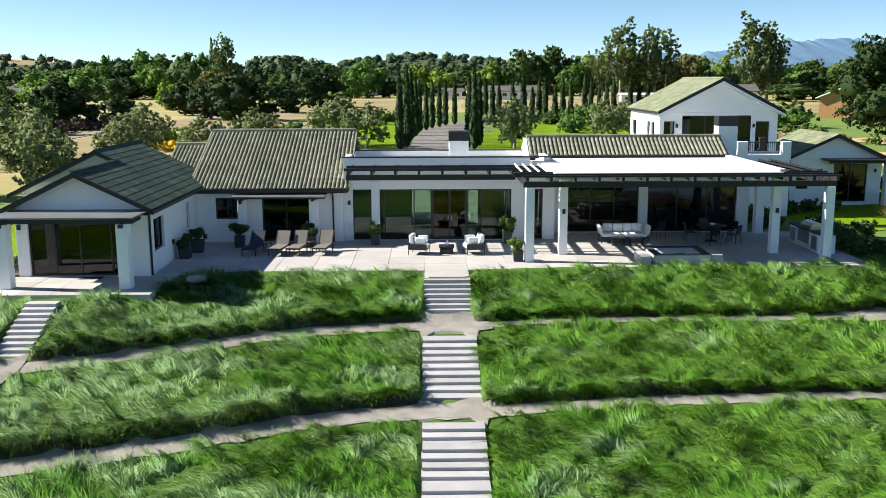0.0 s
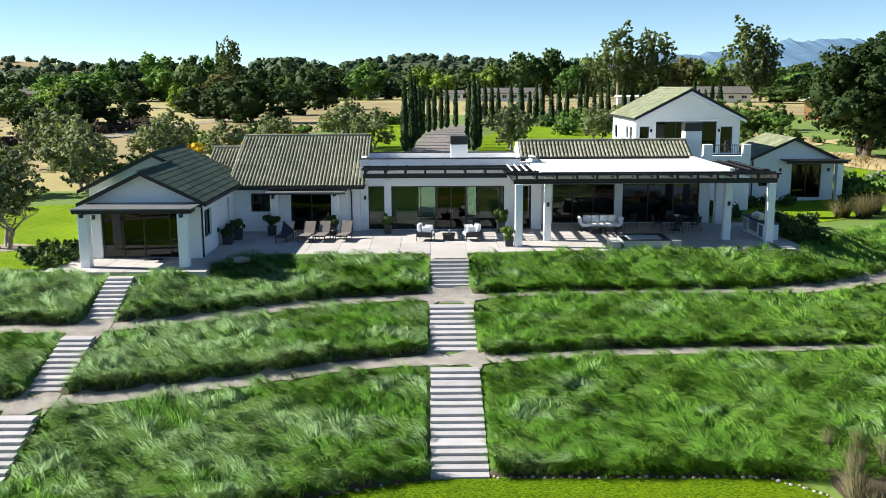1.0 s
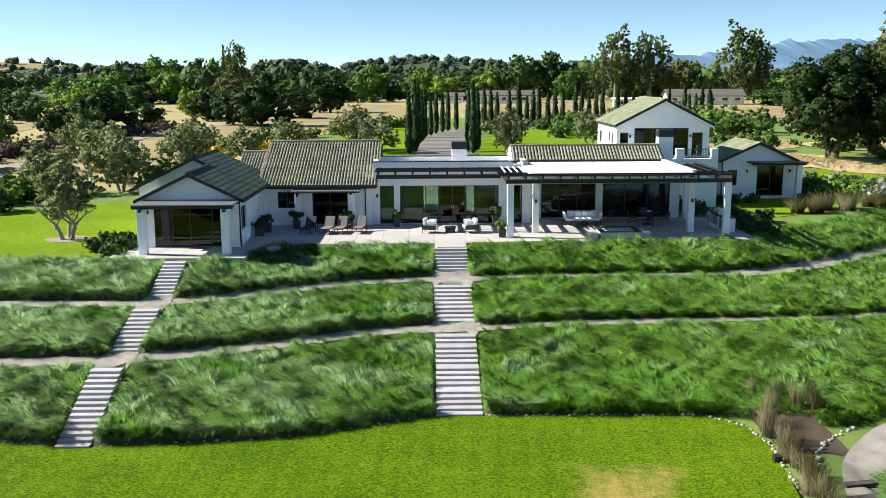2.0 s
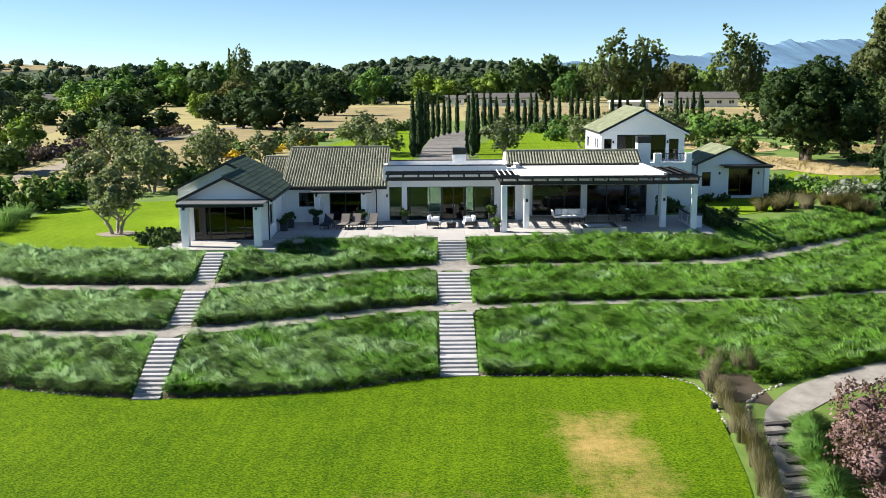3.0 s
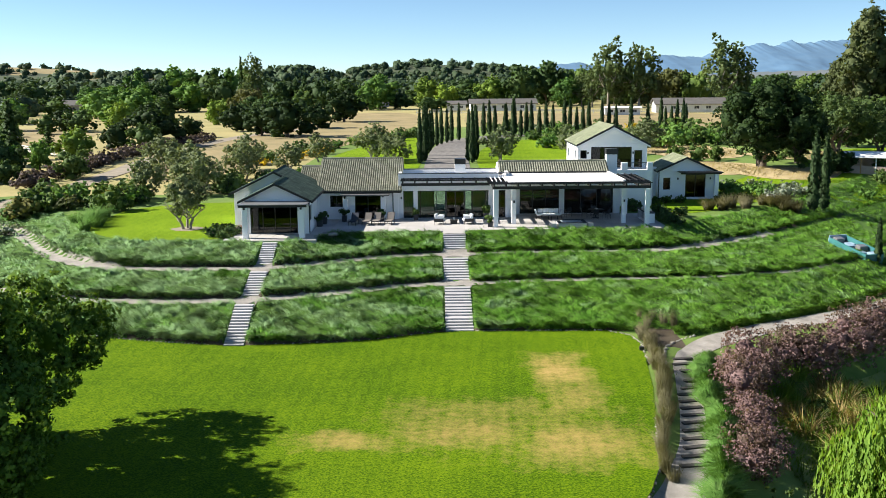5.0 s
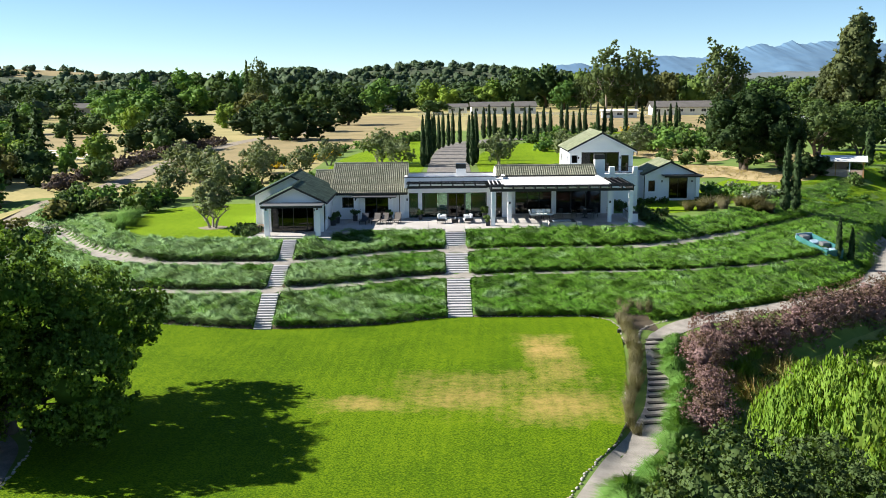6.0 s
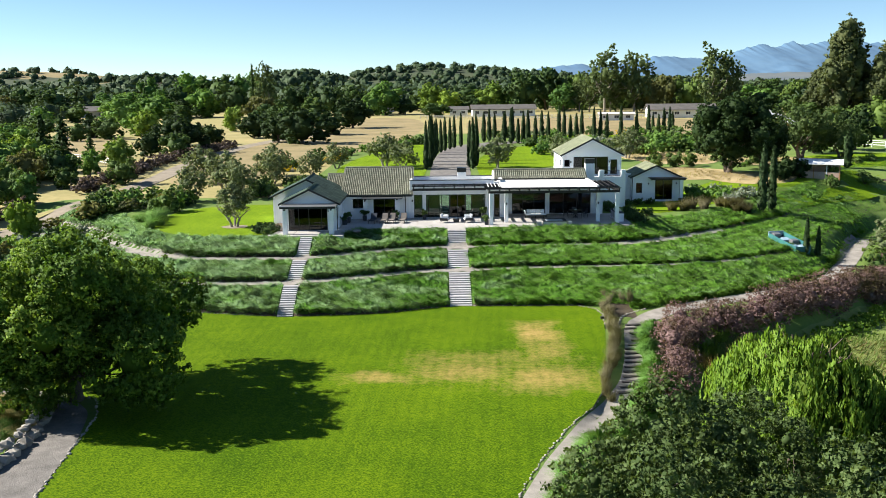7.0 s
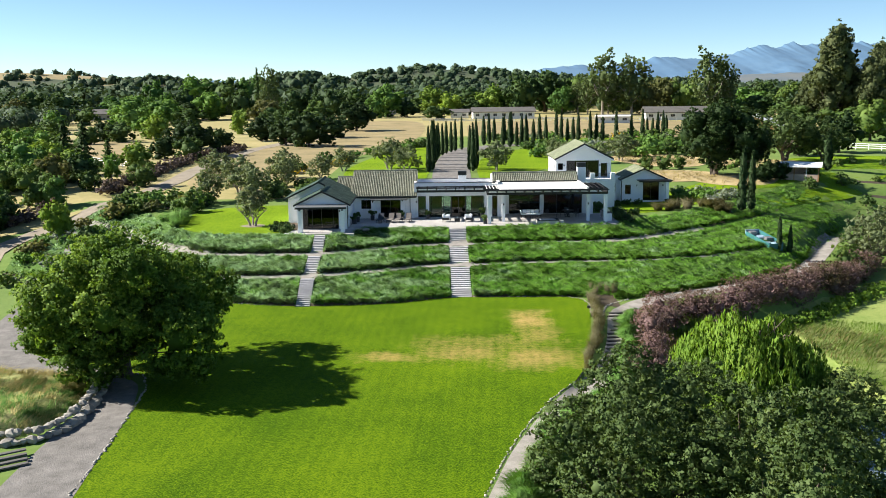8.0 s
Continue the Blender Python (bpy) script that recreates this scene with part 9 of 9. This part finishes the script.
far_house("bungalow", 23.4, 309, 24, 9, 2.7, 1.7, 2, FENCEWHITE, GREYROOF, "long low white bungalow with a grey roof", 7)
far_house("garage", 6.5, 318, 7, 6, 2.4, 1.2, 0, STEEL, GREYROOF, "pale grey outbuilding beside the bungalow", 2)
far_house("bungalow", 84, 278, 23, 9, 2.8, 2.0, -4, FENCEWHITE, GREYROOF, "brown-roofed bungalow among the trees", 6)
far_house("bungalow", -146, 338, 22, 10, 2.6, 2.0, 10, PLASTER_IN, GREYROOF, "low house with a grey-brown roof among oaks", 5)
far_house("cottage", -27, 372, 10, 7, 4.2, 2.0, 8, CONCRETE, GREYROOF, "small pale house among trees", 3)
far_house("stable", 57.5, 258, 11, 4, 2.2, 0.5, -5, FENCEWHITE, ROOFWHITE, "low pale stable beside the paddock", 3)
far_house("barn", 71.0, 156, 10, 11.6, 3.4, 2.7, 62, TIMBERTAN, FENCEWHITE, "warm timber barn with a pale roof", 2)

pv = thing("pavilion", "open timber garden pavilion with a pale metal roof", "pavilion", (49.8, 74.6, float(height(49.8, 74.6))))
pv.scale = (0.88, 0.88, 0.8)
pv.rotation_euler = (0, 0, radians(-24))
part("roof", Build().prism([(-3.2, 2.35), (0, 2.95), (3.2, 2.35), (3.2, 2.22), (0, 2.82), (-3.2, 2.22)], "x", -3.2, 3.2), FENCEWHITE, pv, "pale ribbed metal roof")
for i in range(4):
    for s in (-2.7, 2.7):
        part("post", Build().box(-2.7 + i * 1.8 - 0.08, -2.7 + i * 1.8 + 0.08, s - 0.08, s + 0.08, -0.3, 2.22), TIMBERTAN if i % 2 else FENCEWHITE, pv)
part("low_wall", Build().box(-2.6, 2.6, -2.75, -2.65, -0.2, 1.0), PINKWALL, pv)
part("back_wall", Build().box(-2.6, 2.6, 2.5, 2.6, -0.2, 2.2), PINKWALL, pv)
for x, y in ((29.4, 50.4), (30.2, 50.8)):
    un = thing("condenser_unit", "grey outdoor condenser unit on the lawn", "air conditioner", (x + 1.3, y + 3.2, float(height(x + 1.3, y + 3.2))), "condenser units")
    part("casing", Build().box(-0.3, 0.3, -0.3, 0.3, 0, 0.6), CONCRETE, un, bevel=0.02)
    part("fan_grille", Build().lathe([(0.05, 0.6), (0.24, 0.6), (0.24, 0.63), (0.05, 0.64)], sides=12), BLACKMETAL, un)


def fence(x0, y0, x1, y1, n, h, label):
    root = thing("fence", label, "fence")
    pb = Build().box(-0.07, 0.07, -0.07, 0.07, -0.2, h).mesh("post", FENCEWHITE)
    L = math.hypot(x1 - x0, y1 - y0)
    a = math.degrees(math.atan2(y1 - y0, x1 - x0))
    for i in range(n + 1):
        x, y = x0 + (x1 - x0) * i / n, y0 + (y1 - y0) * i / n
        ob = part("post", pb, None, root)
        ob.location = (x, y, float(height(x, y)))
    for k in (0.35, 0.68, 0.95):
        b = Build()
        b.obox(pose((x0 + x1) / 2, (y0 + y1) / 2, (float(height(x0, y0)) + float(height(x1, y1))) / 2 + h * k, 0, 0, a), L, 0.06, 0.13)
        part("rail", b, FENCEWHITE, root)


fence(-8, 281, 95, 268, 40, 1.4, "white post-and-rail paddock fence")
fence(72, 134, 92, 112, 12, 1.3, "white post-and-rail fence on the bank")
fence(-75, 122, -52, 98, 10, 1.2, "weathered pale rail fence beyond the track")

# ---------------------------------------------------------------- far woods, hills and mountains
rng = np.random.default_rng(91)


def far_wood(name, n, xs, ys, size, label, mat, m=18, leaf=0.42, zoff=0.0):
    """Many far tree crowns in one mesh."""
    V, F, D = [], [], []
    base = 0
    for i in range(n):
        y = rng.uniform(*ys)
        x = rng.uniform(*xs) if max(xs) > 5 else rng.uniform(*xs) * y
        if in_the_gap(x, y):
            x -= 28
        s = size * rng.uniform(0.6, 1.3)
        d = rng.normal(0, 1, (m, 3))
        d /= np.linalg.norm(d, axis=1)[:, None]
        d[:, 2] = np.abs(d[:, 2]) * 1.0 - 0.1
        c = np.array([x, y, hill(x, y) + s * 0.35 + zoff])
        P = c + d * np.array([s * 0.8, s * 0.8, s * 0.72]) * (0.8 + 0.3 * rng.random(m))[:, None]
        vs, fs = leaf_cards(rng, P, d, s * leaf, 1.2)
        o = rng.uniform(-0.35, 0.35, 3) * s
        iv, jf, jn = inner_mass(rng, [(*c, s * 0.72, s * 0.72, s * 0.66), (c[0] + o[0], c[1] + o[1], c[2] + abs(o[2]), s * 0.55, s * 0.5, s * 0.5)], 0.84 if m < 20 else 0.66)
        fs = np.concatenate([fs, jf + len(vs)])
        vs = np.concatenate([vs, iv])
        D.append(np.concatenate([np.repeat(d + np.array([0, 0, 0.25]), 4, axis=0), jn]))
        V.append(vs)
        F.append(fs + base)
        base += len(vs)
    return solo(name, raw_mesh(name, np.concatenate(V), np.concatenate(F), mat, normals=np.concatenate(D)), None, label, "woods", "stuff")


HILLS = ((-300, 860, 90, 90, 15), (-128, 800, 62, 80, 17), (-560, 1150, 260, 160, 26), (-30, 1150, 150, 130, 24), (140, 1150, 260, 140, 9), (-800, 1500, 400, 250, 30), (600, 1500, 400, 200, 5))


def hill(x, y):
    z = float(height(x, y))
    for cx, cy, rx, ry, h in HILLS:
        z += h * math.exp(-((x - cx) / rx) ** 2 - ((y - cy) / ry) ** 2)
    return z


hx, hy = np.meshgrid(np.linspace(-1500, 1200, 110), np.linspace(520, 2200, 70))
hz = np.array([[hill(a, b) - (3.0 if b < 600 else 0) for a, b in zip(r1, r2)] for r1, r2 in zip(hx, hy)])
hid = np.arange(hx.size).reshape(hx.shape)
hq = np.stack([hid[:-1, :-1], hid[:-1, 1:], hid[1:, 1:], hid[1:, :-1]], -1).reshape(-1, 4)
hm = raw_mesh("golden_hills", np.stack([hx, hy, hz + 0.5], -1).reshape(-1, 3), hq, HILLGREEN, True)
hm.materials.append(DRYGRASS)
qx, qy = hx[:-1, :-1].ravel(), hy[:-1, :-1].ravel()
bald = sum(np.exp(-((qx - cx) / rx) ** 2 - ((qy - cy) / ry) ** 2) for cx, cy, rx, ry, h in HILLS[:3]) + 0.25 * wave(qx, qy, 40, 1.0)
hm.polygons.foreach_set("material_index", (bald > 0.66).astype(np.int32))
solo("golden_hills", hm, None, "low hills scattered with oaks, golden on their crowns", "hills", "structure")
far_wood("far_woods", 340, (-0.62, 0.55), (385, 520), 9.5, "dark mixed woods beyond the fields", FARWOOD, 60, 0.24)
far_wood("far_woods", 360, (-0.6, 0.52), (520, 780), 9, "dark oak woods on low hills", FARWOOD, 24, 0.36)
far_wood("far_woods", 640, (-0.58, 0.52), (820, 1500), 7, "far oak woods on golden hills", FARWOOD)
far_wood("far_woods", 520, (-0.56, -0.10), (600, 1020), 7.5, "oak woods along the western hills", FARWOOD)
far_wood("far_woods", 700, (-0.17, 0.30), (930, 1300), 6.5, "far oak woods over the low hills", FARWOOD)
far_wood("far_woods", 150, (140, 330), (200, 380), 9, "dark mixed woods beyond the bank", FARWOOD, 110, 0.155)
far_wood("far_woods", 150, (-0.95, -0.44), (235, 400), 6, "dark mixed woods beyond the western field", FARWOOD, 110, 0.155)


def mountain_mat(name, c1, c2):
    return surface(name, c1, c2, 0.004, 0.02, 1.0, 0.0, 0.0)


# the haze of distance is put into these base colours
MTN = mountain_mat("haze_painted_mountain", (0.074, 0.15, 0.25), (0.10, 0.18, 0.27))
MTN2 = mountain_mat("haze_painted_foothill", (0.09, 0.125, 0.15), (0.16, 0.165, 0.155))


def ridge(name, x0, x1, y, base, heights, mat, label, depth=500, seed=1.0):
    """A mountain range: a crest that follows the heights, with folded flanks down to the plain."""
    n, m = 420, 34
    vs = []
    for i in range(n):
        u = i / (n - 1)
        x = x0 + (x1 - x0) * u
        crest = float(np.interp(u, np.linspace(0, 1, len(heights)), heights))
        rough = crest * 0.10 * noise.fractal(Vector((u * 30, seed * 5, 0)), 0.9, 2.0, 5)
        for k in range(m):
            v = k / (m - 1)
            q = Vector((u * 12 + seed * 7, v * 4.5, seed))
            fold = 0.10 * noise.fractal(q, 0.9, 2.1, 4) * math.sin(math.pi * min(1, v * 0.9 + 0.1))
            vs.append((x, y - depth * (1 - v), base + rough * v ** 8 + crest * max(0.0, v ** 1.15 + fold * (1.15 - v))))
    idm = np.arange(n * m).reshape(n, m)
    qs = np.stack([idm[:-1, :-1], idm[1:, :-1], idm[1:, 1:], idm[:-1, 1:]], -1).reshape(-1, 4)
    return solo(name, raw_mesh(name, vs, qs, mat, True), None, label, "mountains", "structure")


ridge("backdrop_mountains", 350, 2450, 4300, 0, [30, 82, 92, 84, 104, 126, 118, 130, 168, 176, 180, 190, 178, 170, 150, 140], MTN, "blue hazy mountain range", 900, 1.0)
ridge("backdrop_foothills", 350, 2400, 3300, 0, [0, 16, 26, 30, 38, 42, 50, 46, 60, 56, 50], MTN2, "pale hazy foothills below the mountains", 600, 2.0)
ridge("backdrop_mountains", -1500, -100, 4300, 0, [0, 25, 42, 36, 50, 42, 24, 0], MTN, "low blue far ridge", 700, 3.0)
